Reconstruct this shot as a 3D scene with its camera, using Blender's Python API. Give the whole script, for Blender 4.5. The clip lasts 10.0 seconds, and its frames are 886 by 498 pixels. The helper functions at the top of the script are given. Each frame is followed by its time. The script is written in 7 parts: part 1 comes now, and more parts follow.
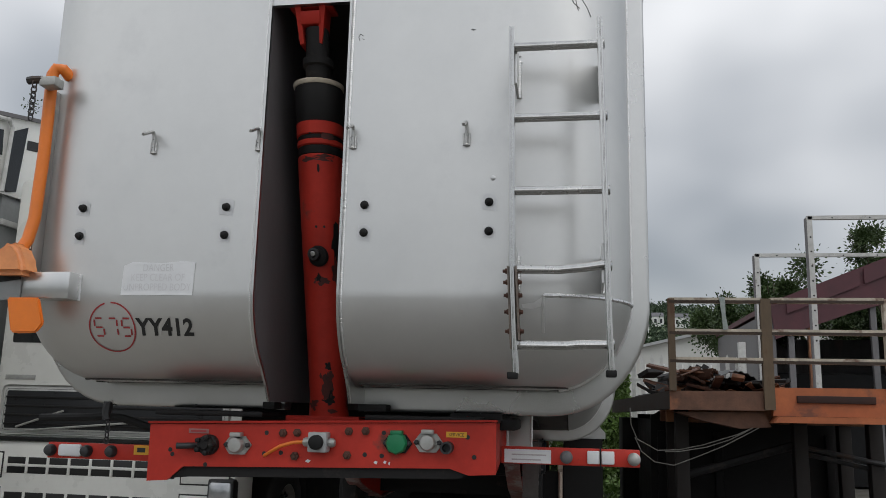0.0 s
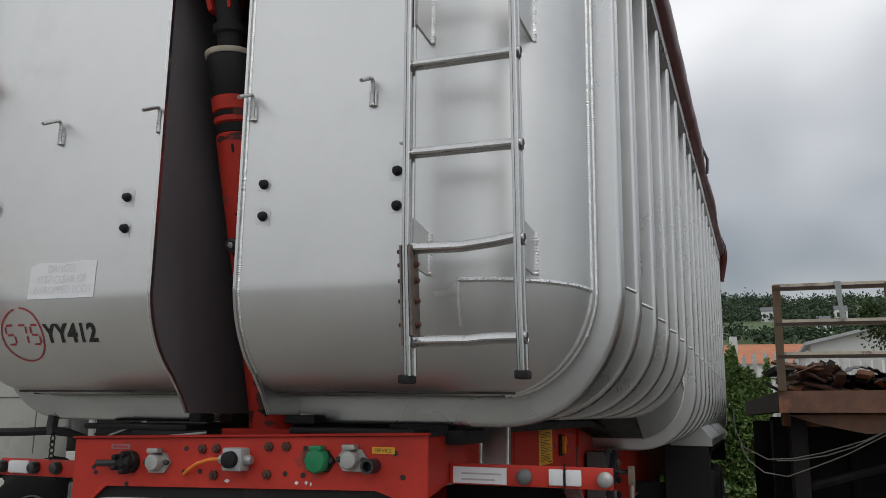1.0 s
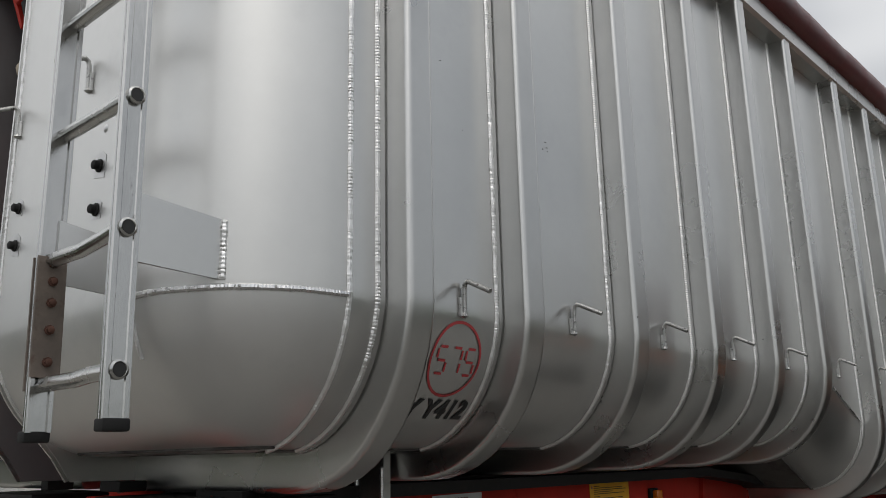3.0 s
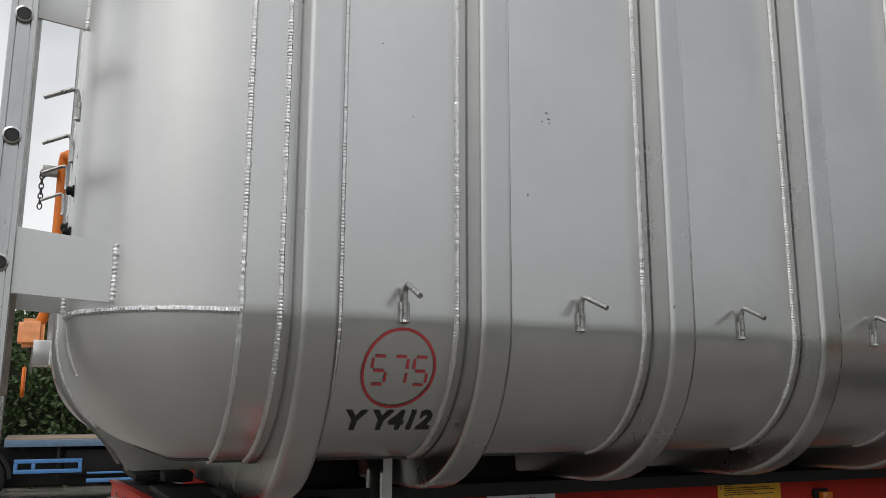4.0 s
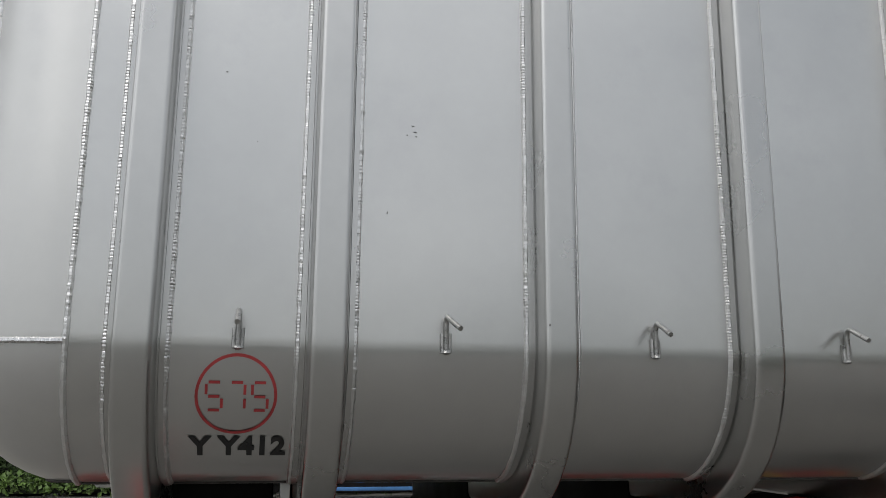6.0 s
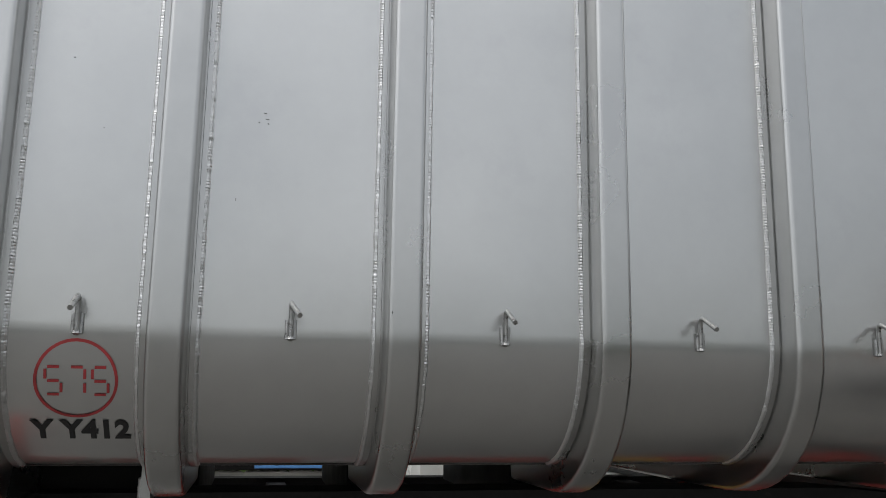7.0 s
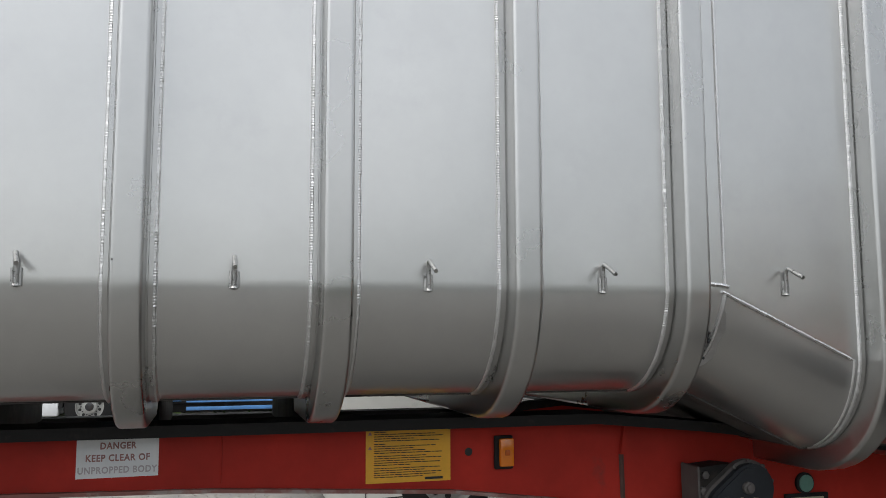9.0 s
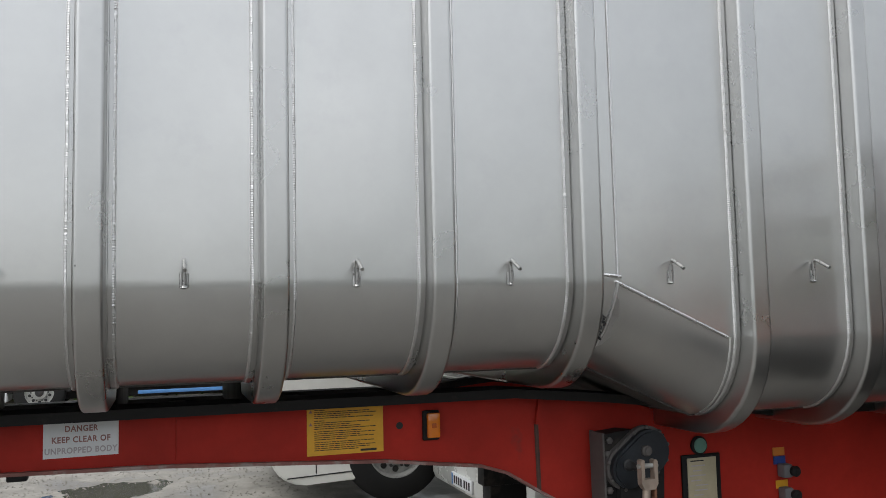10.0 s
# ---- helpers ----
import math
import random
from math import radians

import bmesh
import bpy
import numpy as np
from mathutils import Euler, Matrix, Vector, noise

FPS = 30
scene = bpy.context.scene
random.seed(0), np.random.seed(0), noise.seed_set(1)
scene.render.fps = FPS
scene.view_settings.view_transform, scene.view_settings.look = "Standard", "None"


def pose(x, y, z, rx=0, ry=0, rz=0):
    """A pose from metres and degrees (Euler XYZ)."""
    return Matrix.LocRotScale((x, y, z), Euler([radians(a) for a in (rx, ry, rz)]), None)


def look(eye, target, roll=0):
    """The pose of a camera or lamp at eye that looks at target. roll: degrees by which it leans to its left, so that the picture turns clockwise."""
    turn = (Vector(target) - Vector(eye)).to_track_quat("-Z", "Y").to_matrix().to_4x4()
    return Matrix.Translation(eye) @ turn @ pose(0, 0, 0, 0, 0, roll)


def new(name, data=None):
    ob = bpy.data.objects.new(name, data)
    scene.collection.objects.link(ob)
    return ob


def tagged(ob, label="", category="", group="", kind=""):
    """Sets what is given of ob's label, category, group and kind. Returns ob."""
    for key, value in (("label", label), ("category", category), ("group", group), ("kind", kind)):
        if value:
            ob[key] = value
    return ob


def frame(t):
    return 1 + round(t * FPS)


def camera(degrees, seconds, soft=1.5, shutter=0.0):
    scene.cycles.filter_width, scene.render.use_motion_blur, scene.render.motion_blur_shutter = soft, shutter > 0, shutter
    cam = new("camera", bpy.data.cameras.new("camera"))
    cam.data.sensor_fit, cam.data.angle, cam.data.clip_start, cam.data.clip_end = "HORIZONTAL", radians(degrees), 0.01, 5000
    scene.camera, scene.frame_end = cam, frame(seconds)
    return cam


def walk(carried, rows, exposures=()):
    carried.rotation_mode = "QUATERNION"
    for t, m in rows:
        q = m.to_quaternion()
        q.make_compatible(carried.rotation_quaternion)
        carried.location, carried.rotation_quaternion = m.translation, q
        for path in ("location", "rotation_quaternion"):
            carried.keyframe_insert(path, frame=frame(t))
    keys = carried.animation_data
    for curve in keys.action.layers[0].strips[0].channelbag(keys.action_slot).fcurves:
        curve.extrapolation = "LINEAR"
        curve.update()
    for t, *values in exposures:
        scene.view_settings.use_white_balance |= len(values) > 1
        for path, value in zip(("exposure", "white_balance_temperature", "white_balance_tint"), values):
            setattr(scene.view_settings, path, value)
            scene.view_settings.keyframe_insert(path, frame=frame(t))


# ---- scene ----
cam = camera(55.8, 10.0, soft=0.8)

PATH = [
    (0, (0.989, -2.828, 1.542), (0.673, -0.89, 1.919), 1.4),
    (0.5, (1.295, -2.457, 1.558), (0.757, -0.568, 1.937), 1.8),
    (1, (1.63, -2.152, 1.576), (0.946, -0.311, 1.955), 0.7),
    (1.5, (1.801, -1.81, 1.579), (1.028, -0.012, 1.991), -0.1),
    (2, (1.991, -1.512, 1.611), (1.091, 0.218, 2.057), -0.8),
    (2.5, (2.258, -1.193, 1.614), (1.173, 0.429, 2.052), -1.5),
    (2.7, (2.345, -1.048, 1.601), (1.18, 0.514, 2.049), -1.8),
    (3.8, (2.781, -0.181, 1.691), (1.087, 0.791, 2.123), 1.0),
    (4, (2.862, -0.048, 1.738), (1.091, 0.804, 2.113), 0.1),
    (4.5, (2.933, 0.223, 1.737), (1.114, 0.949, 2.14), -0.2),
    (5, (3.058, 0.49, 1.755), (1.146, 0.947, 2.127), 1.3),
    (5.5, (3.057, 0.672, 1.763), (1.122, 1.01, 2.143), 1.1),
    (5.7, (3.055, 0.691, 1.763), (1.14, 1.094, 2.175), 0.2),
    (6.8, (3.151, 0.986, 1.799), (1.213, 1.319, 2.162), 1.4),
    (7, (3.159, 1.062, 1.79), (1.234, 1.475, 2.144), 0.8),
    (7.5, (3.101, 1.259, 1.802), (1.201, 1.818, 2.081), 0.2),
    (8, (3.167, 1.443, 1.811), (1.276, 2.048, 2.059), -0.2),
    (8.5, (3.302, 1.563, 1.806), (1.385, 2.086, 2.038), 0.3),
    (9, (3.427, 1.595, 1.788), (1.509, 2.119, 2.003), -0.2),
    (9.5, (3.612, 1.564, 1.815), (1.708, 2.151, 1.995), -1.1),
    (10, (3.783, 1.586, 1.823), (1.892, 2.219, 1.982), -1.3),
]
# seconds, stops, kelvin, tint
EXPOSURES = [(0.0, 0.0, 6500, 10), (0.5, 0.07, 6530, 10), (1.0, 0.04, 6560, 10), (2.0, 0.0, 6650, 10), (2.5, -0.01, 6680, 10), (4.0, 0.21, 6750, 10), (5.5, 0.20, 6680, 10), (7.0, 0.22, 6520, 10),
             (7.5, 0.46, 6540, 10), (8.5, 0.61, 6560, 10), (10.0, 0.66, 6560, 10)]
walk(cam, [(t, look(eye, target, roll)) for t, eye, target, roll in PATH], EXPOSURES)

# ---- light ----
world = bpy.data.worlds.new("overcast_sky")
scene.world = world
world.use_nodes = True
wn, wl = world.node_tree.nodes, world.node_tree.links
wn.clear()
w_out = wn.new("ShaderNodeOutputWorld")
w_add = wn.new("ShaderNodeAddShader")
w_sky = wn.new("ShaderNodeTexSky")
w_sky.sky_type, w_sky.sun_disc = "NISHITA", False
SUN_UP, SUN_TURN = radians(55), radians(135)
w_sky.sun_elevation, w_sky.sun_rotation = SUN_UP, SUN_TURN
w_b1, w_b2 = wn.new("ShaderNodeBackground"), wn.new("ShaderNodeBackground")
w_b1.inputs["Strength"].default_value = 0.02
wl.new(w_sky.outputs[0], w_b1.inputs["Color"])
w_co, w_map = wn.new("ShaderNodeTexCoord"), wn.new("ShaderNodeMapping")
w_map.inputs["Scale"].default_value = (1.6, 1.6, 2.4)
wl.new(w_co.outputs["Generated"], w_map.inputs["Vector"])
w_noise = wn.new("ShaderNodeTexNoise")
w_noise.inputs["Scale"].default_value, w_noise.inputs["Detail"].default_value = 1.6, 2.5
w_noise.inputs["Roughness"].default_value = 0.55
wl.new(w_map.outputs[0], w_noise.inputs["Vector"])
w_ramp = wn.new("ShaderNodeValToRGB")
w_ramp.color_ramp.elements[0].position, w_ramp.color_ramp.elements[1].position = 0.32, 0.7
w_ramp.color_ramp.elements[0].color = (0.34, 0.362, 0.385, 1)
w_ramp.color_ramp.elements[1].color = (0.98, 0.985, 0.99, 1)
wl.new(w_noise.outputs["Fac"], w_ramp.inputs["Fac"])
w_sep, w_rise = wn.new("ShaderNodeSeparateXYZ"), wn.new("ShaderNodeMapRange")
wl.new(w_co.outputs["Generated"], w_sep.inputs[0])
wl.new(w_sep.outputs["Z"], w_rise.inputs[0])
w_rise.inputs[1].default_value, w_rise.inputs[2].default_value = 0.0, 0.55
w_rise.inputs[3].default_value, w_rise.inputs[4].default_value = 0.67, 1.48
w_mul = wn.new("ShaderNodeMix")
w_mul.data_type, w_mul.blend_type = "RGBA", "MULTIPLY"
w_mul.inputs[0].default_value = 1.0
wl.new(w_ramp.outputs["Color"], w_mul.inputs[6])
# the overcast is brighter on the sun's side
w_side, w_both = wn.new("ShaderNodeMapRange"), wn.new("ShaderNodeMath")
w_side.inputs[1].default_value, w_side.inputs[2].default_value = -1.0, 1.0
w_side.inputs[3].default_value, w_side.inputs[4].default_value = 1.16, 0.82
wl.new(w_sep.outputs["Y"], w_side.inputs[0])
w_both.operation = "MULTIPLY"
wl.new(w_rise.outputs[0], w_both.inputs[0]), wl.new(w_side.outputs[0], w_both.inputs[1])
wl.new(w_both.outputs[0], w_mul.inputs[7])
wl.new(w_mul.outputs[2], w_b2.inputs["Color"])
w_b2.inputs["Strength"].default_value = 0.85
wl.new(w_b1.outputs[0], w_add.inputs[0])
wl.new(w_b2.outputs[0], w_add.inputs[1])
wl.new(w_add.outputs[0], w_out.inputs["Surface"])

sun = new("sun", bpy.data.lights.new("sun", "SUN"))
sun.data.energy, sun.data.angle, sun.data.color = 0.55, radians(35), (1.0, 0.97, 0.92)
sun.matrix_world = look((5, -3, 10), (0, 2, 0))


# ---- materials ----
def mat(name, col, rough=0.5, metal=0.0, var=0.2, scale=6.0, bump=0.1, bscale=80.0, stain=None, stain_scale=3.0,
        stain_at=0.58, stain_soft=0.12, rvar=0.1, stretch=(1, 1, 1), stain_rough=None, wave=0.0, coat=0.0, gloss=0.0, gloss_rough=0.14, spec=0.5):
    """A worn surface: colour varied at two scales, a stain with a shape of its own, grain and slow waves in the relief."""
    m = bpy.data.materials.new(name)
    m.use_nodes = True
    n, l = m.node_tree.nodes, m.node_tree.links
    p = n["Principled BSDF"]
    co, mp = n.new("ShaderNodeTexCoord"), n.new("ShaderNodeMapping")
    mp.inputs["Scale"].default_value = stretch
    l.new(co.outputs["Object"], mp.inputs["Vector"])

    def noise_tex(s, detail=5.0, rough_=0.6):
        t = n.new("ShaderNodeTexNoise")
        t.inputs["Scale"].default_value, t.inputs["Detail"].default_value, t.inputs["Roughness"].default_value = s, detail, rough_
        l.new(mp.outputs[0], t.inputs["Vector"])
        return t

    def mix(fac, a, b, blend="MIX"):
        x = n.new("ShaderNodeMix")
        x.data_type, x.blend_type = "RGBA", blend
        for sock, v in ((x.inputs[0], fac), (x.inputs[6], a), (x.inputs[7], b)):
            if isinstance(v, bpy.types.NodeSocket):
                l.new(v, sock)
            elif isinstance(v, tuple):
                sock.default_value = (*v, 1)
            else:
                sock.default_value = v
        return x.outputs[2]

    def ramp(v, lo, hi, a=0.0, b=1.0):
        r = n.new("ShaderNodeMapRange")
        r.inputs[1].default_value, r.inputs[2].default_value, r.inputs[3].default_value, r.inputs[4].default_value = lo, hi, a, b
        l.new(v, r.inputs[0])
        return r.outputs[0]

    big, fine = noise_tex(scale), noise_tex(scale * 9, 4.0)
    info = n.new("ShaderNodeObjectInfo")
    dark = tuple(c * (1 - var) for c in col)
    light = tuple(min(c * (1 + var * 0.7), 0.95) for c in col)
    c = mix(ramp(big.outputs["Fac"], 0.3, 0.7), dark, light)
    c = mix(ramp(fine.outputs["Fac"], 0.35, 0.65, 0, var * 0.6), c, tuple(x * 0.6 for x in col))
    c = mix(ramp(info.outputs["Random"], 0, 1, 0, 0.12), c, dark)
    r_out = ramp(big.outputs["Fac"], 0.3, 0.7, max(rough - rvar, 0.03), min(rough + rvar, 1))
    if stain:
        st = noise_tex(stain_scale, 8.0, 0.65)
        f = ramp(st.outputs["Fac"], stain_at, stain_at + stain_soft)
        c = mix(f, c, stain)
        if stain_rough is not None:
            x = n.new("ShaderNodeMix")
            l.new(f, x.inputs[0]), l.new(r_out, x.inputs[2])
            x.inputs[3].default_value = stain_rough
            r_out = x.outputs[0]
    l.new(c, p.inputs["Base Color"])
    l.new(r_out, p.inputs["Roughness"])
    p.inputs["Metallic"].default_value = metal
    p.inputs["Coat Weight"].default_value = coat
    p.inputs["Specular IOR Level"].default_value = spec
    if bump or wave:
        grain = noise_tex(bscale, 3.0)
        b = n.new("ShaderNodeBump")
        b.inputs["Strength"].default_value, b.inputs["Distance"].default_value = bump, 0.004
        l.new(grain.outputs["Fac"], b.inputs["Height"])
        if wave:
            slow = noise_tex(1.7, 2.0, 0.4)
            b2 = n.new("ShaderNodeBump")
            b2.inputs["Strength"].default_value, b2.inputs["Distance"].default_value = wave, 0.05
            l.new(slow.outputs["Fac"], b2.inputs["Height"])
            l.new(b2.outputs[0], b.inputs["Normal"])
        l.new(b.outputs[0], p.inputs["Normal"])
    if gloss:
        # a second, sharper sheen over the broad one, as rolled metal has
        p2, both = n.new("ShaderNodeBsdfPrincipled"), n.new("ShaderNodeMixShader")
        l.new(c, p2.inputs["Base Color"])
        p2.inputs["Metallic"].default_value, p2.inputs["Roughness"].default_value = metal, gloss_rough
        l.new(b.outputs[0], p2.inputs["Normal"])
        both.inputs[0].default_value = gloss
        l.new(p.outputs[0], both.inputs[1]), l.new(p2.outputs[0], both.inputs[2])
        l.new(both.outputs[0], n["Material Output"].inputs["Surface"])
    return m


ALU = mat("mill_aluminium", (0.625, 0.625, 0.615), 0.40, 1.0, var=0.07, scale=2.2, bump=0.02, bscale=260, rvar=0.04, wave=0.09, gloss=0.42, gloss_rough=0.20, stain=(0.56, 0.56, 0.56), stain_scale=3.5, stain_at=0.56, stain_soft=0.25)
ALU_DULL = mat("dull_front_aluminium", (0.66, 0.66, 0.65), 0.50, 1.0, var=0.07, scale=2.2, bump=0.02, bscale=260, rvar=0.05, wave=0.07, gloss=0.18, gloss_rough=0.27, stain=(0.57, 0.57, 0.57), stain_scale=3.5, stain_at=0.56, stain_soft=0.25)
# underside metal: the shade below the body is put into its near-black colour
ALU_UNDERSHADE = mat("undershade_aluminium", (0.10, 0.095, 0.09), 0.75, 0.3, var=0.35, scale=4, bump=0.2, bscale=90, stain=(0.04, 0.036, 0.034), stain_scale=5, stain_at=0.5)
ALU_RIB = mat("extruded_aluminium", (0.56, 0.56, 0.55), 0.30, 1.0, var=0.08, scale=3.0, bump=0.02, bscale=240, rvar=0.05, stain=(0.51, 0.51, 0.50), stain_at=0.62, stain_soft=0.2)
ALU_BRIGHT = mat("polished_aluminium", (0.70, 0.70, 0.70), 0.26, 1.0, var=0.1, scale=8, bump=0.015, bscale=200)
WELD = mat("weld_bead_metal", (0.76, 0.76, 0.755), 0.40, 1.0, var=0.08, scale=40, bump=0.15, bscale=420, stain=(0.50, 0.50, 0.495), stain_scale=90, stain_at=0.64, stain_soft=0.08)
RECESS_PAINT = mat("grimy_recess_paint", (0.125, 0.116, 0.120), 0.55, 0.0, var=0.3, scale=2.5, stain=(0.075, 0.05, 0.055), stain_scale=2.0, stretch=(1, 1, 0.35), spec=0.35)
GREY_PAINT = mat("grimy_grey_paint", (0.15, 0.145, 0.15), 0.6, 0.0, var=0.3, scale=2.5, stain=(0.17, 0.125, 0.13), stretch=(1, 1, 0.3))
RED = mat("worn_red_paint", (0.52, 0.038, 0.024), 0.5, 0.0, var=0.22, scale=5, bump=0.15, bscale=50, stain=(0.10, 0.055, 0.045), stain_scale=5, stain_at=0.62, stain_rough=0.8, spec=0.3)
RED_DARK = mat("dirty_red_paint", (0.42, 0.028, 0.018), 0.55, 0.0, var=0.25, scale=3, bump=0.1, bscale=40, stain=(0.08, 0.045, 0.04), stain_scale=2.5, stain_at=0.64, stain_rough=0.8, spec=0.18)
RUSTED_BOLT = mat("rusted_bolt", (0.11, 0.05, 0.035), 0.8, 0.2, var=0.4, scale=30)
BLACK = mat("black_rubber", (0.014, 0.014, 0.014), 0.75, 0.0, var=0.4, scale=12, spec=0.3)
# near-black for greasy steel, and for parts that stand in for shade
GREASE_SHADE = mat("greasy_shade_black_steel", (0.014, 0.013, 0.013), 0.65, 0.0, var=0.5, scale=9, stain=(0.04, 0.032, 0.027), stain_scale=6, spec=0.3)
DARK_STEEL = mat("dark_steel", (0.06, 0.06, 0.062), 0.5, 0.6, var=0.4, scale=10, stain=(0.10, 0.06, 0.04))
CREAM = mat("cream_seal", (0.55, 0.48, 0.38), 0.5, 0.0, var=0.2, scale=20)
ORANGE = mat("orange_paint", (0.80, 0.20, 0.02), 0.4, 0.0, var=0.12, scale=6, stain=(0.45, 0.10, 0.02), stain_at=0.66)
WHITE_STICKER = mat("white_vinyl", (0.74, 0.75, 0.76), 0.4, 0.0, var=0.06, scale=10)
WHITE_PAINT = mat("white_truck_paint", (0.72, 0.72, 0.68), 0.3, 0.0, var=0.08, scale=2, coat=0.4)
YELLOW_STICKER = mat("yellow_vinyl", (0.78, 0.40, 0.03), 0.45, 0.0, var=0.12, scale=10)
INK = mat("black_ink", (0.015, 0.015, 0.015), 0.5, 0.0, var=0.2)
INK_RED = mat("red_ink", (0.40, 0.042, 0.045), 0.5, 0.0, var=0.25, scale=30)
INK_PALE = mat("bleached_ink", (0.665, 0.665, 0.675), 0.5, 0.0, var=0.08, scale=40)
INK_FADED = mat("faded_ink", (0.46, 0.42, 0.43), 0.5, 0.0, var=0.1, scale=40)
INK_FADED_RED = mat("faded_red_ink", (0.34, 0.17, 0.16), 0.5, 0.0, var=0.25, scale=25)
TARP = mat("maroon_tarpaulin", (0.105, 0.020, 0.022), 0.42, 0.0, var=0.3, scale=4, bump=0.25, bscale=18, stain=(0.16, 0.035, 0.03), stain_scale=2)
GREEN_PLASTIC = mat("green_plastic", (0.01, 0.20, 0.08), 0.4, 0.0, var=0.15, scale=20)
GREY_CAST = mat("cast_grey_metal", (0.42, 0.42, 0.40), 0.5, 0.5, var=0.25, scale=18)
AMBER = mat("amber_lens", (0.75, 0.20, 0.01), 0.2, 0.0, var=0.08, scale=20, coat=0.5)
RUST = mat("rusty_steel", (0.20, 0.09, 0.05), 0.8, 0.1, var=0.4, scale=4, bump=0.4, bscale=60, stain=(0.34, 0.15, 0.07), stain_scale=2.5, stain_at=0.5)


# ---- building tools ----
def thing(name, label, category, group="", kind=""):
    return tagged(new(name), label, category, group, kind)


def finish(bm, smooth=True, angle=40):
    bmesh.ops.remove_doubles(bm, verts=bm.verts, dist=1e-5)
    bmesh.ops.recalc_face_normals(bm, faces=bm.faces)
    for f in bm.faces:
        f.smooth = smooth
    for e in bm.edges:
        if len(e.link_faces) == 2 and e.calc_face_angle(0) > radians(angle):
            e.smooth = False


def part(name, bm, material, parent, label="", smooth=True, angle=40):
    """Links a bmesh as one mesh object under a thing or a part."""
    finish(bm, smooth, angle)
    me = bpy.data.meshes.new(name)
    bm.to_mesh(me)
    bm.free()
    me.materials.append(material)
    ob = new(name, me)
    ob.parent = parent
    return tagged(ob, label)


def solo(name, bm, material, label, category, kind="", group="", smooth=True):
    """A thing that is one mesh."""
    return tagged(part(name, bm, material, None, "", smooth), label, category, group, kind)


def box(bm, x0, x1, y0, y1, z0, z1, bevel=0.0, m=None):
    vs = [bm.verts.new((x, y, z)) for x in (x0, x1) for y in (y0, y1) for z in (z0, z1)]
    fs = [bm.faces.new([vs[i] for i in q]) for q in ((0, 1, 3, 2), (4, 6, 7, 5), (0, 4, 5, 1), (2, 3, 7, 6), (0, 2, 6, 4), (1, 5, 7, 3))]
    if bevel:
        es = list({e for f in fs for e in f.edges})
        made = bmesh.ops.bevel(bm, geom=es, offset=bevel, segments=2, affect="EDGES", profile=0.5)
        vs = list({v for f in made["faces"] for v in f.verts} | {v for v in vs if v.is_valid})
    if m is not None:
        bmesh.ops.transform(bm, matrix=m, verts=[v for v in vs if v.is_valid])
    return bm


def tube(bm, pts, r, seg=10, cap=True, radii=None):
    pts = [Vector(p) for p in pts]
    rings, side = [], None
    for i, p in enumerate(pts):
        d = (pts[min(i + 1, len(pts) - 1)] - pts[max(i - 1, 0)]).normalized()
        if side is None:
            side = d.orthogonal().normalized()
        side = (side - d * side.dot(d)).normalized()
        up = d.cross(side)
        rr = radii[i] if radii else r
        rings.append([bm.verts.new(p + rr * (math.cos(a) * side + math.sin(a) * up)) for a in (2 * math.pi * k / seg for k in range(seg))])
    for a, b in zip(rings, rings[1:]):
        for k in range(seg):
            bm.faces.new((a[k], a[(k + 1) % seg], b[(k + 1) % seg], b[k]))
    if cap:
        bm.faces.new(rings[0][::-1]), bm.faces.new(rings[-1])
    return bm


def prism(bm, poly, put, a, b):
    """A flat outline pushed from a to b; put(u, v, w) gives the place."""
    lo = [bm.verts.new(put(u, v, a)) for u, v in poly]
    hi = [bm.verts.new(put(u, v, b)) for u, v in poly]
    bm.faces.new(lo[::-1]), bm.faces.new(hi)
    for i in range(len(poly)):
        j = (i + 1) % len(poly)
        bm.faces.new((lo[i], lo[j], hi[j], hi[i]))
    return bm


def along_x(u, v, w):
    return (w, u, v)


def along_y(u, v, w):
    return (u, w, v)


def along_z(u, v, w):
    return (u, v, w)


def lathe(bm, prof, centre, axis="z", seg=24, cap=True):
    """Rings of (radius, height) about an axis."""
    cx, cy, cz = centre
    rings = []
    for r, h in prof:
        ring = []
        for k in range(seg):
            a = 2 * math.pi * k / seg
            c, s = r * math.cos(a), r * math.sin(a)
            ring.append(bm.verts.new({"z": (cx + c, cy + s, cz + h), "y": (cx + c, cy + h, cz + s), "x": (cx + h, cy + c, cz + s)}[axis]))
        rings.append(ring)
    for a, b in zip(rings, rings[1:]):
        for k in range(seg):
            bm.faces.new((a[k], a[(k + 1) % seg], b[(k + 1) % seg], b[k]))
    if cap:
        bm.faces.new(rings[0][::-1]), bm.faces.new(rings[-1])
    return bm


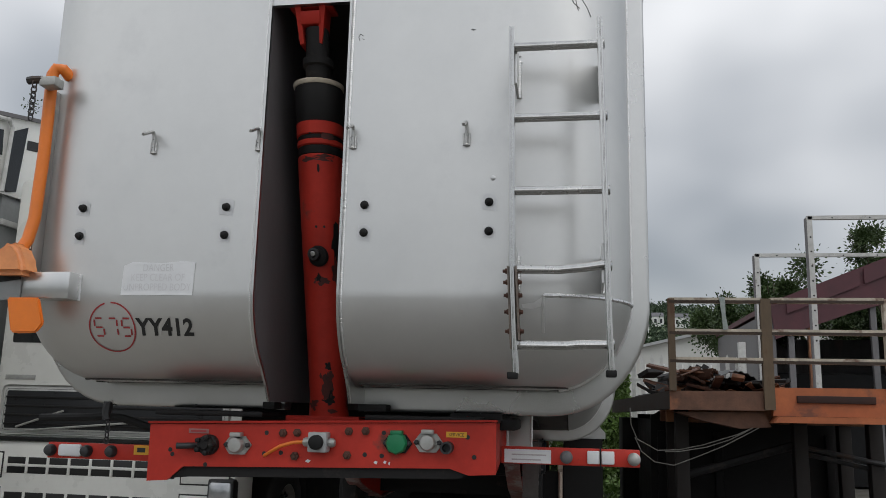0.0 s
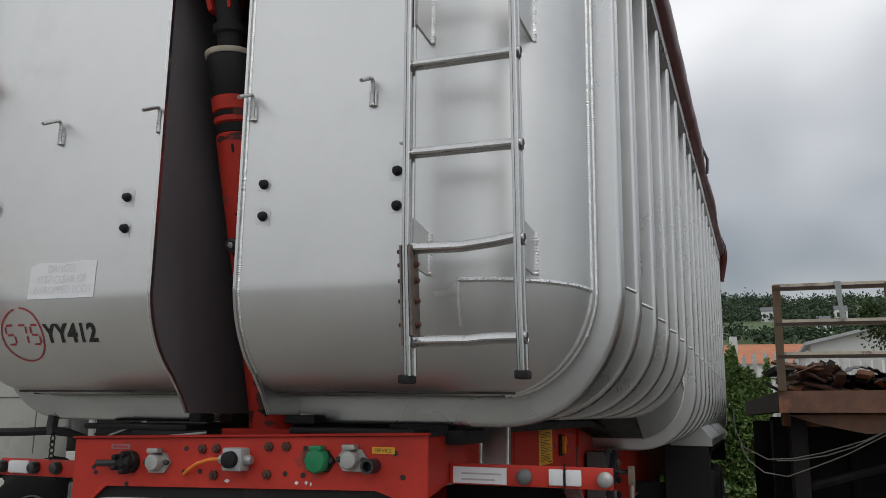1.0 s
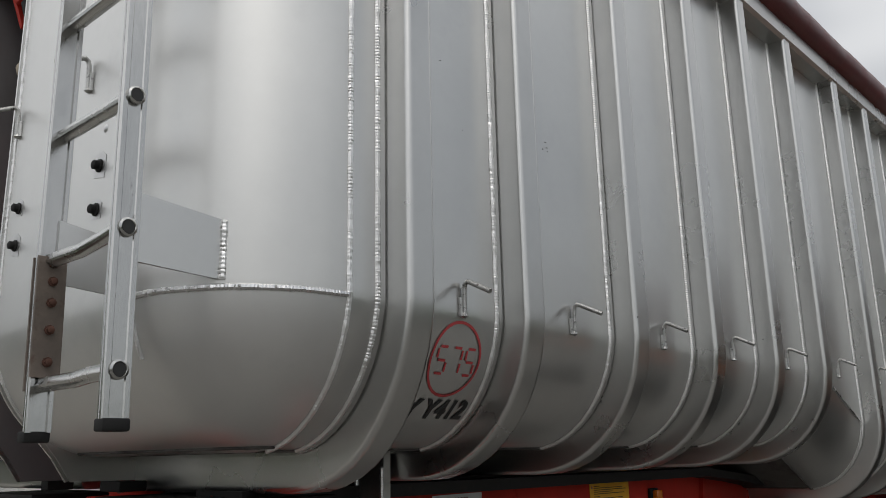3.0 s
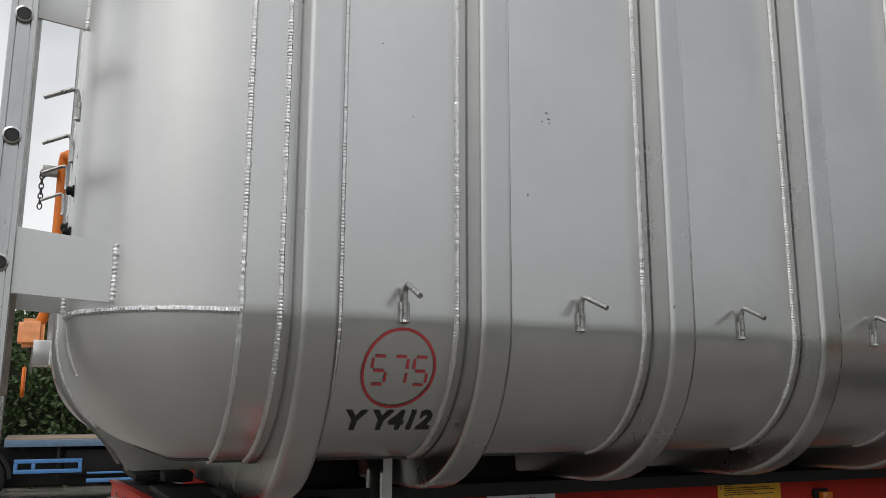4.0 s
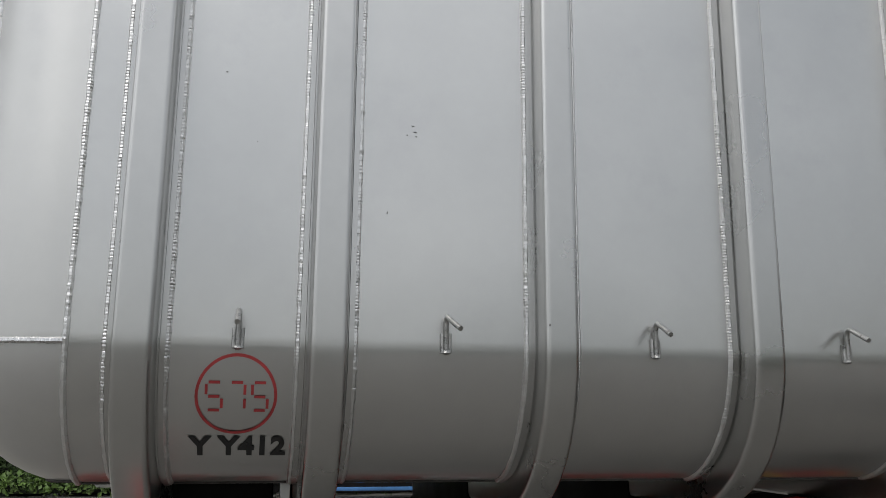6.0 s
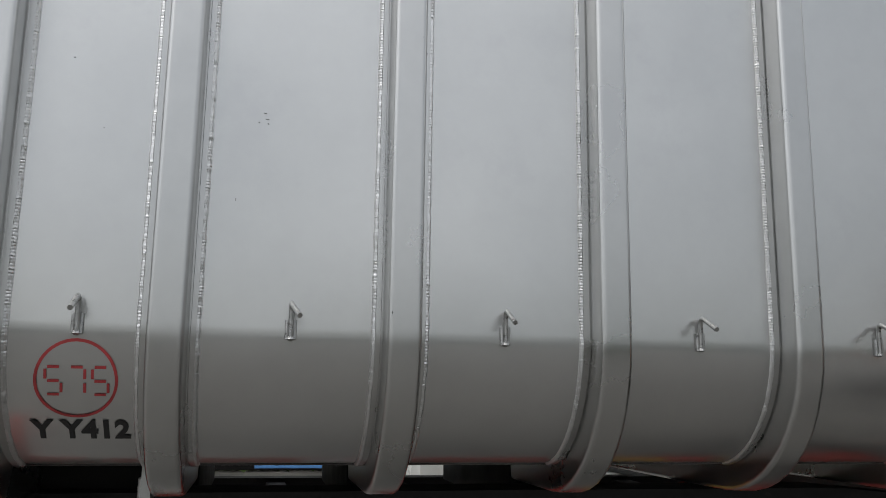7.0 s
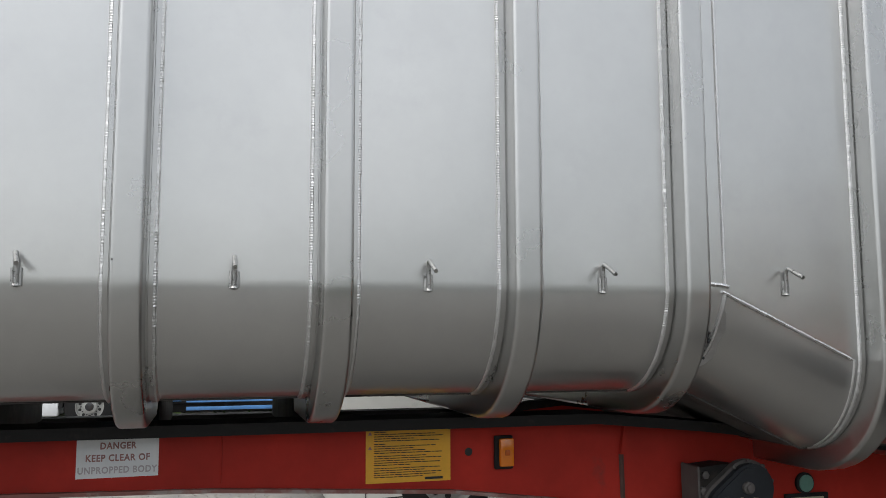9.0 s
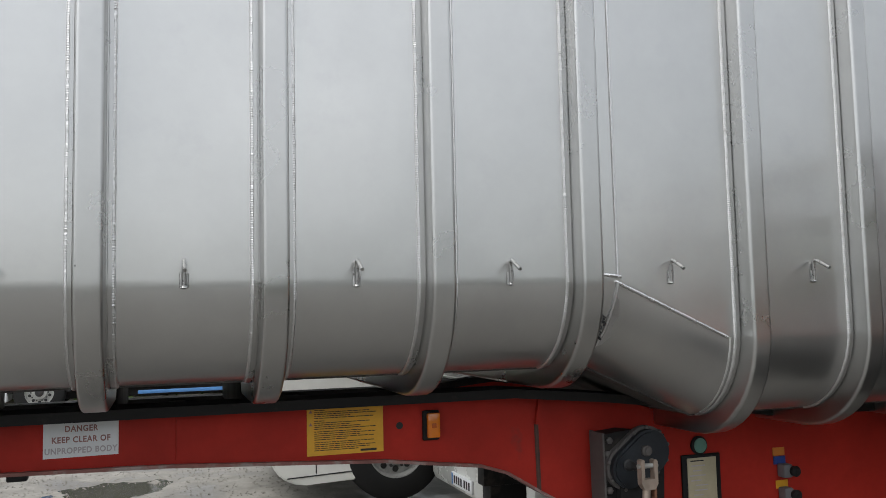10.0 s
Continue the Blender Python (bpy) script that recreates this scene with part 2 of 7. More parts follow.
def sheet(bm, grid, offset):
    """A sheet of metal from a grid of places; offset(i, j) is the way from its outer to its inner face."""
    out = [[bm.verts.new(p) for p in row] for row in grid]
    inn = [[bm.verts.new(Vector(p) + Vector(offset(i, j))) for j, p in enumerate(row)] for i, row in enumerate(grid)]
    a, b = len(grid), len(grid[0])
    for i in range(a - 1):
        for j in range(b - 1):
            for g in (out, inn):
                q = [g[i][j], g[i + 1][j], g[i + 1][j + 1], g[i][j + 1]]
                if len({tuple(round(c, 6) for c in v.co) for v in q}) == 4:
                    bm.faces.new(q)
                elif len({tuple(round(c, 6) for c in v.co) for v in q}) == 3:
                    seen, tri = set(), []
                    for v in q:
                        k = tuple(round(c, 6) for c in v.co)
                        if k not in seen:
                            seen.add(k), tri.append(v)
                    bm.faces.new(tri)
    rim = [(i, 0) for i in range(a)] + [(a - 1, j) for j in range(1, b)] + [(i, b - 1) for i in range(a - 2, -1, -1)] + [(0, j) for j in range(b - 2, 0, -1)]
    for (i, j), (k, m) in zip(rim, rim[1:] + rim[:1]):
        if (out[i][j].co - out[k][m].co).length > 1e-6:
            bm.faces.new((out[i][j], out[k][m], inn[k][m], inn[i][j]))
    return bm


def bead(pts, r=0.006, seed=1):
    """A weld: overlapping round ripples laid along a line, as a torch leaves them."""
    rnd = random.Random(seed)
    pts = [Vector(p) for p in pts]
    pitch = r * 1.15
    size, goal, drift, aim = 1.0, 1.0, Vector((0, 0, 0)), Vector((0, 0, 0))
    depth, n = 0.05, 0
    line, radii = [], []
    for a, b in zip(pts, pts[1:]):
        d = b - a
        m = max(1, round(d.length / (pitch / 4)))
        for k in range(m):
            if n % 4 == 0:
                goal = rnd.uniform(0.86, 1.14)
                aim = Vector((rnd.uniform(-1, 1), rnd.uniform(-1, 1), rnd.uniform(-1, 1))) * r * 0.10
                depth = min(0.10, max(0.015, depth + rnd.uniform(-0.02, 0.02)))
            size += (goal - size) * 0.22
            drift = drift.lerp(aim, 0.25)
            line.append(a.lerp(b, k / m) + drift)
            radii.append(r * size * (1.0 + depth * (-1.0, 0.1, 0.7, 0.3)[n % 4]))
            n += 1
    line.append(pts[-1]), radii.append(r * 0.6)
    bm = bmesh.new()
    tube(bm, line, r, 7, True, radii)
    for v in bm.verts:
        v.co += Vector((rnd.uniform(-1, 1), rnd.uniform(-1, 1), rnd.uniform(-1, 1))) * r * 0.07
    return bm


def text_bm(words, size, place, font_scale=(1, 1), spacing=1.0, align="CENTER", bold=0.0):
    """Letters of the built-in font as a flat mesh; place(u, v) gives where they lie."""
    cu = bpy.data.curves.new("letters", "FONT")
    cu.body, cu.size, cu.align_x, cu.space_character, cu.resolution_u = words, size, align, spacing, 3
    cu.offset = bold
    ob = bpy.data.objects.new("letters", cu)
    scene.collection.objects.link(ob)
    bpy.context.view_layer.update()
    me = bpy.data.meshes.new_from_object(ob.evaluated_get(bpy.context.evaluated_depsgraph_get()))
    bpy.data.objects.remove(ob)
    bm = bmesh.new()
    bm.from_mesh(me)
    bpy.data.meshes.remove(me)
    for v in bm.verts:
        v.co = Vector(place(v.co.x * font_scale[0], v.co.y * font_scale[1]))
    return bm


# ---- the tipping body ----
HALF, R, SEAM = 1.185, 0.31, 1.93
DROP_A, DROP_B, DROP = 3.09, 3.55, 0.21
REAR = 9.6
RIBS = [0.454, 0.857, 1.384, 1.906, 2.436, 2.968, 3.645, 4.17, 4.74, 5.31, 5.88, 6.45, 7.03, 7.62, 8.22, 8.82, 9.38]


KINK = 0.10


def arc(b, kink=KINK):
    """Across and down of the rolled lower edge at the angle b, from the kink at the seam to a right angle underneath."""
    return math.cos(b) / math.cos(kink), (math.sin(b) - math.sin(kink)) / (1 - math.sin(kink))


ROLL = [KINK, KINK + 0.04] + [KINK + (math.pi / 2 - KINK) * k / 11 for k in range(1, 12)]


def top(y):
    return 3.43 + 0.016 * y


def lowered(y):
    return DROP * min(max((y - DROP_A) / (DROP_B - DROP_A), 0), 1)


def section(y, off=0.0, kink=KINK):
    """The body's outline at y, from the top of its right side round to that of its left, pushed out by off."""
    zc = SEAM - lowered(y)
    right = [(HALF + off, z) for z in (top(y), 2.9, 2.4, zc + 0.02)]
    turns = [kink + (b - KINK) * (math.pi / 2 - kink) / (math.pi / 2 - KINK) for b in ROLL]
    right += [(HALF - R + (R + off) * arc(b, kink)[0], zc - (R + off) * arc(b, kink)[1]) for b in turns]
    return [Vector((x, y, z)) for x, z in right + [(-x, z) for x, z in reversed(right)]]


def on_side(y, s, off=0.0):
    """A place on the right side, s metres along the skin below the seam."""
    zc = SEAM - lowered(y)
    if s <= 0:
        return Vector((HALF + off, y, zc - s))
    across, down = arc(KINK + (math.pi / 2 - KINK) * min(s / R / 1.5, 1))
    return Vector((HALF - R + (R + off) * across, y, zc - (R + off) * down))


body = thing("tipper_body", "silver aluminium tipper trailer body with ribbed sides and rounded corners", "trailer body")


SLOT = 0.158


def right_half(pts):
    """The outline's right half, ending at the ram's recess."""
    pts = pts[:len(pts) // 2]
    return pts + [Vector((SLOT + 0.004, pts[-1].y, pts[-1].z))]


def left_half(pts):
    return [Vector((-p.x, p.y, p.z)) for p in right_half(pts)]


halves = (right_half, left_half)


FLOOR_FROM = 15


def skin(y0, y1):
    """One bay: the rolled side sheets, and the floor between their lower edges, coloured for the shade there."""
    ys = [y0, y1] if not (y0 < DROP_B and y1 > DROP_A) else [y0, max(y0, DROP_A), min(y1, DROP_B), y1]
    ys = sorted(set(ys))
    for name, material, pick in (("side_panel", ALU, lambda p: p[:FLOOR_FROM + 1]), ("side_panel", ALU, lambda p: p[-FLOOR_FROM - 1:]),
                                 ("floor_sheet", ALU_UNDERSHADE, lambda p: p[FLOOR_FROM:len(p) - FLOOR_FROM])):
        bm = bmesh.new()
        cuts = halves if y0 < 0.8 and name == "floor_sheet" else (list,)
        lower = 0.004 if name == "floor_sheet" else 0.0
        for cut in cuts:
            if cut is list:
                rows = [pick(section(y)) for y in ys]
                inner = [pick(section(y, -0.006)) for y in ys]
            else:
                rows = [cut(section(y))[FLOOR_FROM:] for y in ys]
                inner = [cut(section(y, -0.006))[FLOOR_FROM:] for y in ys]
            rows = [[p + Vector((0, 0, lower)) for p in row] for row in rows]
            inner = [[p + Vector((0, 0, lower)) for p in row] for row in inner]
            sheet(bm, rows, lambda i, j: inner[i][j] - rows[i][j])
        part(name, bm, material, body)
    for side in (1, -1):
        part("weld", bead([Vector((side * p.x, p.y, p.z)) for p in (section(y, 0.001)[FLOOR_FROM] for y in ys)], 0.004, int(y0 * 90)), ALU_UNDERSHADE, body)


edges = [R] + RIBS + [REAR]
for y0, y1 in zip(edges, edges[1:]):
    skin(y0, y1)

# front plate: flat, with a quarter ball at each lower corner


def front_grid(sign):
    us = [(SLOT, 0), (0.5, 0)] + [(HALF - R, math.pi / 2 * k / 12) for k in range(13)]
    vs = [(z, (1, 0)) for z in (3.50, 2.9, 2.4, SEAM + 0.02)] + [(SEAM, arc(b)) for b in ROLL]
    def at(u, v, r):
        (x, a), (z, (across, down)) = u, v
        return Vector((sign * (x + r * math.sin(a) * across), R - r * math.cos(a) * across, z - r * down))
    g = [[at(u, v, R) for v in vs] for u in us]
    k = [[at(u, v, R - 0.006) for v in vs] for u in us]
    return g, k


for sign in (1, -1):
    g, k = front_grid(sign)
    bm = bmesh.new()
    sheet(bm, g, lambda i, j: k[i][j] - g[i][j])
    part("front_panel", bm, ALU_DULL, body)


def rib(y, h=0.06, foot=0.0):
    half = [(-0.060, 0.0), (-0.060, 0.007), (-0.048, 0.007), (-0.0465, 0.003), (-0.043, 0.003), (-0.0405, h - 0.014), (-0.040, h - 0.009), (-0.0375, h - 0.004), (-0.0335, h - 0.001), (-0.029, h), (-0.026, h)]
    prof = half + [(-dy, off) for dy, off in reversed(half)]
    bm = bmesh.new()
    for cut in (halves if y < 0.5 else (list,)):
        rows = []
        for dy, off in prof:
            rows.append([Vector((p.x, y + dy, p.z - foot * off / h * max(0, min(1, (SEAM - p.z) / R)) ** 3)) for p in cut(section(y, max(off, -0.004), KINK if off < 0.01 else 0.03))])
        vs = [[bm.verts.new(p) for p in row] for row in rows]
        for a, b in zip(vs, vs[1:]):
            for i in range(len(a) - 1):
                bm.faces.new((a[i], a[i + 1], b[i + 1], b[i]))
        for i in (0, -1):
            bm.faces.new([row[i] for row in vs])
    return part("rib", bm, ALU_RIB, body, angle=32)


def skin_line(y, off=0.0, reach=0.42):
    n = 14
    return [Vector((HALF + off, y, top(y) - 0.01)), Vector((HALF + off, y, SEAM - lowered(y)))] + [on_side(y, reach * k / n, off) for k in range(1, n + 1)]


for i, y in enumerate(RIBS):
    rb = rib(y, 0.076 if i == 0 else 0.078, 0.018 if i == 0 else 0.0)
    for dy in (-0.0635, 0.0635):
        if y < 7:
            part("weld", bead(skin_line(y + dy, 0.001), 0.0066 if y < 4.5 else 0.007, 7 * i + int(dy > 0)), WELD, rb)
part("weld", bead(skin_line(R + 0.001, 0.001), 0.0066, 99), WELD, body)
# seams of the corner: along the start of the ball, and a short one down its side
ball = [(HALF - R, 0.0)] + [(HALF - R, math.pi / 2 * k / 12) for k in range(13)]
part("weld", bead([(x + (R + 0.001) * math.sin(a), R - (R + 0.001) * math.cos(a), SEAM) for x, a in ball[1:]], 0.0065, 5), ALU_BRIGHT, body)
part("weld", bead([(HALF - R, R - (R + 0.001) * arc(b)[0], SEAM - (R + 0.001) * arc(b)[1]) for b in (KINK + 0.02 * k for k in range(20))], 0.005, 6), WELD, body)

# dark seam line under the front panel
low = arc(radians(76))
for sign in (1, -1):
    line = [(sign * (SLOT + 0.03 + (HALF - R - SLOT - 0.03) * k / 8), R - (R + 0.001) * low[0], SEAM - (R + 0.001) * low[1]) for k in range(9)]
    line += [(sign * (HALF - R + (R + 0.001) * low[0] * math.sin(a)), R - (R + 0.001) * low[0] * math.cos(a), SEAM - (R + 0.001) * low[1]) for a in (math.pi / 2 * k / 10 for k in range(1, 11))]
    part("weld", bead(line, 0.0045, 23 + sign), ALU_UNDERSHADE, body)

# recess for the ram: two plates that follow the front panel's curve, a back and a roof
def plate_edge(proud):
    """The front edge of a recess plate, from its head down to its foot."""
    curve = [(R - (R + proud) * arc(b)[0], SEAM - (R + proud) * arc(b)[1]) for b in (KINK + 0.07 * k for k in range(13))]
    return [(-proud, 3.20), (-proud, SEAM + 0.01)] + curve + [(0.175, 1.617), (0.216, 1.556)]


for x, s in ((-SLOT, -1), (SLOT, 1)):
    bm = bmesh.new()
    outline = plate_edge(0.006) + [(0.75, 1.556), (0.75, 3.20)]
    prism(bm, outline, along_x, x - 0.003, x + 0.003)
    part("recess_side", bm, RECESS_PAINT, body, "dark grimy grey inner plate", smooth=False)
    bm = bmesh.new()
    prism(bm, [(y + 0.012, z) for y, z in plate_edge(0.006)[1:]] + [(0.74, 1.557), (0.74, 2.0)], along_x, x + s * 0.0035, x + s * 0.006)
    part("recess_backing", bm, ALU, body, smooth=False)
    part("weld", bead([(x + s * 0.009, y + 0.004, z) for y, z in plate_edge(0.003)[:-2]], 0.0062, 31 + s), WELD, body)
    bm = bmesh.new()
    front = plate_edge(0.010)
    prism(bm, front + [(y + 0.010, z + 0.004) for y, z in reversed(plate_edge(0.006))], along_x, x - 0.0045, x + 0.0045)
    part("recess_edge", bm, ALU_RIB, body, smooth=False)
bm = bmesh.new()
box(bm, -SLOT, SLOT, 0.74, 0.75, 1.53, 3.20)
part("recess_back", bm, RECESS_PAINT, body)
bm = bmesh.new()
box(bm, -SLOT - 0.004, SLOT + 0.004, -0.002, 0.022, 3.045, 3.075)
part("recess_header", bm, ALU, body)
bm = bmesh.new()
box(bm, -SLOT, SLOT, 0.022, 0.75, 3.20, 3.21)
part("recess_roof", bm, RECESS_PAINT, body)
bm = bmesh.new()
box(bm, -SLOT - 0.004, SLOT + 0.004, 0.0, 0.006, 3.075, 3.50)
part("front_panel", bm, ALU_DULL, body)

# top rails and rear frame
for s in (1, -1):
    bm = bmesh.new()
    prism(bm, [(s * (HALF - 0.03), -0.01), (s * (HALF + 0.07), -0.01), (s * (HALF + 0.085), 0.005), (s * (HALF + 0.085), 0.10), (s * (HALF - 0.03), 0.10)], lambda u, v, w: (u, w, v + top(w)), R, REAR)
    part("top_rail", bm, ALU_RIB, body)
bm = bmesh.new()
box(bm, -HALF - 0.06, HALF + 0.06, REAR, REAR + 0.08, 1.42, top(REAR) + 0.1, 0.01)
part("tailgate", bm, ALU_RIB, body)

HOOK_ALU = mat("handled_hook_aluminium", (0.50, 0.50, 0.49), 0.34, 1.0, var=0.25, scale=60, bump=0.3, bscale=300, stain=(0.12, 0.115, 0.11), stain_scale=70, stain_at=0.56, stain_soft=0.1)
# hooks for the cover's cords
def hook(at, out, lean=0.0):
    bm = bmesh.new()
    at, out = Vector(at), Vector(out)
    side = Vector((0, 0, 1)).cross(out)
    up = Vector((0, 0, 1))
    pts = [at + out * 0.008 - up * 0.006, at + out * 0.009 + up * 0.056, at + out * 0.012 + up * 0.068, at + out * 0.019 + up * 0.073, at + out * 0.028 + up * 0.070, at + out * 0.088 + up * 0.040 + side * lean]
    tube(bm, pts, 0.0062, 10)
    for s in (-1, 1):
        tube(bm, [at + side * s * 0.008 + out * 0.003 - up * 0.008, at + side * s * 0.008 + out * 0.003 + up * 0.036], 0.0055, 8)
    lathe(bm, [(0.004, -0.012), (0.010, -0.008), (0.007, 0.0)], at + out * 0.006, "z", 8)
    return part("hook", bm, HOOK_ALU, body)


for x in (-0.589, -0.172, 0.188, 0.604):
    hook((x, 0.0, 2.474), (0, -1, 0))
for y0, y1 in zip(RIBS, RIBS[1:]):
    yy = {0.454: 0.664, 0.857: 1.127, 1.384: 1.643, 1.906: 2.164, 2.436: 2.691, 2.968: 3.315, 3.645: 3.95}.get(y0, (y0 + y1) / 2 + 0.03)
    hook((HALF, yy, 1.93), (1, 0, 0), {0.857: 0.016}.get(y0, 0.0))

# small scuffs and nicks
SCUFF = mat("dark_scuff", (0.20, 0.195, 0.19), 0.6, 0.6, var=0.4, scale=60)
for k, (y, z, w, h, off) in enumerate(((1.044, 2.462, 0.009, 0.003, 0), (1.050, 2.447, 0.010, 0.003, 0), (1.052, 2.436, 0.006, 0.003, 0), (0.986, 2.245, 0.004, 0.007, 0), (0.606, 2.560, 0.005, 0.004, 0), (0.683, 2.396, 0.004, 0.004, 0), (1.03, 2.438, 0.004, 0.004, 0), (1.352, 1.985, 0.005, 0.007, 0.0785))):
    rnd = random.Random(k + 40)
    bm = bmesh.new()
    pts = [(y + w / 2 * math.cos(a) * rnd.uniform(0.6, 1.2), z + h / 2 * math.sin(a) * rnd.uniform(0.6, 1.2)) for a in (2 * math.pi * q / 9 for q in range(9))]
    prism(bm, pts, along_x, HALF + off + 0.0002, HALF + off + 0.0012)
    part("scuff", bm, SCUFF, body)
for k, (x, z) in enumerate(((0.621, 2.908), (0.791, 2.794))):
    rnd = random.Random(k + 70)
    bm = bmesh.new()
    pts = [(x + 0.009 * math.cos(a) * rnd.uniform(0.4, 1.2), z + 0.004 * math.sin(a) * rnd.uniform(0.5, 1.3)) for a in (2 * math.pi * q / 9 for q in range(9))]
    prism(bm, pts, along_y, -0.0012, -0.0002)
    part("scuff", bm, SCUFF, body)

for pts in ([(0.195, 2.885), (0.19, 2.90), (0.197, 2.912), (0.207, 2.905)], [(0.212, 2.888), (0.205, 2.893)], [(0.985, 3.05), (0.995, 2.99), (1.0, 2.975)], [(0.97, 3.03), (0.985, 3.0), (1.005, 2.985)], [(1.0, 3.04), (1.03, 2.995), (1.045, 2.96)]):
    part("scratch", tube(bmesh.new(), [(x, 0.0 if x < 0.87 else R - math.sqrt(R * R - (x - HALF + R) ** 2), z) for x, z in pts], 0.0016, 5), SCUFF, body)

# bolts of the front plate
SMEAR = mat("dull_smear", (0.58, 0.58, 0.58), 0.45, 1.0, var=0.15, scale=30)
for x, z in ((-0.854, 2.257), (-0.857, 2.150), (-0.282, 2.254), (-0.282, 2.149), (0.24, 2.254), (0.241, 2.153), (0.687, 2.258), (0.687, 2.154)):
    bm = bmesh.new()
    lathe(bm, [(0.0155, 0.0), (0.0155, -0.005), (0.011, -0.007), (0.011, -0.017), (0.006, -0.020)], (x, 0, z), "y", 12)
    part("bolt", bm, BLACK, body, "black rubber-capped bolt")

for k, (x, z) in enumerate(((-0.854, 2.257), (-0.857, 2.150), (-0.282, 2.254), (-0.282, 2.149), (0.24, 2.254), (0.241, 2.153), (0.687, 2.258), (0.687, 2.154))):
    rnd = random.Random(k)
    bm = bmesh.new()
    w, h = rnd.uniform(0.020, 0.030), rnd.uniform(0.022, 0.036)
    prism(bm, [(x - w, z - h * 0.7), (x + w * 0.9, z - h), (x + w, z + h * 0.6), (x + w * 0.3, z + h), (x - w * 0.8, z + h * 0.9)], along_y, -0.0012, -0.0004)
    part("sealant_smear", bm, SMEAR, body)

# smear beside a bolt
part("sealant_smear", lathe(bmesh.new(), [(0.010, 0.0), (0.008, -0.002), (0.002, -0.003)], (0.70, 0.0, 2.345), "y", 9), SMEAR, body)

# warning sticker on the front plate
bm = bmesh.new()
prism(bm, [(-0.668, 1.927), (-0.664, 2.036), (-0.63, 2.05), (-0.52, 2.046), (-0.44, 2.052), (-0.384, 2.05), (-0.388, 1.927)], along_y, -0.0025, -0.001)
sticker = part("warning_sticker", bm, WHITE_STICKER, body, "torn faded white warning sticker")
for k, words in enumerate(("DANGER", "KEEP CLEAR OF", "UNPROPPED BODY")):
    bm = text_bm(words, 0.038, lambda u, v: (-0.527 + u, -0.004, 2.016 - 0.036 * k + v), (0.8, 1))
    part("lettering", bm, INK_PALE, sticker)


def segment_digits(digits, h, put):
    """Stencilled figures made of straight bars."""
    bm = bmesh.new()
    w, t = h * 0.55, h * 0.10
    bars = {"a": (0, h, w, h), "b": (w, h, w, h / 2), "c": (w, h / 2, w, 0), "d": (0, 0, w, 0), "f": (0, h, 0, h / 2), "g": (0, h / 2, w, h / 2)}
    shapes = {"5": "afgcd", "7": "abc"}
    for n, d in enumerate(digits):
        for key in shapes[d]:
            u0, v0, u1, v1 = bars[key]
            u0, u1 = u0 + n * h * 0.95, u1 + n * h * 0.95
            du, dv = (u1 - u0), (v1 - v0)
            ln = math.hypot(du, dv)
            ex, ey = du / ln, dv / ln
            g = t * 0.75
            q = []
            for a, b in ((g, -t / 2), (ln - g, -t / 2), (ln - g, t / 2), (g, t / 2)):
                q.append(bm.verts.new(put(u0 + ex * a - ey * b, v0 + ey * a + ex * b)))
            bm.faces.new(q)
    return bm


def ring_bm(r, t, put, gaps=()):
    bm = bmesh.new()
    n = 48
    for k in range(n):
        if k in gaps:
            continue
        a, b = 2 * math.pi * k / n, 2 * math.pi * (k + 1) / n
        bm.faces.new([bm.verts.new(put(rr * math.cos(c), rr * math.sin(c))) for c, rr in ((a, r), (b, r), (b, r - t), (a, r - t))])
    return bm


def front_low(u, v):
    """A place on the front plate's lower curve: u across, v up from the seam."""
    across, down = arc(KINK + (math.pi / 2 - KINK) * max(-v, 0) / R / 1.5)
    return (u, R - (R + 0.0016) * across, SEAM + max(v, 0) - (R + 0.0016) * down)


part("fleet_circle", ring_bm(0.093, 0.0055, lambda u, v: front_low(u - 0.707, v - 0.118), (12, 13)), INK_RED, body)
for k, d in enumerate("575"):
    part("digit", segment_digits(d, 0.064, lambda u, v: front_low(u - 0.776 + 0.0545 * k, v - 0.146)), INK_RED, body)
part("fleet_code", text_bm("YY412", 0.084, lambda u, v: front_low(u - 0.608, v - 0.140), (0.94, 1.0), 1.04, "LEFT", 0.0028), INK, body, "black stencilled fleet code")


def side_low(u, v):
    return on_side(0.67 + u, 0.145 - v, 0.0016)


part("fleet_circle", ring_bm(0.088, 0.0065, lambda u, v: side_low(u - 0.004, v + 0.040)), INK_RED, body)
for k, d in enumerate("575"):
    part("digit", segment_digits(d, 0.060, lambda u, v: side_low(u - 0.068 + 0.049 * k, v + 0.009)), INK_RED, body)
part("fleet_code", text_bm("Y Y412", 0.075, lambda u, v: side_low(u - 0.100, v - 0.109), (0.90, 1.0), 1.04, "LEFT", 0.0030), INK, body, "black stencilled fleet code")

bm = bmesh.new()
bm.faces.new([bm.verts.new(front_low(u, v)) for u, v in ((0.802, -0.028), (0.845, -0.022), (0.872, -0.004), (0.868, -0.034), (0.840, -0.042), (0.806, -0.040))])
part("torn_weld", bm, WELD, body)

# the ladder
def rung_bm(pts, r=0.0150):
    """A rung with gripping ridges along it."""
    bm = bmesh.new()
    ridged = tube(bm, pts, r, 20, True)
    n = len(pts)
    bm.verts.ensure_lookup_table()
    for i in range(n):
        c = Vector(pts[i])
        for k in range(20):
            v = bm.verts[i * 20 + k]
            v.co = c + (v.co - c) * (1.0 if k % 4 < 2 else 0.80)
    return ridged


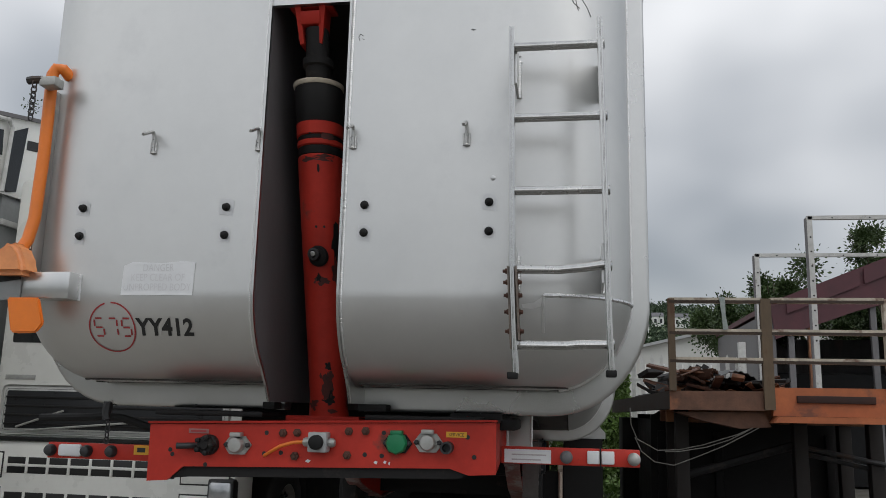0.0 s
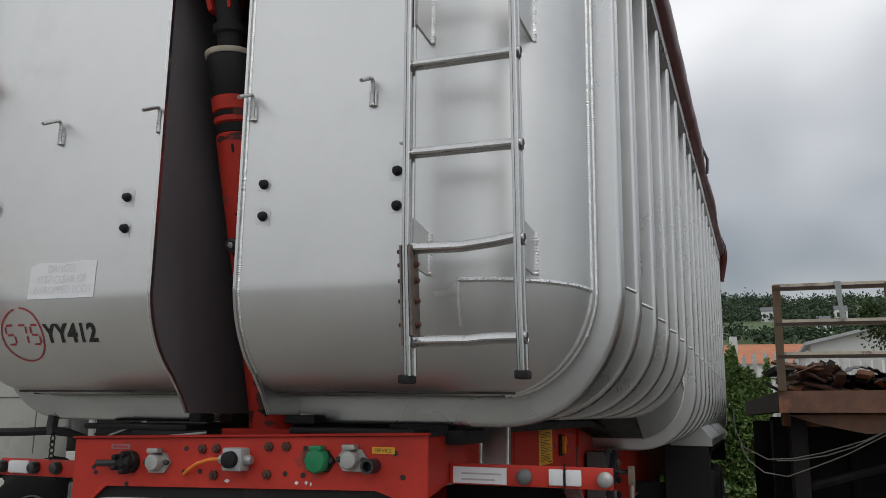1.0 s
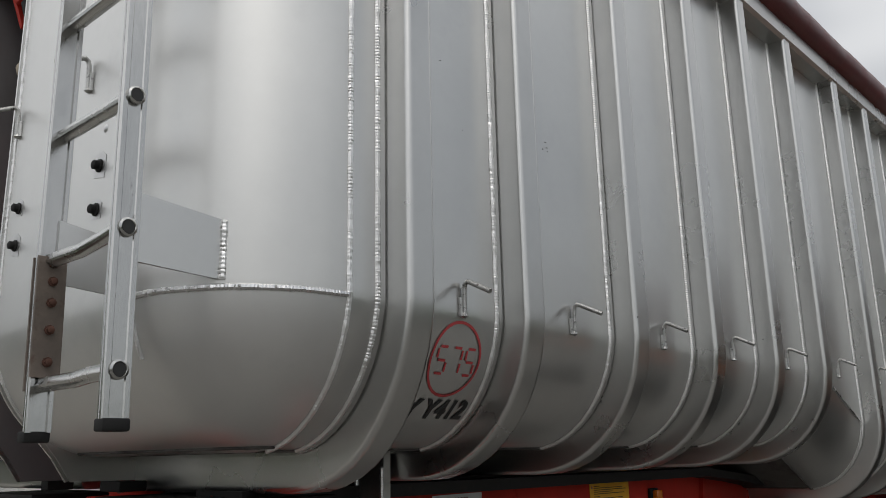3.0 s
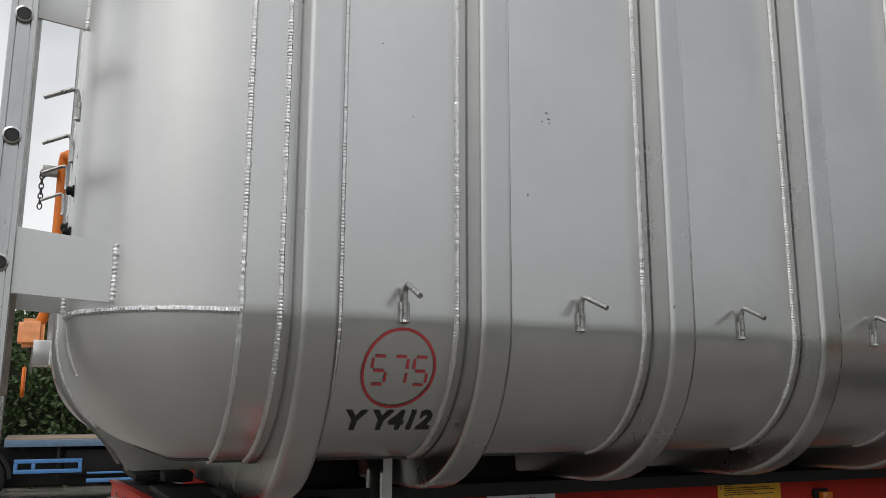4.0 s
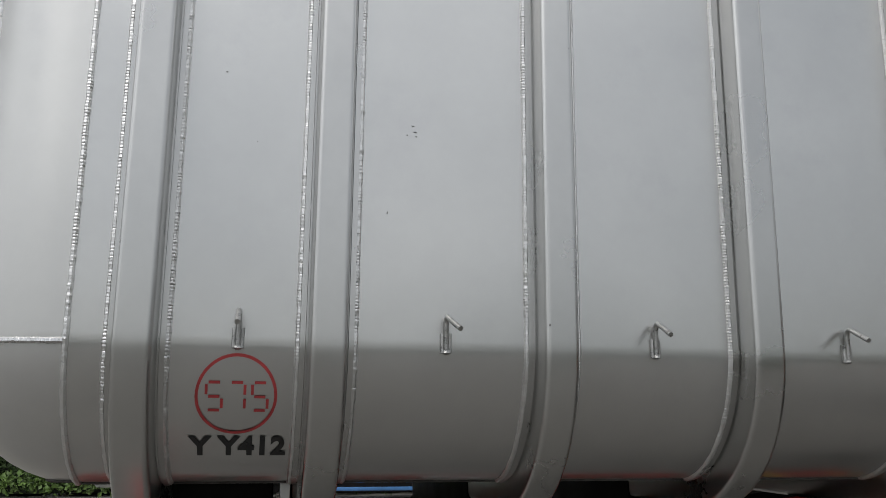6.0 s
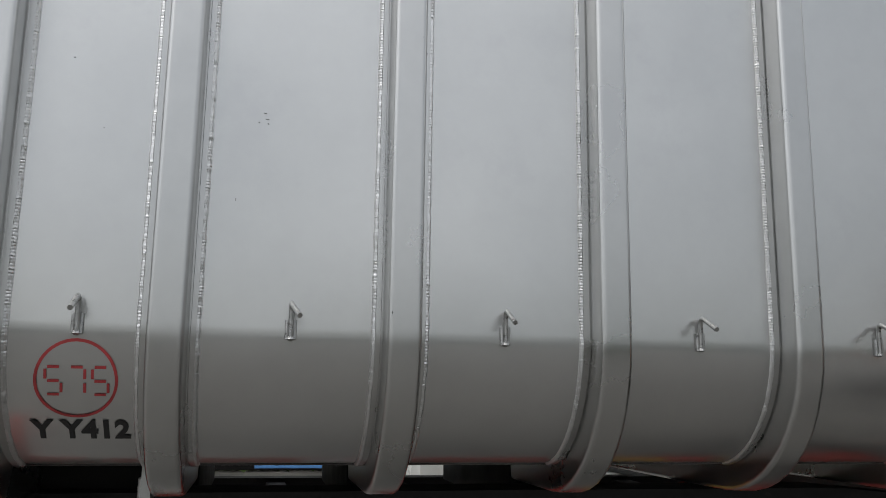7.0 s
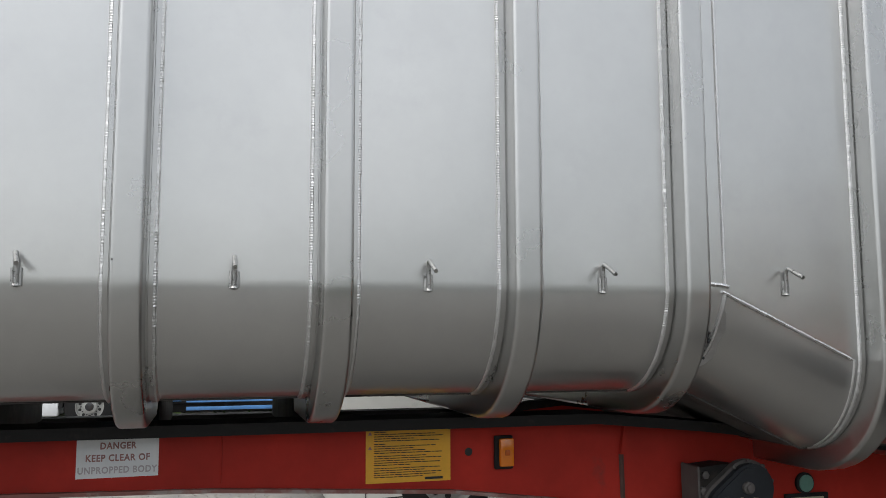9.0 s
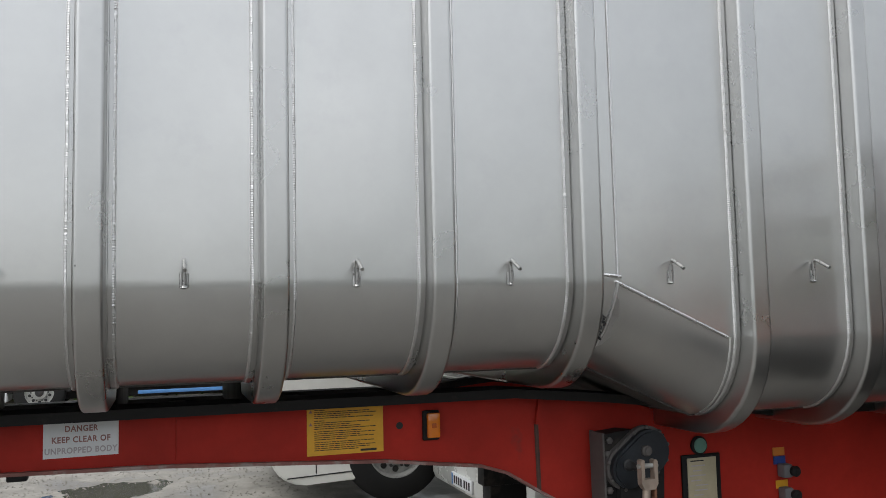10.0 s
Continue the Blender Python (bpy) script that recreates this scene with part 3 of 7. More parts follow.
LADDER_ALU = mat("worn_ladder_aluminium", (0.52, 0.52, 0.51), 0.23, 1.0, var=0.14, scale=9, bump=0.05, bscale=160, rvar=0.08, stain=(0.22, 0.21, 0.20), stain_scale=26, stain_at=0.66, stain_soft=0.08, stretch=(1, 1, 0.4))
ladder = part("ladder", rung_bm([(0.795, -0.13, 1.752), (0.95, -0.13, 1.752), (1.0, -0.13, 1.756), (1.090, -0.13, 1.757)]), LADDER_ALU, body, "bent aluminium access ladder", angle=20)
for z, sag in ((2.008, 0.012), (2.262, 0), (2.516, 0), (2.772, 0)):
    part("rung", rung_bm([(0.778, -0.13, z - sag * 0.8), (0.93, -0.13, z - sag), (1.02, -0.13, z - sag * 0.3), (1.076, -0.13, z + sag * 0.4)]), LADDER_ALU, ladder, angle=20)


def channel(x, s, zs):
    """A stile: a box section with softened edges; x is its outer face."""
    w, e = -0.019 * s, -0.003 * s
    g = -0.0025 * s
    prof = [(0, -0.152), (0, -0.143), (g, -0.141), (g, -0.117), (0, -0.115), (0, -0.106), (e, -0.104), (w - e, -0.104), (w, -0.106), (w, -0.114), (w - g * 2, -0.116),
            (w - g * 2, -0.142), (w, -0.144), (w, -0.152), (w - e, -0.154), (w * 0.62, -0.154), (w * 0.56, -0.151), (w * 0.44, -0.151), (w * 0.38, -0.154), (e, -0.154)]
    bm = bmesh.new()
    rows = [[bm.verts.new((x + dx + u, v, z)) for u, v in prof] for z, dx in zs]
    n = len(prof)
    for a, b in zip(rows, rows[1:]):
        for i in range(n):
            bm.faces.new((a[i], a[(i + 1) % n], b[(i + 1) % n], b[i]))
    bm.faces.new(rows[0][::-1]), bm.faces.new(rows[-1])
    return bm


part("stile", channel(0.768, -1, [(1.662, 0.016), (1.8, 0.010), (2.0, 0.002), (2.84, -0.006)]), LADDER_ALU, ladder, angle=25)
part("stile", channel(1.093, 1, [(1.674, 0.010), (1.85, 0.004), (2.1, 0), (2.86, -0.014)]), LADDER_ALU, ladder, angle=25)
for x, z in ((0.784, 1.657), (1.093, 1.668)):
    bm = bmesh.new()
    box(bm, x - 0.0165, x + 0.0165, -0.155, -0.105, z - 0.014, z + 0.008, 0.004)
    part("rubber_foot", bm, BLACK, ladder)
for z, dx in ((1.757, 0.0075), (2.008, 0.0025), (2.260, 0.0), (2.516, -0.005), (2.772, -0.011)):
    part("rung_end", lathe(bmesh.new(), [(0.0165, -0.004), (0.0175, 0.003), (0.0135, 0.005), (0.0115, 0.002)], (1.093 + dx, -0.129, z), "x", 16), LADDER_ALU, ladder)
    part("rung_bore", lathe(bmesh.new(), [(0.0118, 0.0022), (0.0118, 0.0035)], (1.093 + dx, -0.129, z), "x", 14), INK, ladder)
SPLICE = mat("stained_splice_plate", (0.17, 0.14, 0.12), 0.6, 0.4, var=0.35, scale=14, stain=(0.10, 0.06, 0.045), stain_scale=16)
part("splice_plate", prism(bmesh.new(), [(0.802, 1.765), (0.808, 1.765), (0.796, 2.005), (0.790, 2.005)], along_y, -0.158, -0.101), SPLICE, ladder, "stained bolted splice plate")
part("splice_plate", prism(bmesh.new(), [(0.776, 1.74), (0.781, 1.74), (0.769, 2.005), (0.764, 2.005)], along_y, -0.156, -0.102), SPLICE, ladder)
for k, z in enumerate((1.795, 1.858, 1.912, 1.955, 1.992)):
    part("bolt", lathe(bmesh.new(), [(0.010, 0.795), (0.010, 0.799), (0.007, 0.799), (0.007, 0.806), (0.004, 0.808)], (0.001 + 0.05 * (2.005 - z), -0.128, z), "x", 8), RUSTED_BOLT, ladder)
    part("nut", lathe(bmesh.new(), [(0.010, 0.764), (0.010, 0.757), (0.006, 0.755), (0.006, 0.748)], (0.05 * (2.005 - z), -0.128, z), "x", 6), RUSTED_BOLT, ladder)
for z0, z1 in ((1.945, 2.065), (2.635, 2.775)):
    for x, y1 in ((0.786, 0.0), (1.072, 0.082)):
        bm = bmesh.new()
        prism(bm, [(-0.12, z0 + 0.01), (y1, z0), (y1, z1), (-0.12, z1 + 0.02)], along_x, x - 0.004, x + 0.004)
        part("ladder_bracket", bm, ALU, body, smooth=False)
        part("weld", bead([(x + 0.006, y1 - 0.003, z0), (x + 0.006, y1 - 0.003, z1)], 0.008, 55), WELD, body)

# rear skirt over the wheels
bm = bmesh.new()
prism(bm, [(0.9, 1.50), (1.12, 1.50), (1.25, 1.36), (1.25, 1.30), (1.05, 1.30), (0.9, 1.30)], along_y, 5.6, 9.3)
part("side_skirt", bm, ALU_RIB, body)

# rolled cover along the top edge
cover = thing("rolled_cover", "rolled maroon tarpaulin cover tied along the top rail", "tarpaulin")
rnd = random.Random(4)
pts, radii = [], []
for k in range(90):
    y = 0.45 + k * 0.104
    pts.append((1.245 + 0.006 * math.sin(y * 2.1), y, top(y) + 0.165 + 0.007 * math.sin(y * 1.3)))
    radii.append(0.085 + 0.004 * math.sin(y * 3.1) + rnd.uniform(-0.002, 0.002))
part("roll", tube(bmesh.new(), pts, 0.1, 16, True, radii), TARP, cover)
bm = bmesh.new()
rows = []
for k in range(40):
    y = 0.45 + k * 0.236
    rows.append([Vector((1.245 - u, y, top(y) + 0.19 + 0.35 * math.sin(u / 2.49 * math.pi) * 0.6 + 0.02 * math.sin(y * 3.3 + u))) for u in (0, 0.5, 1.0, 1.5, 2.0, 2.49)])
sheet(bm, rows, lambda i, j: (0, 0, -0.006))
part("sheet", bm, TARP, cover)
for y in (4.9, 9.2):
    bm = bmesh.new()
    tube(bm, [(1.345, y, top(y) + 0.03), (1.352, y, top(y) + 0.15), (1.31, y, top(y) + 0.27), (1.20, y, top(y) + 0.29)], 0.012, 8)
    part("tie", bm, DARK_STEEL, cover)
bm = bmesh.new()
tube(bm, [(1.28, 9.6, 3.74), (1.29, 9.68, 3.63), (1.28, 9.70, 3.48), (1.27, 9.69, 3.34)], 0.05, 10, True, [0.09, 0.07, 0.05, 0.03])
part("loose_end", bm, TARP, cover)

# ---- hoist ram ----
ram = thing("hoist_ram", "red hydraulic tipping ram with black upper sleeve standing in the recess", "hydraulic ram")
RX, RY = -0.002, 0.218


def ram_radius(z):
    return 0.074 + 0.016 * min(max((z - 1.6) / 0.85, 0), 1) + 0.008 * max(0, (1.60 - z) / 0.10) ** 2


WORN_RED = mat("greasy_worn_red", (0.085, 0.020, 0.016), 0.6, 0.0, var=0.4, scale=14, stain=(0.02, 0.015, 0.013), stain_scale=20, stain_at=0.5)


def ram_patch(angle, z, w, h, seed, material, name="worn_patch", ragged=0.45):
    """A patch with a ragged edge lying on the barrel."""
    bm = bmesh.new()
    n = 26
    vs = []
    for k in range(n):
        a = 2 * math.pi * k / n
        f = 1 + ragged * noise.noise((math.cos(a) * 2.1, math.sin(a) * 2.1, seed * 7.3))
        zz = z + h / 2 * f * math.sin(a)
        r = ram_radius(zz) + 0.0012
        t = angle + w / 2 * f * math.cos(a) / r
        vs.append(bm.verts.new((RX + r * math.cos(t), RY + r * math.sin(t), zz)))
    r = ram_radius(z) + 0.0016
    c = bm.verts.new((RX + r * math.cos(angle), RY + r * math.sin(angle), z))
    for k in range(n):
        bm.faces.new((c, vs[k], vs[(k + 1) % n]))
    return part(name, bm, material, ram)


part("barrel", lathe(bmesh.new(), [(ram_radius(z), z) for z in (1.50, 1.53, 1.56, 1.60, 1.8, 2.1, 2.45, 2.492)] + [(0.084, 2.497), (0.084, 2.53), (0.091, 2.533), (0.091, 2.549), (0.085, 2.552), (0.085, 2.568), (0.092, 2.571), (0.092, 2.615), (0.05, 2.622)], (RX, RY, 0), "z", 40), RED, ram)
for z0, z1 in ((2.496, 2.529), (2.550, 2.569)):
    part("grease_band", lathe(bmesh.new(), [(0.0842, z0), (0.0872, z0 + 0.003), (0.0872, z1 - 0.003), (0.0842, z1)], (RX, RY, 0), "z", 40), GREASE_SHADE, ram)
part("sleeve", lathe(bmesh.new(), [(0.088, 2.612), (0.093, 2.63), (0.094, 2.742), (0.09, 2.755)], (RX, RY, 0), "z", 36), GREASE_SHADE, ram)
part("seal", lathe(bmesh.new(), [(0.095, 2.750), (0.098, 2.755), (0.098, 2.766), (0.05, 2.776)], (RX, RY, 0), "z", 36), CREAM, ram)
part("inner_stage", lathe(bmesh.new(), [(0.05, 2.76), (0.05, 2.83), (0.06, 2.835), (0.06, 2.86), (0.045, 2.865), (0.045, 2.97)], (RX, RY, 0), "z", 24), GREASE_SHADE, ram)
CX = RX - 0.014
for s in (-1, 1):
    bm = bmesh.new()
    prism(bm, [(CX + s * 0.028, 2.912), (CX + s * 0.044, 2.908), (CX + s * 0.050, 2.96), (CX + s * 0.060, 3.045), (CX + s * 0.038, 3.045), (CX + s * 0.033, 2.98)], along_y, RY - 0.04, RY + 0.04)
    part("clevis", bm, RED_DARK, ram)
part("clevis_bridge", box(bmesh.new(), CX - 0.040, CX + 0.040, RY - 0.045, RY + 0.045, 2.978, 3.028, 0.006), RED_DARK, ram)
part("clevis_head", box(bmesh.new(), CX - 0.085, CX + 0.085, RY - 0.03, RY + 0.06, 3.044, 3.056, 0.003), RED_DARK, ram)
part("clevis_eye", lathe(bmesh.new(), [(0.018, -0.012), (0.022, 0.0), (0.022, 0.075), (0.014, 0.09)], (CX - 0.002, RY, 2.905), "z", 14), RED_DARK, ram)
part("clevis_pin", tube(bmesh.new(), [(CX - 0.060, RY, 2.945), (CX + 0.060, RY, 2.945)], 0.013, 14), GREASE_SHADE, ram)
D0 = radians(-88)
px, py = RX + 0.084 * math.cos(D0), RY + 0.084 * math.sin(D0)
port = part("port", lathe(bmesh.new(), [(0.038, 0.01), (0.040, -0.004), (0.034, -0.012), (0.022, -0.014)], (px, py, 2.115), "y", 18), GREASE_SHADE, ram)
part("nozzle", lathe(bmesh.new(), [(0.020, 0.0), (0.020, -0.022), (0.023, -0.024), (0.023, -0.040), (0.018, -0.042), (0.014, -0.042), (0.012, -0.030)], (px - 0.006, py - 0.01, 2.115), "y", 14), DARK_STEEL, port)
part("nozzle_tip", lathe(bmesh.new(), [(0.0115, -0.034), (0.0105, -0.047), (0.004, -0.050)], (px - 0.006, py - 0.01, 2.115), "y", 6), GREY_CAST, port)
FACING = radians(-74)
ram_patch(FACING - 0.12, 2.44, 0.010, 0.032, 1, GREASE_SHADE, "paint_mark", 0.2)
for da in (-0.30, 0.06):
    ram_patch(FACING + da, 2.225, 0.010, 0.010, 2, INK, "screw_hole", 0.1)
for da, z, w, h, q in ((0.62, 2.17, 0.035, 0.14, 3), (0.60, 2.06, 0.035, 0.10, 4), (-0.10, 2.022, 0.055, 0.026, 5), (-0.26, 2.035, 0.018, 0.03, 6), (-0.02, 1.625, 0.040, 0.10, 7), (0.15, 1.66, 0.03, 0.03, 8), (0.05, 1.575, 0.05, 0.045, 9), (0.2, 1.525, 0.04, 0.018, 10), (-0.9, 1.55, 0.05, 0.04, 11), (-0.15, 2.60, 0.03, 0.02, 13), (0.35, 2.56, 0.05, 0.03, 14), (-0.5, 2.585, 0.04, 0.025, 15), (0.1, 2.48, 0.07, 0.022, 16), (-0.6, 2.475, 0.05, 0.018, 17), (0.05, 1.70, 0.022, 0.03, 18), (-0.18, 1.60, 0.02, 0.05, 19), (-0.35, 1.66, 0.012, 0.02, 20)):
    ram_patch(FACING + da, z, w, h, q, WORN_RED if q % 3 else GREASE_SHADE, "worn_patch", 0.8)
# the ram leans forwards: its foot stands farther back than its head
for ob in ram.children_recursive:
    for v in ob.data.vertices:
        v.co.x -= 0.006 * (2.5 - v.co.z)
        v.co.y += 0.30 * (2.5 - v.co.z)
bm = bmesh.new()
prism(bm, [(-0.16, 0.43), (0.14, 0.43), (0.14, 0.66), (-0.16, 0.66)], along_z, 1.44, 1.505)
part("ram_base", bm, RED_DARK, ram)

# ---- chassis ----
SCUFFED = mat("scuffed_dirty_red", (0.24, 0.10, 0.085), 0.7, 0.0, var=0.35, scale=7, stain=(0.30, 0.24, 0.22), stain_scale=9, stain_at=0.5)
chassis = thing("trailer_chassis", "worn red steel trailer chassis under the tipper body", "trailer chassis")
bm = bmesh.new()
outline = [(-0.632, 1.25), (-0.55, 1.256), (-0.49, 1.308), (0.53, 1.334), (0.60, 1.312), (0.698, 1.318), (0.698, 1.50), (-0.635, 1.462)]
prism(bm, outline, along_y, 0.245, 0.257)
part("front_plate", bm, RED, chassis, smooth=False)
bm = bmesh.new()
prism(bm, [(-0.64, 1.464), (-0.64, 1.472), (0.703, 1.510), (0.703, 1.502)], along_y, 0.235, 0.262)
part("top_lip", bm, RED_DARK, chassis, smooth=False)
bm = bmesh.new()
prism(bm, [(-0.55, 1.262), (-0.49, 1.312), (0.53, 1.338), (0.60, 1.316), (0.56, 1.298), (-0.47, 1.270)], along_y, 0.259, 0.40)
part("bottom_lip", bm, GREASE_SHADE, chassis, smooth=False)
bm = bmesh.new()
prism(bm, [(-0.64, 1.460), (-0.64, 1.470), (0.703, 1.508), (0.703, 1.498)], along_y, 0.262, 0.42)
part("top_flange", bm, GREASE_SHADE, chassis, smooth=False)
for s in (1, -1):
    bm = bmesh.new()
    xx, dz = (0.692, 0.02) if s > 0 else (-0.63, -0.03)
    prism(bm, [(0.258, 1.298 + dz), (0.258, 1.478 + dz), (0.60, 1.49 + dz), (0.60, 1.36 + dz)], along_x, xx - 0.005, xx + 0.005)
    part("front_cheek", bm, RED_DARK, chassis, smooth=False)
    web = [(0.40, 1.335), (0.40, 1.52), (2.9, 1.517), (3.3, 1.48), (4.2, 1.37), (9.4, 1.34), (9.4, 0.95), (3.9, 0.86), (3.45, 0.95), (3.2, 1.02), (3.06, 1.098), (2.91, 1.189), (2.79, 1.227), (2.4, 1.275), (1.6, 1.317), (1.0, 1.33)]
    bm = bmesh.new()
    prism(bm, [(y, z - (0.075 if s < 0 and z > 1.4 and y < 3 else 0)) for y, z in web], along_x, s * 0.575 - 0.005, s * 0.575 + 0.005)
    part("main_beam", bm, RED_DARK, chassis, smooth=False)
    low = [(0.40, 1.335), (1.0, 1.33), (1.6, 1.317), (2.4, 1.275), (2.79, 1.227), (2.91, 1.189), (3.06, 1.098), (3.2, 1.02), (3.45, 0.95), (3.9, 0.86), (9.4, 0.95)]
    for pts, dz in ((low, -0.012), ([(0.40, 1.52), (2.9, 1.517), (3.3, 1.48), (4.2, 1.37), (9.4, 1.34)], 0.012)):
        bm = bmesh.new()
        pts = [(y, z - (0.075 if s < 0 and dz > 0 and y < 3 else 0) - (0.025 if dz > 0 else 0)) for y, z in pts]
        dz = dz * 3 if dz > 0 else dz
        # near top flange is widened to block red reflections and shade the beam
        prism(bm, pts + [(y, z + dz) for y, z in reversed(pts)], along_x, s * 0.575 - 0.07, s * 0.575 + (0.13 if dz > 0 and s > 0 else 0.03))
        part("flange", bm, SCUFFED if dz < 0 else GREASE_SHADE, chassis, smooth=False)
for s, dz in ((-1, -0.03), (1, 0.01)):
    bm = bmesh.new()
    a, b = (0.70, 1.215) if s > 0 else (-1.185, -0.63)
    box(bm, a, b, 0.44, 0.46, 1.338 + dz, 1.402 + dz, 0.003)
    part("marker_bar", bm, RED, chassis)


# ---- fittings of the chassis' front plate ----
FACE = 0.2445


def plate_z(x):
    return 0.0285 * (x - 0.03)


def socket(x, z, material, r=0.029, name="socket", label=""):
    bm = bmesh.new()
    prism(bm, [(x - 0.055, z), (x - 0.03, z + 0.032), (x + 0.03, z + 0.032), (x + 0.055, z), (x + 0.03, z - 0.035), (x - 0.03, z - 0.035)], along_y, FACE - 0.008, FACE)
    base = part(name, bm, GREY_CAST if material is GREY_CAST else BLACK, chassis, label)
    part("socket_lid", lathe(bmesh.new(), [(r, -0.006), (r, -0.032), (r * 0.86, -0.039), (r * 0.3, -0.042)], (x, FACE, z), "y", 8 if r > 0.036 else 14), material, base)
    bm = bmesh.new()
    box(bm, x - 0.022, x + 0.022, FACE - 0.04, FACE - 0.004, z + 0.030, z + 0.046, 0.004)
    part("hinge", bm, material, base)
    for s in (-1, 1):
        part("screw", lathe(bmesh.new(), [(0.009, 0), (0.009, -0.012), (0.005, -0.016)], (x + s * 0.042, FACE - 0.006, z), "y", 8), DARK_STEEL, base)
    return base


socket(-0.275, 1.394, GREY_CAST, label="grey cast electrical socket with closed lid")
socket(0.452, 1.424, GREY_CAST, label="grey cast electrical socket with closed lid")
socket(0.338, 1.418, GREEN_PLASTIC, 0.040, label="round green plastic socket cap")
part("air_coupling", lathe(bmesh.new(), [(0.038, 0), (0.038, -0.025), (0.031, -0.028), (0.031, -0.045), (0.018, -0.048), (0.014, -0.054)], (-0.388, FACE, 1.391), "y", 20), GREASE_SHADE, chassis, "black rubber air coupling")
for k in range(5):
    a = k * 1.25
    part("coupling_lug", lathe(bmesh.new(), [(0.009, -0.03), (0.009, -0.062), (0.004, -0.065)], (-0.388 + 0.030 * math.cos(a), FACE, 1.391 + 0.030 * math.sin(a)), "y", 8), GREASE_SHADE, chassis)
part("hose_nozzle", tube(bmesh.new(), [(-0.445, 0.246, 1.386), (-0.460, 0.225, 1.386), (-0.485, 0.215, 1.385), (-0.505, 0.212, 1.385)], 0.012, 10), DARK_STEEL, chassis)
bm = bmesh.new()
box(bm, 0.012, 0.084, 0.19, 0.2445, 1.378, 1.45, 0.006)
box_ob = part("junction_box", bm, mat("grey_plastic", (0.38, 0.39, 0.39), 0.5, 0, var=0.12, scale=20), chassis, "grey plastic junction box with black knob")
part("knob", lathe(bmesh.new(), [(0.027, 0.0), (0.026, -0.018), (0.015, -0.024)], (0.047, 0.19, 1.414), "y", 20), BLACK, box_ob)
for x in (0.002, 0.096):
    part("cable_gland", lathe(bmesh.new(), [(0.014, -0.012), (0.017, -0.004), (0.017, 0.006), (0.012, 0.014)], (x, 0.215, 1.413), "x", 8), GREY_CAST, box_ob)
part("orange_cable", tube(bmesh.new(), [(-0.01, 0.215, 1.413), (-0.05, 0.212, 1.410), (-0.10, 0.214, 1.395), (-0.14, 0.228, 1.374), (-0.17, 0.246, 1.358)], 0.0065, 8), ORANGE, chassis)
for x, z in ((-0.10, 1.446), (-0.045, 1.447), (0.153, 1.452), (0.217, 1.453), (-0.05, 1.362), (0.15, 1.366)):
    part("rusty_bolt", lathe(bmesh.new(), [(0.016, 0), (0.016, -0.009), (0.009, -0.012), (0.008, -0.018)], (x, FACE, z + plate_z(x)), "y", 6), RUSTED_BOLT, chassis)
for x, z in ((-0.165, 1.447), (-0.17, 1.371), (-0.105, 1.374), (0.285, 1.446), (0.28, 1.364), (0.216, 1.368), (-0.40, 1.33), (-0.545, 1.385), (-0.535, 1.368), (0.62, 1.36), (0.595, 1.43)):
    part("hole", lathe(bmesh.new(), [(0.0085, -0.0008), (0.0085, -0.0015)], (x, FACE, z + plate_z(x)), "y", 12), INK, chassis)
part("pipe_stub", lathe(bmesh.new(), [(0.022, 0.0), (0.022, -0.055), (0.015, -0.055), (0.015, -0.02)], (0.525, FACE, 1.408), "y", 16), DARK_STEEL, chassis)


def flat_label(name, x0, x1, z0, z1, y, material, parent, label=""):
    bm = bmesh.new()
    box(bm, x0, x1, y - 0.0015, y, z0, z1)
    return part(name, bm, material, parent, label, smooth=False)


lab = flat_label("service_label", 0.517, 0.592, 1.444, 1.464, FACE - 0.001, YELLOW_STICKER, chassis, "small yellow service label")
part("lettering", text_bm("SERVICE", 0.0165, lambda u, v: (0.5545 + u, FACE - 0.004, 1.4485 + v), (0.95, 1)), INK, lab)
lab = flat_label("emergency_label", -0.475, -0.395, 1.432, 1.449, FACE - 0.001, INK_FADED_RED, chassis, "small faded red label")
bm = bmesh.new()
box(bm, -0.466, -0.404, FACE - 0.0045, FACE - 0.003, 1.437, 1.444)
part("lettering_bar", bm, INK_RED, lab)
for k, (x, z, w) in enumerate(((0.250, 1.345, 0.016), (0.286, 1.347, 0.013), (0.305, 1.343, 0.008), (-0.01, 1.342, 0.022))):
    bm = bmesh.new()
    prism(bm, [(x, z), (x + w * 0.4, z + 0.008), (x + w, z + 0.004), (x + w * 0.6, z - 0.005)], along_y, FACE - 0.0015, FACE - 0.0005)
    part("paint_fleck", bm, WHITE_STICKER, chassis)

# marker bars
BAR = 0.44
for x, z in ((-1.168, 1.340), (-1.006, 1.340), (-0.897, 1.342)):
    part("round_reflector", lathe(bmesh.new(), [(0.024, 0), (0.024, -0.016), (0.018, -0.028), (0.008, -0.032)], (x, BAR, z), "y", 16), DARK_STEEL, chassis)
bm = bmesh.new()
box(bm, -1.128, -1.024, BAR - 0.022, BAR, 1.317, 1.366, 0.010)
part("side_lamp", bm, WHITE_STICKER, chassis, "white rectangular marker lamp")
flat_label("warning_label", -0.80, -0.735, 1.332, 1.370, BAR - 0.001, YELLOW_STICKER, chassis)
bm = bmesh.new()
box(bm, -0.785, -0.75, BAR - 0.004, BAR - 0.003, 1.342, 1.36)
part("pictogram_bar", bm, INK, chassis)
lab = flat_label("maker_label", 0.712, 0.888, 1.352, 1.402, BAR - 0.001, WHITE_STICKER, chassis, "worn white label with unreadable lettering")
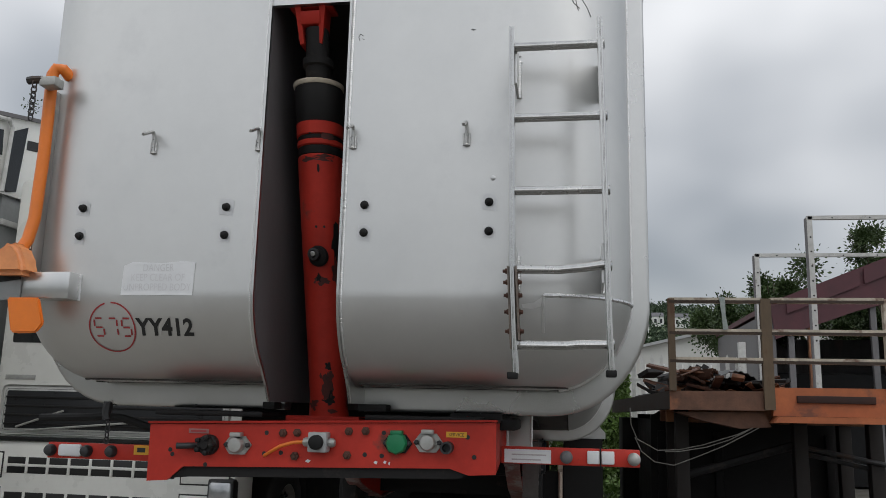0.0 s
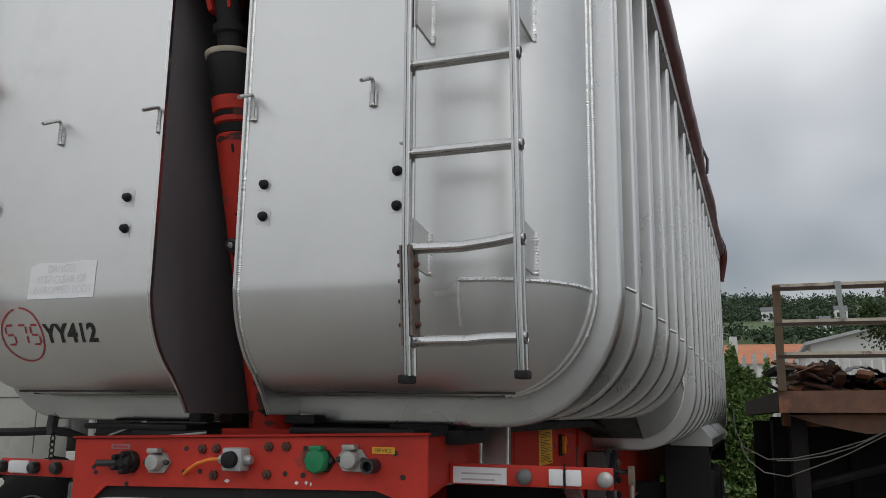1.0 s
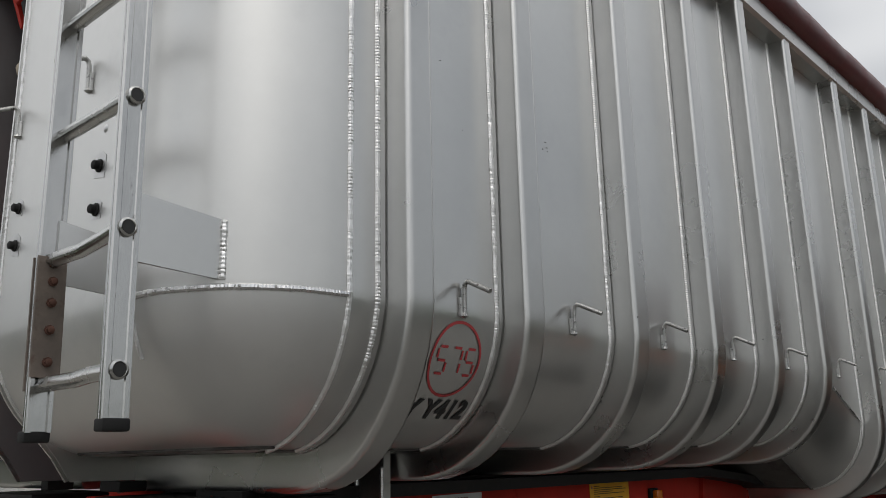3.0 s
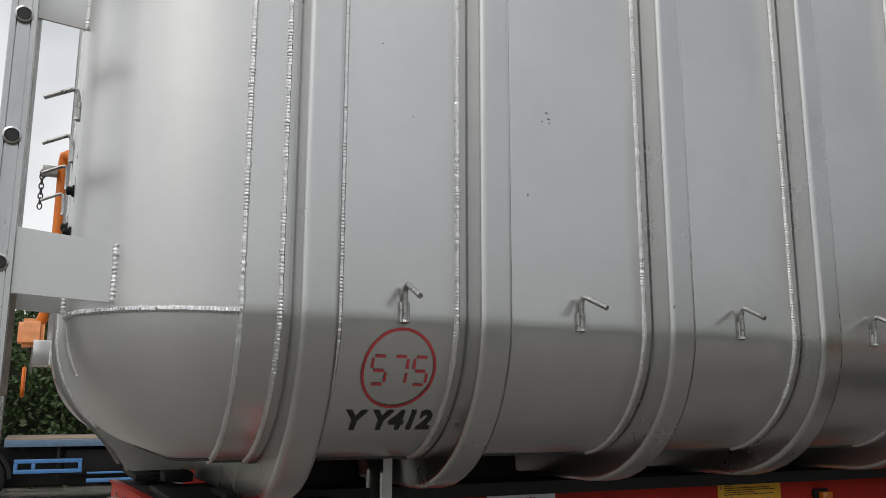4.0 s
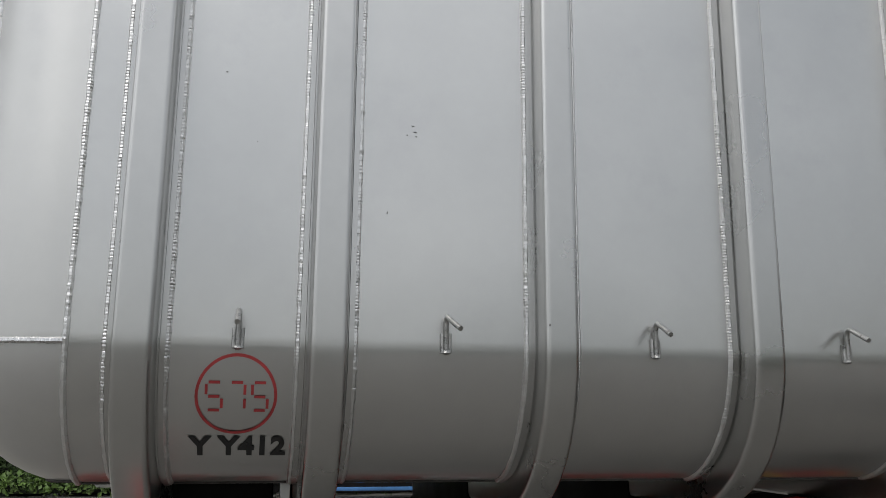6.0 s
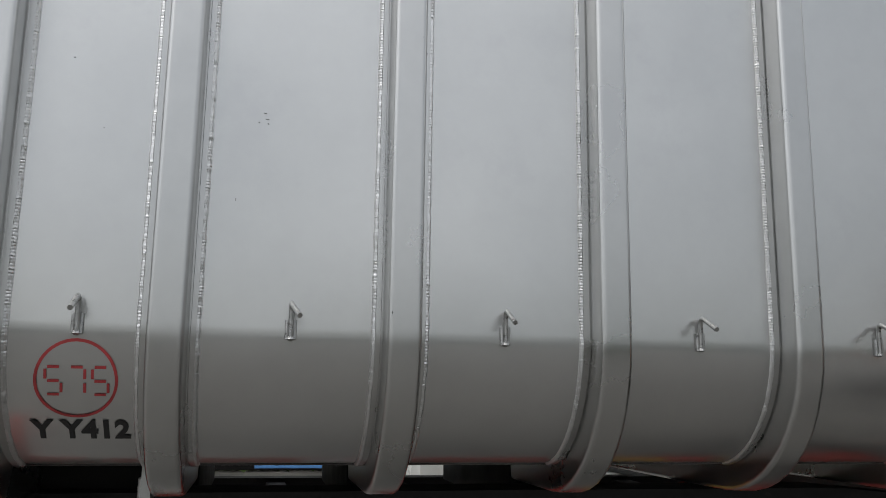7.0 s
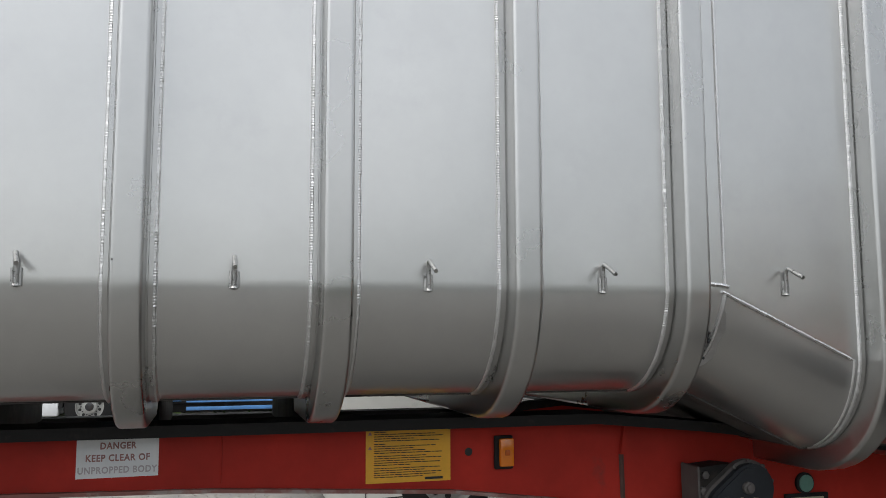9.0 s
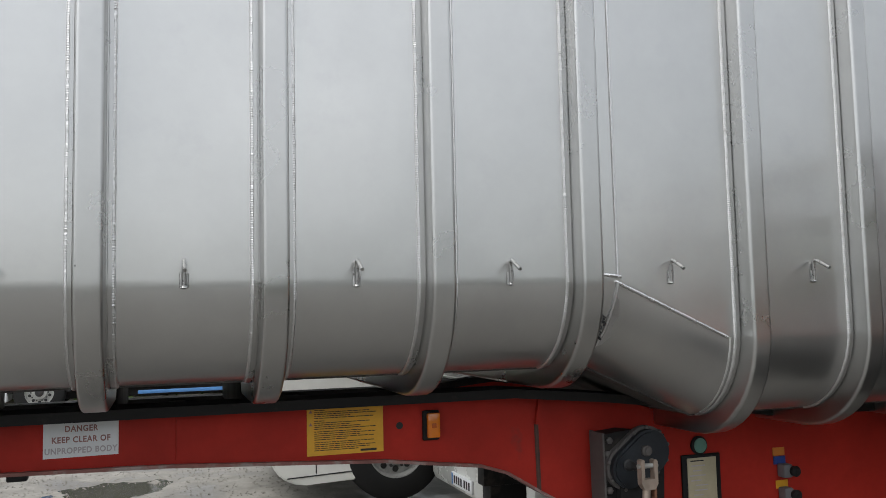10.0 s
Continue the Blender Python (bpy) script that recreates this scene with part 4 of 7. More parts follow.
for k, w in enumerate((0.13, 0.11)):
    bm = bmesh.new()
    box(bm, 0.74, 0.74 + w, BAR - 0.004, BAR - 0.003, 1.380 - 0.018 * k, 1.385 - 0.018 * k)
    part("lettering_bar", bm, INK_FADED, lab)
for x, m in ((0.945, GREY_PAINT), (1.193, GREY_CAST)):
    part("round_reflector", lathe(bmesh.new(), [(0.024, 0), (0.024, -0.014), (0.016, -0.024), (0.008, -0.027)], (x, BAR, 1.378), "y", 16), m, chassis)
for x0, x1 in ((1.022, 1.068), (1.074, 1.122)):
    bm = bmesh.new()
    box(bm, x0, x1, BAR - 0.010, BAR, 1.356, 1.404, 0.004)
    part("reflector_pad", bm, WHITE_STICKER, chassis)
bm = bmesh.new()
tube(bm, [(1.071, BAR - 0.006, 1.42), (1.071, BAR - 0.012, 1.38), (1.071, BAR - 0.006, 1.34)], 0.003, 6)
part("strap", bm, BLACK, chassis)
# hose and chain by the marker bar
part("hose", tube(bmesh.new(), [(-0.62, 0.5, 1.42), (-0.75, 0.46, 1.44), (-0.86, 0.44, 1.475), (-0.93, 0.42, 1.482), (-1.05, 0.42, 1.475), (-1.22, 0.42, 1.47)], 0.016, 8), BLACK, chassis)
bm = bmesh.new()
tube(bm, [(-0.92, 0.42, 1.54), (-0.925, 0.42, 1.50), (-0.92, 0.42, 1.47)], 0.020, 8)
part("hose_clip", bm, DARK_STEEL, chassis)
for k in range(4):
    bm = bmesh.new()
    z = 1.452 - 0.022 * k
    a = [(-0.915 + 0.008 * math.cos(t) * (1 if k % 2 else 0.3), 0.42 + 0.008 * math.cos(t) * (0.3 if k % 2 else 1), z + 0.014 * math.sin(t)) for t in (math.pi * 2 * q / 10 for q in range(11))]
    tube(bm, a, 0.003, 6)
    part("chain_link", bm, DARK_STEEL, chassis)

# ---- fittings of the chassis' side ----
SIDE = 0.5802


def on_web(u, v, w=0.0):
    return (SIDE + 0.002 + w, u, v)


def web_label(name, y0, y1, z0, z1, material, label, slope=0.0, parent=None):
    bm = bmesh.new()
    prism(bm, [(y0, z0), (y1, z0 + slope), (y1, z1 + slope), (y0, z1)], lambda u, v, w: (w, u, v), SIDE + 0.001, SIDE + 0.0025)
    return part(name, bm, material, parent or chassis, label, smooth=False)


lab = web_label("danger_sign", 1.195, 1.437, 1.363, 1.482, WHITE_STICKER, "white danger sign with fading red letters", 0.002)
for k, (words, m) in enumerate((("DANGER", INK_FADED_RED), ("KEEP CLEAR OF", INK_FADED_RED), ("UNPROPPED BODY", INK_FADED))):
    part("lettering", text_bm(words, 0.0285, lambda u, v: (SIDE + 0.004, 1.316 + u, 1.452 - 0.037 * k + v), (0.86, 1.0), 1.12, "CENTER", 0.0009), m, lab)
lab = web_label("caution_sign", 2.100, 2.396, 1.306, 1.503, YELLOW_STICKER, "yellow caution sign with rows of small print")
part("lettering", text_bm("CAUTION", 0.015, lambda u, v: (SIDE + 0.004, 2.25 + u, 1.488 + v), (0.95, 1)), INK, lab)
rnd = random.Random(12)
z = 1.474
for k in range(20):
    bm = bmesh.new()
    w = rnd.choice((0.235, 0.24, 0.22, 0.14, 0.18)) if k not in (0, 5) else 0.05
    y0 = 2.128
    while y0 < 2.128 + w - 0.012:
        ww = min(rnd.uniform(0.006, 0.028), 2.128 + w - y0)
        box(bm, SIDE + 0.003, SIDE + 0.004, y0, y0 + ww, z, z + 0.0028)
        y0 += ww + 0.003
    part("print_line", bm, INK, lab)
    z -= 0.0074 if k not in (4, 9, 14) else 0.0105
bm = bmesh.new()
box(bm, SIDE + 0.003, SIDE + 0.004, 2.305, 2.368, 1.313, 1.321)
part("print_bar", bm, INK, lab)
for zz in (1.466, 1.418):
    bm = bmesh.new()
    prism(bm, [(2.107, zz), (2.121, zz), (2.114, zz + 0.012)], lambda u, v, w: (w, u, v), SIDE + 0.003, SIDE + 0.004)
    part("warning_triangle", bm, INK_FADED_RED, lab)
part("web_hole", lathe(bmesh.new(), [(0.014, 0.001), (0.014, 0.0018)], (SIDE, 2.462, 1.399), "x", 16), INK, chassis)
bm = bmesh.new()
box(bm, SIDE, SIDE + 0.018, 2.553, 2.622, 1.336, 1.452, 0.006)
lamp = part("marker_lamp", bm, BLACK, chassis, "amber side marker lamp in a black holder")
bm = bmesh.new()
box(bm, SIDE + 0.016, SIDE + 0.040, 2.567, 2.618, 1.347, 1.444, 0.006)
part("lens", bm, AMBER, lamp)
part("lens_dimple", box(bmesh.new(), SIDE + 0.039, SIDE + 0.0425, 2.583, 2.601, 1.386, 1.404, 0.001), mat("amber_dark", (0.5, 0.10, 0.01), 0.3, 0, var=0.1), lamp)
part("weld_seam", tube(bmesh.new(), [(SIDE + 0.001, 1.63, 1.33), (SIDE + 0.001, 1.63, 1.50)], 0.0025, 6), RED_DARK, chassis)
bm = bmesh.new()
prism(bm, [(3.035, 1.37), (3.055, 1.37), (3.075, 1.49), (3.055, 1.49)], lambda u, v, w: (w, u, v), SIDE, SIDE + 0.02)
part("stiffener", bm, RED_DARK, chassis)
part("weld_seam", tube(bmesh.new(), [(SIDE + 0.001, 3.045, 1.37), (SIDE + 0.002, 3.05, 1.10)], 0.010, 6), mat("rust_streak", (0.10, 0.05, 0.04), 0.8, 0, var=0.4, scale=12), chassis)

# underside members and guide pads
# bearers coloured near-black for the shadow they lie in
for y in RIBS[1:4]:
    bm = bmesh.new()
    box(bm, -0.50, 0.50, y - 0.045, y + 0.045, 1.45, 1.612, 0.004)
    part("cross_bearer", bm, GREASE_SHADE, body)
for x in (-0.45, 0.45):
    bm = bmesh.new()
    box(bm, x - 0.05, x + 0.05, 3.6, 9.3, 1.335, 1.39, 0.004)
    part("sub_frame", bm, GREASE_SHADE, body)
for y in (0.62, 1.15, 1.65, 2.2, 2.7, 3.4, 4.4, 5.5, 6.6, 7.7, 8.8):
    bm = bmesh.new()
    box(bm, -0.57, 0.57, y - 0.04, y + 0.04, 1.10 if y > 3.2 else 1.36, 1.18 if y > 3.2 else 1.44, 0.004)
    part("cross_member", bm, GREASE_SHADE, chassis)
bm = bmesh.new()
prism(bm, [(0.69, 1.62), (0.80, 1.62), (0.80, 1.46), (0.80, 1.34), (0.69, 1.34)], along_y, 0.775, 0.80)
gp = part("guide_bracket", bm, ALU_RIB, body, "welded grey guide bracket")
for x in (0.695, 0.795):
    part("weld", bead([(x, 0.773, 1.35), (x, 0.773, 1.58)], 0.006, 71), WELD, gp)
bm = bmesh.new()
box(bm, 0.62, 0.76, 0.40, 0.66, 1.47, 1.515, 0.01)
part("rubber_pad", bm, BLACK, chassis)
# near-black block added to darken the gap and hide the ram's base
bm = bmesh.new()
box(bm, 0.53, 0.62, 0.42, 0.76, 1.53, 1.606, 0.01)
part("rubbing_block", bm, GREASE_SHADE, body)
for x in (-0.42, 0.42):
    bm = bmesh.new()
    box(bm, x - 0.22, x + 0.22, 0.28, 0.55, 1.497, 1.517, 0.005)
    part("rubbing_plate", bm, GREASE_SHADE, chassis)
for x in (-0.165, 0.165):
    bm = bmesh.new()
    box(bm, x + (0.0 if x > 0 else -0.05), x + (0.11 if x > 0 else 0.0), 0.31, 0.39, 1.528, 1.556, 0.004)
    part("stop_block", bm, BLACK, body)

# landing gear
def teardrop(grow):
    """Outline of the gearbox cover: two circles and what lies between them."""
    (ya, za, ra), (yb, zb, rb) = (3.472, 1.250, 0.090 + grow), (3.378, 1.190, 0.080 + grow)
    d = math.hypot(yb - ya, zb - za)
    axis, lean = math.atan2(zb - za, yb - ya), math.acos((ra - rb) / d)
    big = [axis + lean + (2 * math.pi - 2 * lean) * k / 20 for k in range(21)]
    small = [axis - lean + 2 * lean * k / 14 for k in range(15)]
    return [(ya + ra * math.cos(a), za + ra * math.sin(a)) for a in big] + [(yb + rb * math.cos(a), zb + rb * math.sin(a)) for a in small]


def on_leg(u, v, w):
    return (w, u, v)


PALE_STEEL = mat("pale_worn_steel", (0.42, 0.34, 0.28), 0.5, 0.5, var=0.25, scale=20)
GEAR_DARK = mat("dark_gearbox_paint", (0.022, 0.026, 0.032), 0.45, 0.1, var=0.4, scale=10)
GEAR_RIM = mat("dusty_gearbox_rim", (0.11, 0.10, 0.095), 0.7, 0.1, var=0.3, scale=14)
gear = part("landing_gearbox", prism(bmesh.new(), teardrop(0.012), on_leg, 0.70, 0.728), GEAR_RIM, chassis, "dark landing leg gearbox with crank")
part("gear_cover", prism(bmesh.new(), teardrop(0.0), on_leg, 0.728, 0.752), GEAR_DARK, gear)
part("cover_face", prism(bmesh.new(), teardrop(-0.012), on_leg, 0.752, 0.758), GEAR_DARK, gear)
for k in range(9):
    y, z = teardrop(0.008)[k * 4]
    part("cover_screw", lathe(bmesh.new(), [(0.008, 0.728), (0.008, 0.737), (0.004, 0.74)], (0, y, z), "x", 6), GEAR_RIM, gear)
bm = bmesh.new()
prism(bm, [(3.292, 0.95), (3.288, 1.325), (3.40, 1.335), (3.575, 1.31), (3.56, 0.95)], on_leg, 0.60, 0.70)
part("gear_mount", bm, GREASE_SHADE, gear)
part("mount_lip", prism(bmesh.new(), [(3.282, 0.95), (3.278, 1.33), (3.286, 1.332), (3.292, 0.95)], on_leg, 0.60, 0.712), GEAR_RIM, gear)
part("landing_leg", box(bmesh.new(), 0.61, 0.735, 3.34, 3.48, 0.05, 1.14, 0.008), GREASE_SHADE, gear)
part("landing_foot", box(bmesh.new(), 0.56, 0.79, 3.29, 3.53, -0.02, 0.05, 0.01), GREASE_SHADE, gear)
far_leg = part("landing_leg", box(bmesh.new(), -0.735, -0.61, 3.30, 3.52, 0.05, 1.20, 0.008), GREASE_SHADE, chassis, "greasy black landing leg of the far side")
part("gear_mount", box(bmesh.new(), -0.70, -0.60, 3.26, 3.66, 0.88, 1.33, 0.006), GREASE_SHADE, far_leg)
part("landing_foot", box(bmesh.new(), -0.79, -0.56, 3.28, 3.54, -0.02, 0.05, 0.01), GREASE_SHADE, far_leg)
part("cross_shaft", tube(bmesh.new(), [(-0.62, 3.47, 1.10), (0.62, 3.47, 1.10)], 0.02, 10), GREASE_SHADE, far_leg)
part("leg_brace", tube(bmesh.new(), [(-0.66, 3.42, 0.50), (-0.60, 4.0, 0.98)], 0.025, 8), GREASE_SHADE, far_leg)
part("shaft", lathe(bmesh.new(), [(0.024, 0.755), (0.024, 0.765), (0.017, 0.768), (0.019, 0.775), (0.014, 0.782), (0.019, 0.79), (0.013, 0.80), (0.013, 0.845)], (0, 3.365, 1.207), "x", 14), DARK_STEEL, gear)
part("shaft", lathe(bmesh.new(), [(0.022, 0.755), (0.022, 0.772), (0.015, 0.776), (0.015, 0.783), (0.006, 0.785)], (0, 3.448, 1.258), "x", 14), GEAR_RIM, gear)
part("crank_fork", prism(bmesh.new(), [(3.353, 1.24), (3.363, 1.245), (3.368, 1.24), (3.368, 1.16), (3.353, 1.15)], on_leg, 0.845, 0.878), PALE_STEEL, gear, "pale steel crank fork")
part("fork_arm", prism(bmesh.new(), [(3.410, 1.24), (3.420, 1.242), (3.426, 1.235), (3.426, 1.15), (3.411, 1.16)], on_leg, 0.845, 0.878), PALE_STEEL, gear)
part("fork_foot", prism(bmesh.new(), [(3.353, 1.15), (3.370, 1.168), (3.410, 1.168), (3.426, 1.15), (3.413, 1.128), (3.366, 1.128)], on_leg, 0.845, 0.878), PALE_STEEL, gear)
part("fork_pin", tube(bmesh.new(), [(0.862, 3.346, 1.218), (0.862, 3.433, 1.218)], 0.010, 10), GREY_CAST, gear)
part("crank", tube(bmesh.new(), [(0.862, 3.383, 1.14), (0.862, 3.346, 0.80)], 0.016, 10), PALE_STEEL, gear)
part("crank", box(bmesh.new(), 0.845, 0.875, 3.411, 3.421, 0.80, 1.13, 0.003), RUST, gear)
for z in (1.30, 1.245, 1.20, 1.15, 1.10, 1.05):
    part("bolt", lathe(bmesh.new(), [(0.015, 0), (0.015, 0.012), (0.008, 0.016)], (0.70, 3.306 + 0.006 * math.sin(z * 40), z), "x", 6), GEAR_RIM, gear)

# data plate, badge, valves
bm = bmesh.new()
box(bm, SIDE, SIDE + 0.014, 3.728, 3.925, 0.96, 1.192, 0.005)
frame_ob = part("data_plate_frame", bm, BLACK, chassis, "black frame with a cream data plate")
bm = bmesh.new()
box(bm, SIDE + 0.012, SIDE + 0.017, 3.752, 3.900, 0.975, 1.178, 0.002)
part("data_plate", bm, mat("cream_card", (0.50, 0.44, 0.30), 0.5, 0, var=0.15, scale=14), frame_ob)
rnd = random.Random(3)
for k in range(8):
    bm = bmesh.new()
    y0 = 3.76 + rnd.uniform(0, 0.03)
    box(bm, SIDE + 0.0175, SIDE + 0.0185, y0, y0 + rnd.uniform(0.04, 0.09), 1.163 - 0.021 * k, 1.168 - 0.021 * k)
    part("print_bar", bm, INK_FADED if k else INK, frame_ob)
part("badge_ring", lathe(bmesh.new(), [(0.040, 0), (0.040, 0.012), (0.034, 0.016)], (SIDE, 3.822, 1.230), "x", 24), BLACK, chassis)
part("badge", lathe(bmesh.new(), [(0.032, 0.014), (0.032, 0.019)], (SIDE, 3.822, 1.230), "x", 24), mat("pale_green_plastic", (0.12, 0.26, 0.21), 0.5, 0, var=0.15, scale=30), chassis, "round pale green badge")
for y, z, m in ((4.215, 1.172, mat("orange_label", (0.60, 0.20, 0.03), 0.5, 0, var=0.2)), (4.218, 1.133, mat("blue_label", (0.03, 0.07, 0.30), 0.5, 0, var=0.3)), (4.225, 1.025, YELLOW_STICKER)):
    bm = bmesh.new()
    box(bm, SIDE + 0.001, SIDE + 0.004, y, y + 0.065, z - 0.018, z + 0.018)
    part("valve_label", bm, m, chassis)
for z in (1.09, 0.985):
    v = part("valve_block", box(bmesh.new(), SIDE, SIDE + 0.05, 4.235, 4.285, z - 0.03, z + 0.03, 0.008), GREY_PAINT, chassis)
    part("valve_knob", lathe(bmesh.new(), [(0.022, 0.05), (0.024, 0.07), (0.014, 0.082)], (SIDE, 4.285, z), "x", 14), BLACK, v)

# wheels of the trailer
def wheel(parent, x, y, r=0.50, w=0.30, side=1, rim_mat=None, hub=True):
    prof = [(r * 0.56, -w / 2), (r * 0.90, -w / 2), (r * 0.97, -w * 0.42), (r, -w * 0.3), (r, w * 0.3), (r * 0.97, w * 0.42), (r * 0.90, w / 2), (r * 0.56, w / 2), (r * 0.54, w * 0.3), (r * 0.54, -w * 0.3), (r * 0.56, -w / 2)]
    wh = part("wheel", lathe(bmesh.new(), prof, (x, y, r - 0.015), "x", 40, False), BLACK, parent)
    o = side * w / 2
    part("rim", lathe(bmesh.new(), [(r * 0.57, o * 0.98), (r * 0.54, o * 0.98), (r * 0.50, o * 0.5), (r * 0.30, o * 0.55), (r * 0.28, o * 0.9), (r * 0.14, o * 1.0), (r * 0.05, o * 1.02)], (x, y, r - 0.015), "x", 32, False), rim_mat or GREY_CAST, wh)
    part("hub_cap", lathe(bmesh.new(), [(r * 0.17, o * 0.9), (r * 0.17, o * 1.06), (r * 0.12, o * 1.12), (r * 0.03, o * 1.13)], (x, y, r - 0.015), "x", 20), DARK_STEEL, wh)
    if hub:
        for k in range(10):
            a = 2 * math.pi * (k + 0.5) / 10
            part("rim_hole", lathe(bmesh.new(), [(r * 0.062, o * 0.545), (r * 0.062, o * 0.57)], (x, y + r * 0.40 * math.cos(a), r - 0.015 + r * 0.40 * math.sin(a)), "x", 12), INK, wh)
        for k in range(10):
            a = 2 * math.pi * k / 10
            part("wheel_nut", lathe(bmesh.new(), [(0.016, 0), (0.016, side * 0.03), (0.008, side * 0.035)], (x + o * 0.66, y + r * 0.335 * math.cos(a), r - 0.015 + r * 0.335 * math.sin(a)), "x", 6), DARK_STEEL, wh)
    return wh


for y in (6.3, 7.6, 8.9):
    for s in (1, -1):
        wheel(chassis, s * 1.03, y, 0.50, 0.32, s, hub=False)
    part("axle", tube(bmesh.new(), [(-0.9, y, 0.485), (0.9, y, 0.485)], 0.065, 12), GREASE_SHADE, chassis)
    for s in (1, -1):
        bm = bmesh.new()
        prism(bm, [(y - 0.45, 0.92), (y - 0.35, 0.92), (y + 0.06, 0.55), (y + 0.06, 0.42), (y - 0.06, 0.42)], lambda u, v, w: (w, u, v), s * 0.575 - 0.04, s * 0.575 + 0.04)
        part("suspension_arm", bm, GREASE_SHADE, chassis)
for s in (1,):
    bm = bmesh.new()
    prism(bm, [(5.55, 0.55), (5.60, 0.55), (5.62, 1.26), (5.57, 1.30)], lambda u, v, w: (w, u, v), 0.85, 1.22)
    part("mudflap", bm, BLACK, chassis)

# ---- patch and seams at the step of the body ----
part("weld", bead([on_side(3.09 + 0.46 * k / 12, 0.0, 0.002) for k in range(13)], 0.006, 41), ALU_BRIGHT, body)
part("weld", bead([(HALF + 0.002, 3.035, 1.955), (HALF + 0.003, 3.085, 1.950), (HALF + 0.003, 3.115, 1.945)], 0.006, 42), ALU_BRIGHT, body)
part("weld", bead([on_side(3.10 - 0.05 * k / 12, 0.28 * k / 12, 0.002) for k in range(13)], 0.006, 43), WELD, body)
part("weld", bead([(HALF + 0.001, 3.095, 3.4), (HALF + 0.001, 3.10, 1.95)], 0.0045, 44), WELD, body)
bm = bmesh.new()
edge = [(3.108, 0.05), (3.116, 0.10), (3.098, 0.15), (3.104, 0.19), (3.082, 0.235), (3.060, 0.245), (3.058, 0.20), (3.070, 0.15), (3.086, 0.10), (3.094, 0.05)]
bm.faces.new([bm.verts.new(on_side(y, s_, 0.0025)) for y, s_ in edge])
part("sealant_smear", bm, SMEAR, body)
rnd = random.Random(8)
for k in range(9):
    s = 0.11 + 0.014 * k
    bm = bmesh.new()
    p = on_side(3.055 + rnd.uniform(-0.012, 0.012), s, 0.003)
    tube(bm, [p, p + Vector((0.002, rnd.uniform(-0.012, 0.014), -0.012))], rnd.uniform(0.003, 0.006), 6)
    part("weld_spatter", bm, DARK_STEEL, body)
part("weld", bead([on_side(3.56, 0.36 * k / 14, 0.001) for k in range(15)], 0.004, 45), WELD, body)

# ---- cover handle on the front corner ----
lever = thing("cover_lever", "orange painted tubular lever clamped to the front corner", "lever")
part("tube", tube(bmesh.new(), [(-0.991, 0.03, 2.80), (-1.004, -0.002, 2.822), (-1.026, -0.012, 2.822), (-1.038, -0.015, 2.797), (-1.038, -0.015, 2.72), (-1.035, -0.015, 2.474), (-1.039, -0.02, 2.215), (-1.046, -0.035, 2.13), (-1.061, -0.055, 2.08)], 0.0225, 16), ORANGE, lever)
bm = bmesh.new()
prism(bm, [(-1.116, 1.985), (-1.120, 2.02), (-1.112, 2.06), (-1.088, 2.095), (-1.055, 2.112), (-1.025, 2.100), (-1.003, 2.070), (-0.986, 2.03), (-0.978, 1.985)], along_y, -0.13, -0.03)
bmesh.ops.bevel(bm, geom=list(bm.edges), offset=0.018, segments=3, affect="EDGES")
part("cup", bm, mat("pale_orange_paint", (0.85, 0.32, 0.12), 0.45, 0, var=0.25, scale=7), lever, "sun-bleached orange cup")
bm = bmesh.new()
prism(bm, [(-1.057, 1.905), (-0.929, 1.905), (-0.900, 1.811), (-0.925, 1.777), (-1.005, 1.775), (-1.028, 1.78)], along_y, -0.10, -0.085)
bmesh.ops.bevel(bm, geom=list(bm.edges), offset=0.006, segments=2, affect="EDGES")
part("blade", bm, ORANGE, lever)
bm = bmesh.new()
box(bm, -1.023, -0.836, -0.068, 0.0, 1.905, 2.004, 0.004)
part("holder", bm, ALU, lever, "folded aluminium holder")
bm = bmesh.new()
prism(bm, [(-1.024, 1.905), (-1.024, 2.003), (-1.22, 1.985), (-1.22, 1.885)], along_y, -0.075, -0.065)
part("holder_wing", bm, mat("dull_grey_wing", (0.26, 0.27, 0.27), 0.55, 0.4, var=0.2, scale=8), lever)
part("wing_strap", prism(bmesh.new(), [(-1.024, 1.975), (-1.024, 2.006), (-1.22, 1.988), (-1.22, 1.95)], along_y, -0.080, -0.0755), BLACK, lever)
part("weld", bead([(-0.834, -0.002, 1.905), (-0.834, -0.002, 2.005)], 0.006, 61), WELD, lever)
part("backing_strip", box(bmesh.new(), -1.040, -1.034, -0.02, 0.05, 2.02, 2.74, 0.002), ALU, lever)
bm = bmesh.new()
box(bm, -1.035, -0.968, -0.095, -0.035, 2.72, 2.757, 0.005)
part("clamp", bm, GREY_CAST, lever)
part("clamp_screw", tube(bmesh.new(), [(-1.03, -0.08, 2.748), (-1.06, -0.09, 2.745), (-1.083, -0.09, 2.742)], 0.016, 8), DARK_STEEL, lever)
for k in range(7):
    bm = bmesh.new()
    z = 2.725 - 0.022 * k
    a = [(-1.052 + 0.009 * math.cos(t) * (1 if k % 2 else 0.3), -0.095 + 0.009 * math.cos(t) * (0.3 if k % 2 else 1), z + 0.015 * math.sin(t)) for t in (math.pi * 2 * q / 10 for q in range(11))]
    tube(bm, a, 0.003, 6)
    part("chain_link", bm, DARK_STEEL, lever)

part("rubber_stop", box(bmesh.new(), 0.56, 0.60, 1.085, 1.15, 1.296, 1.322, 0.006), BLACK, chassis)

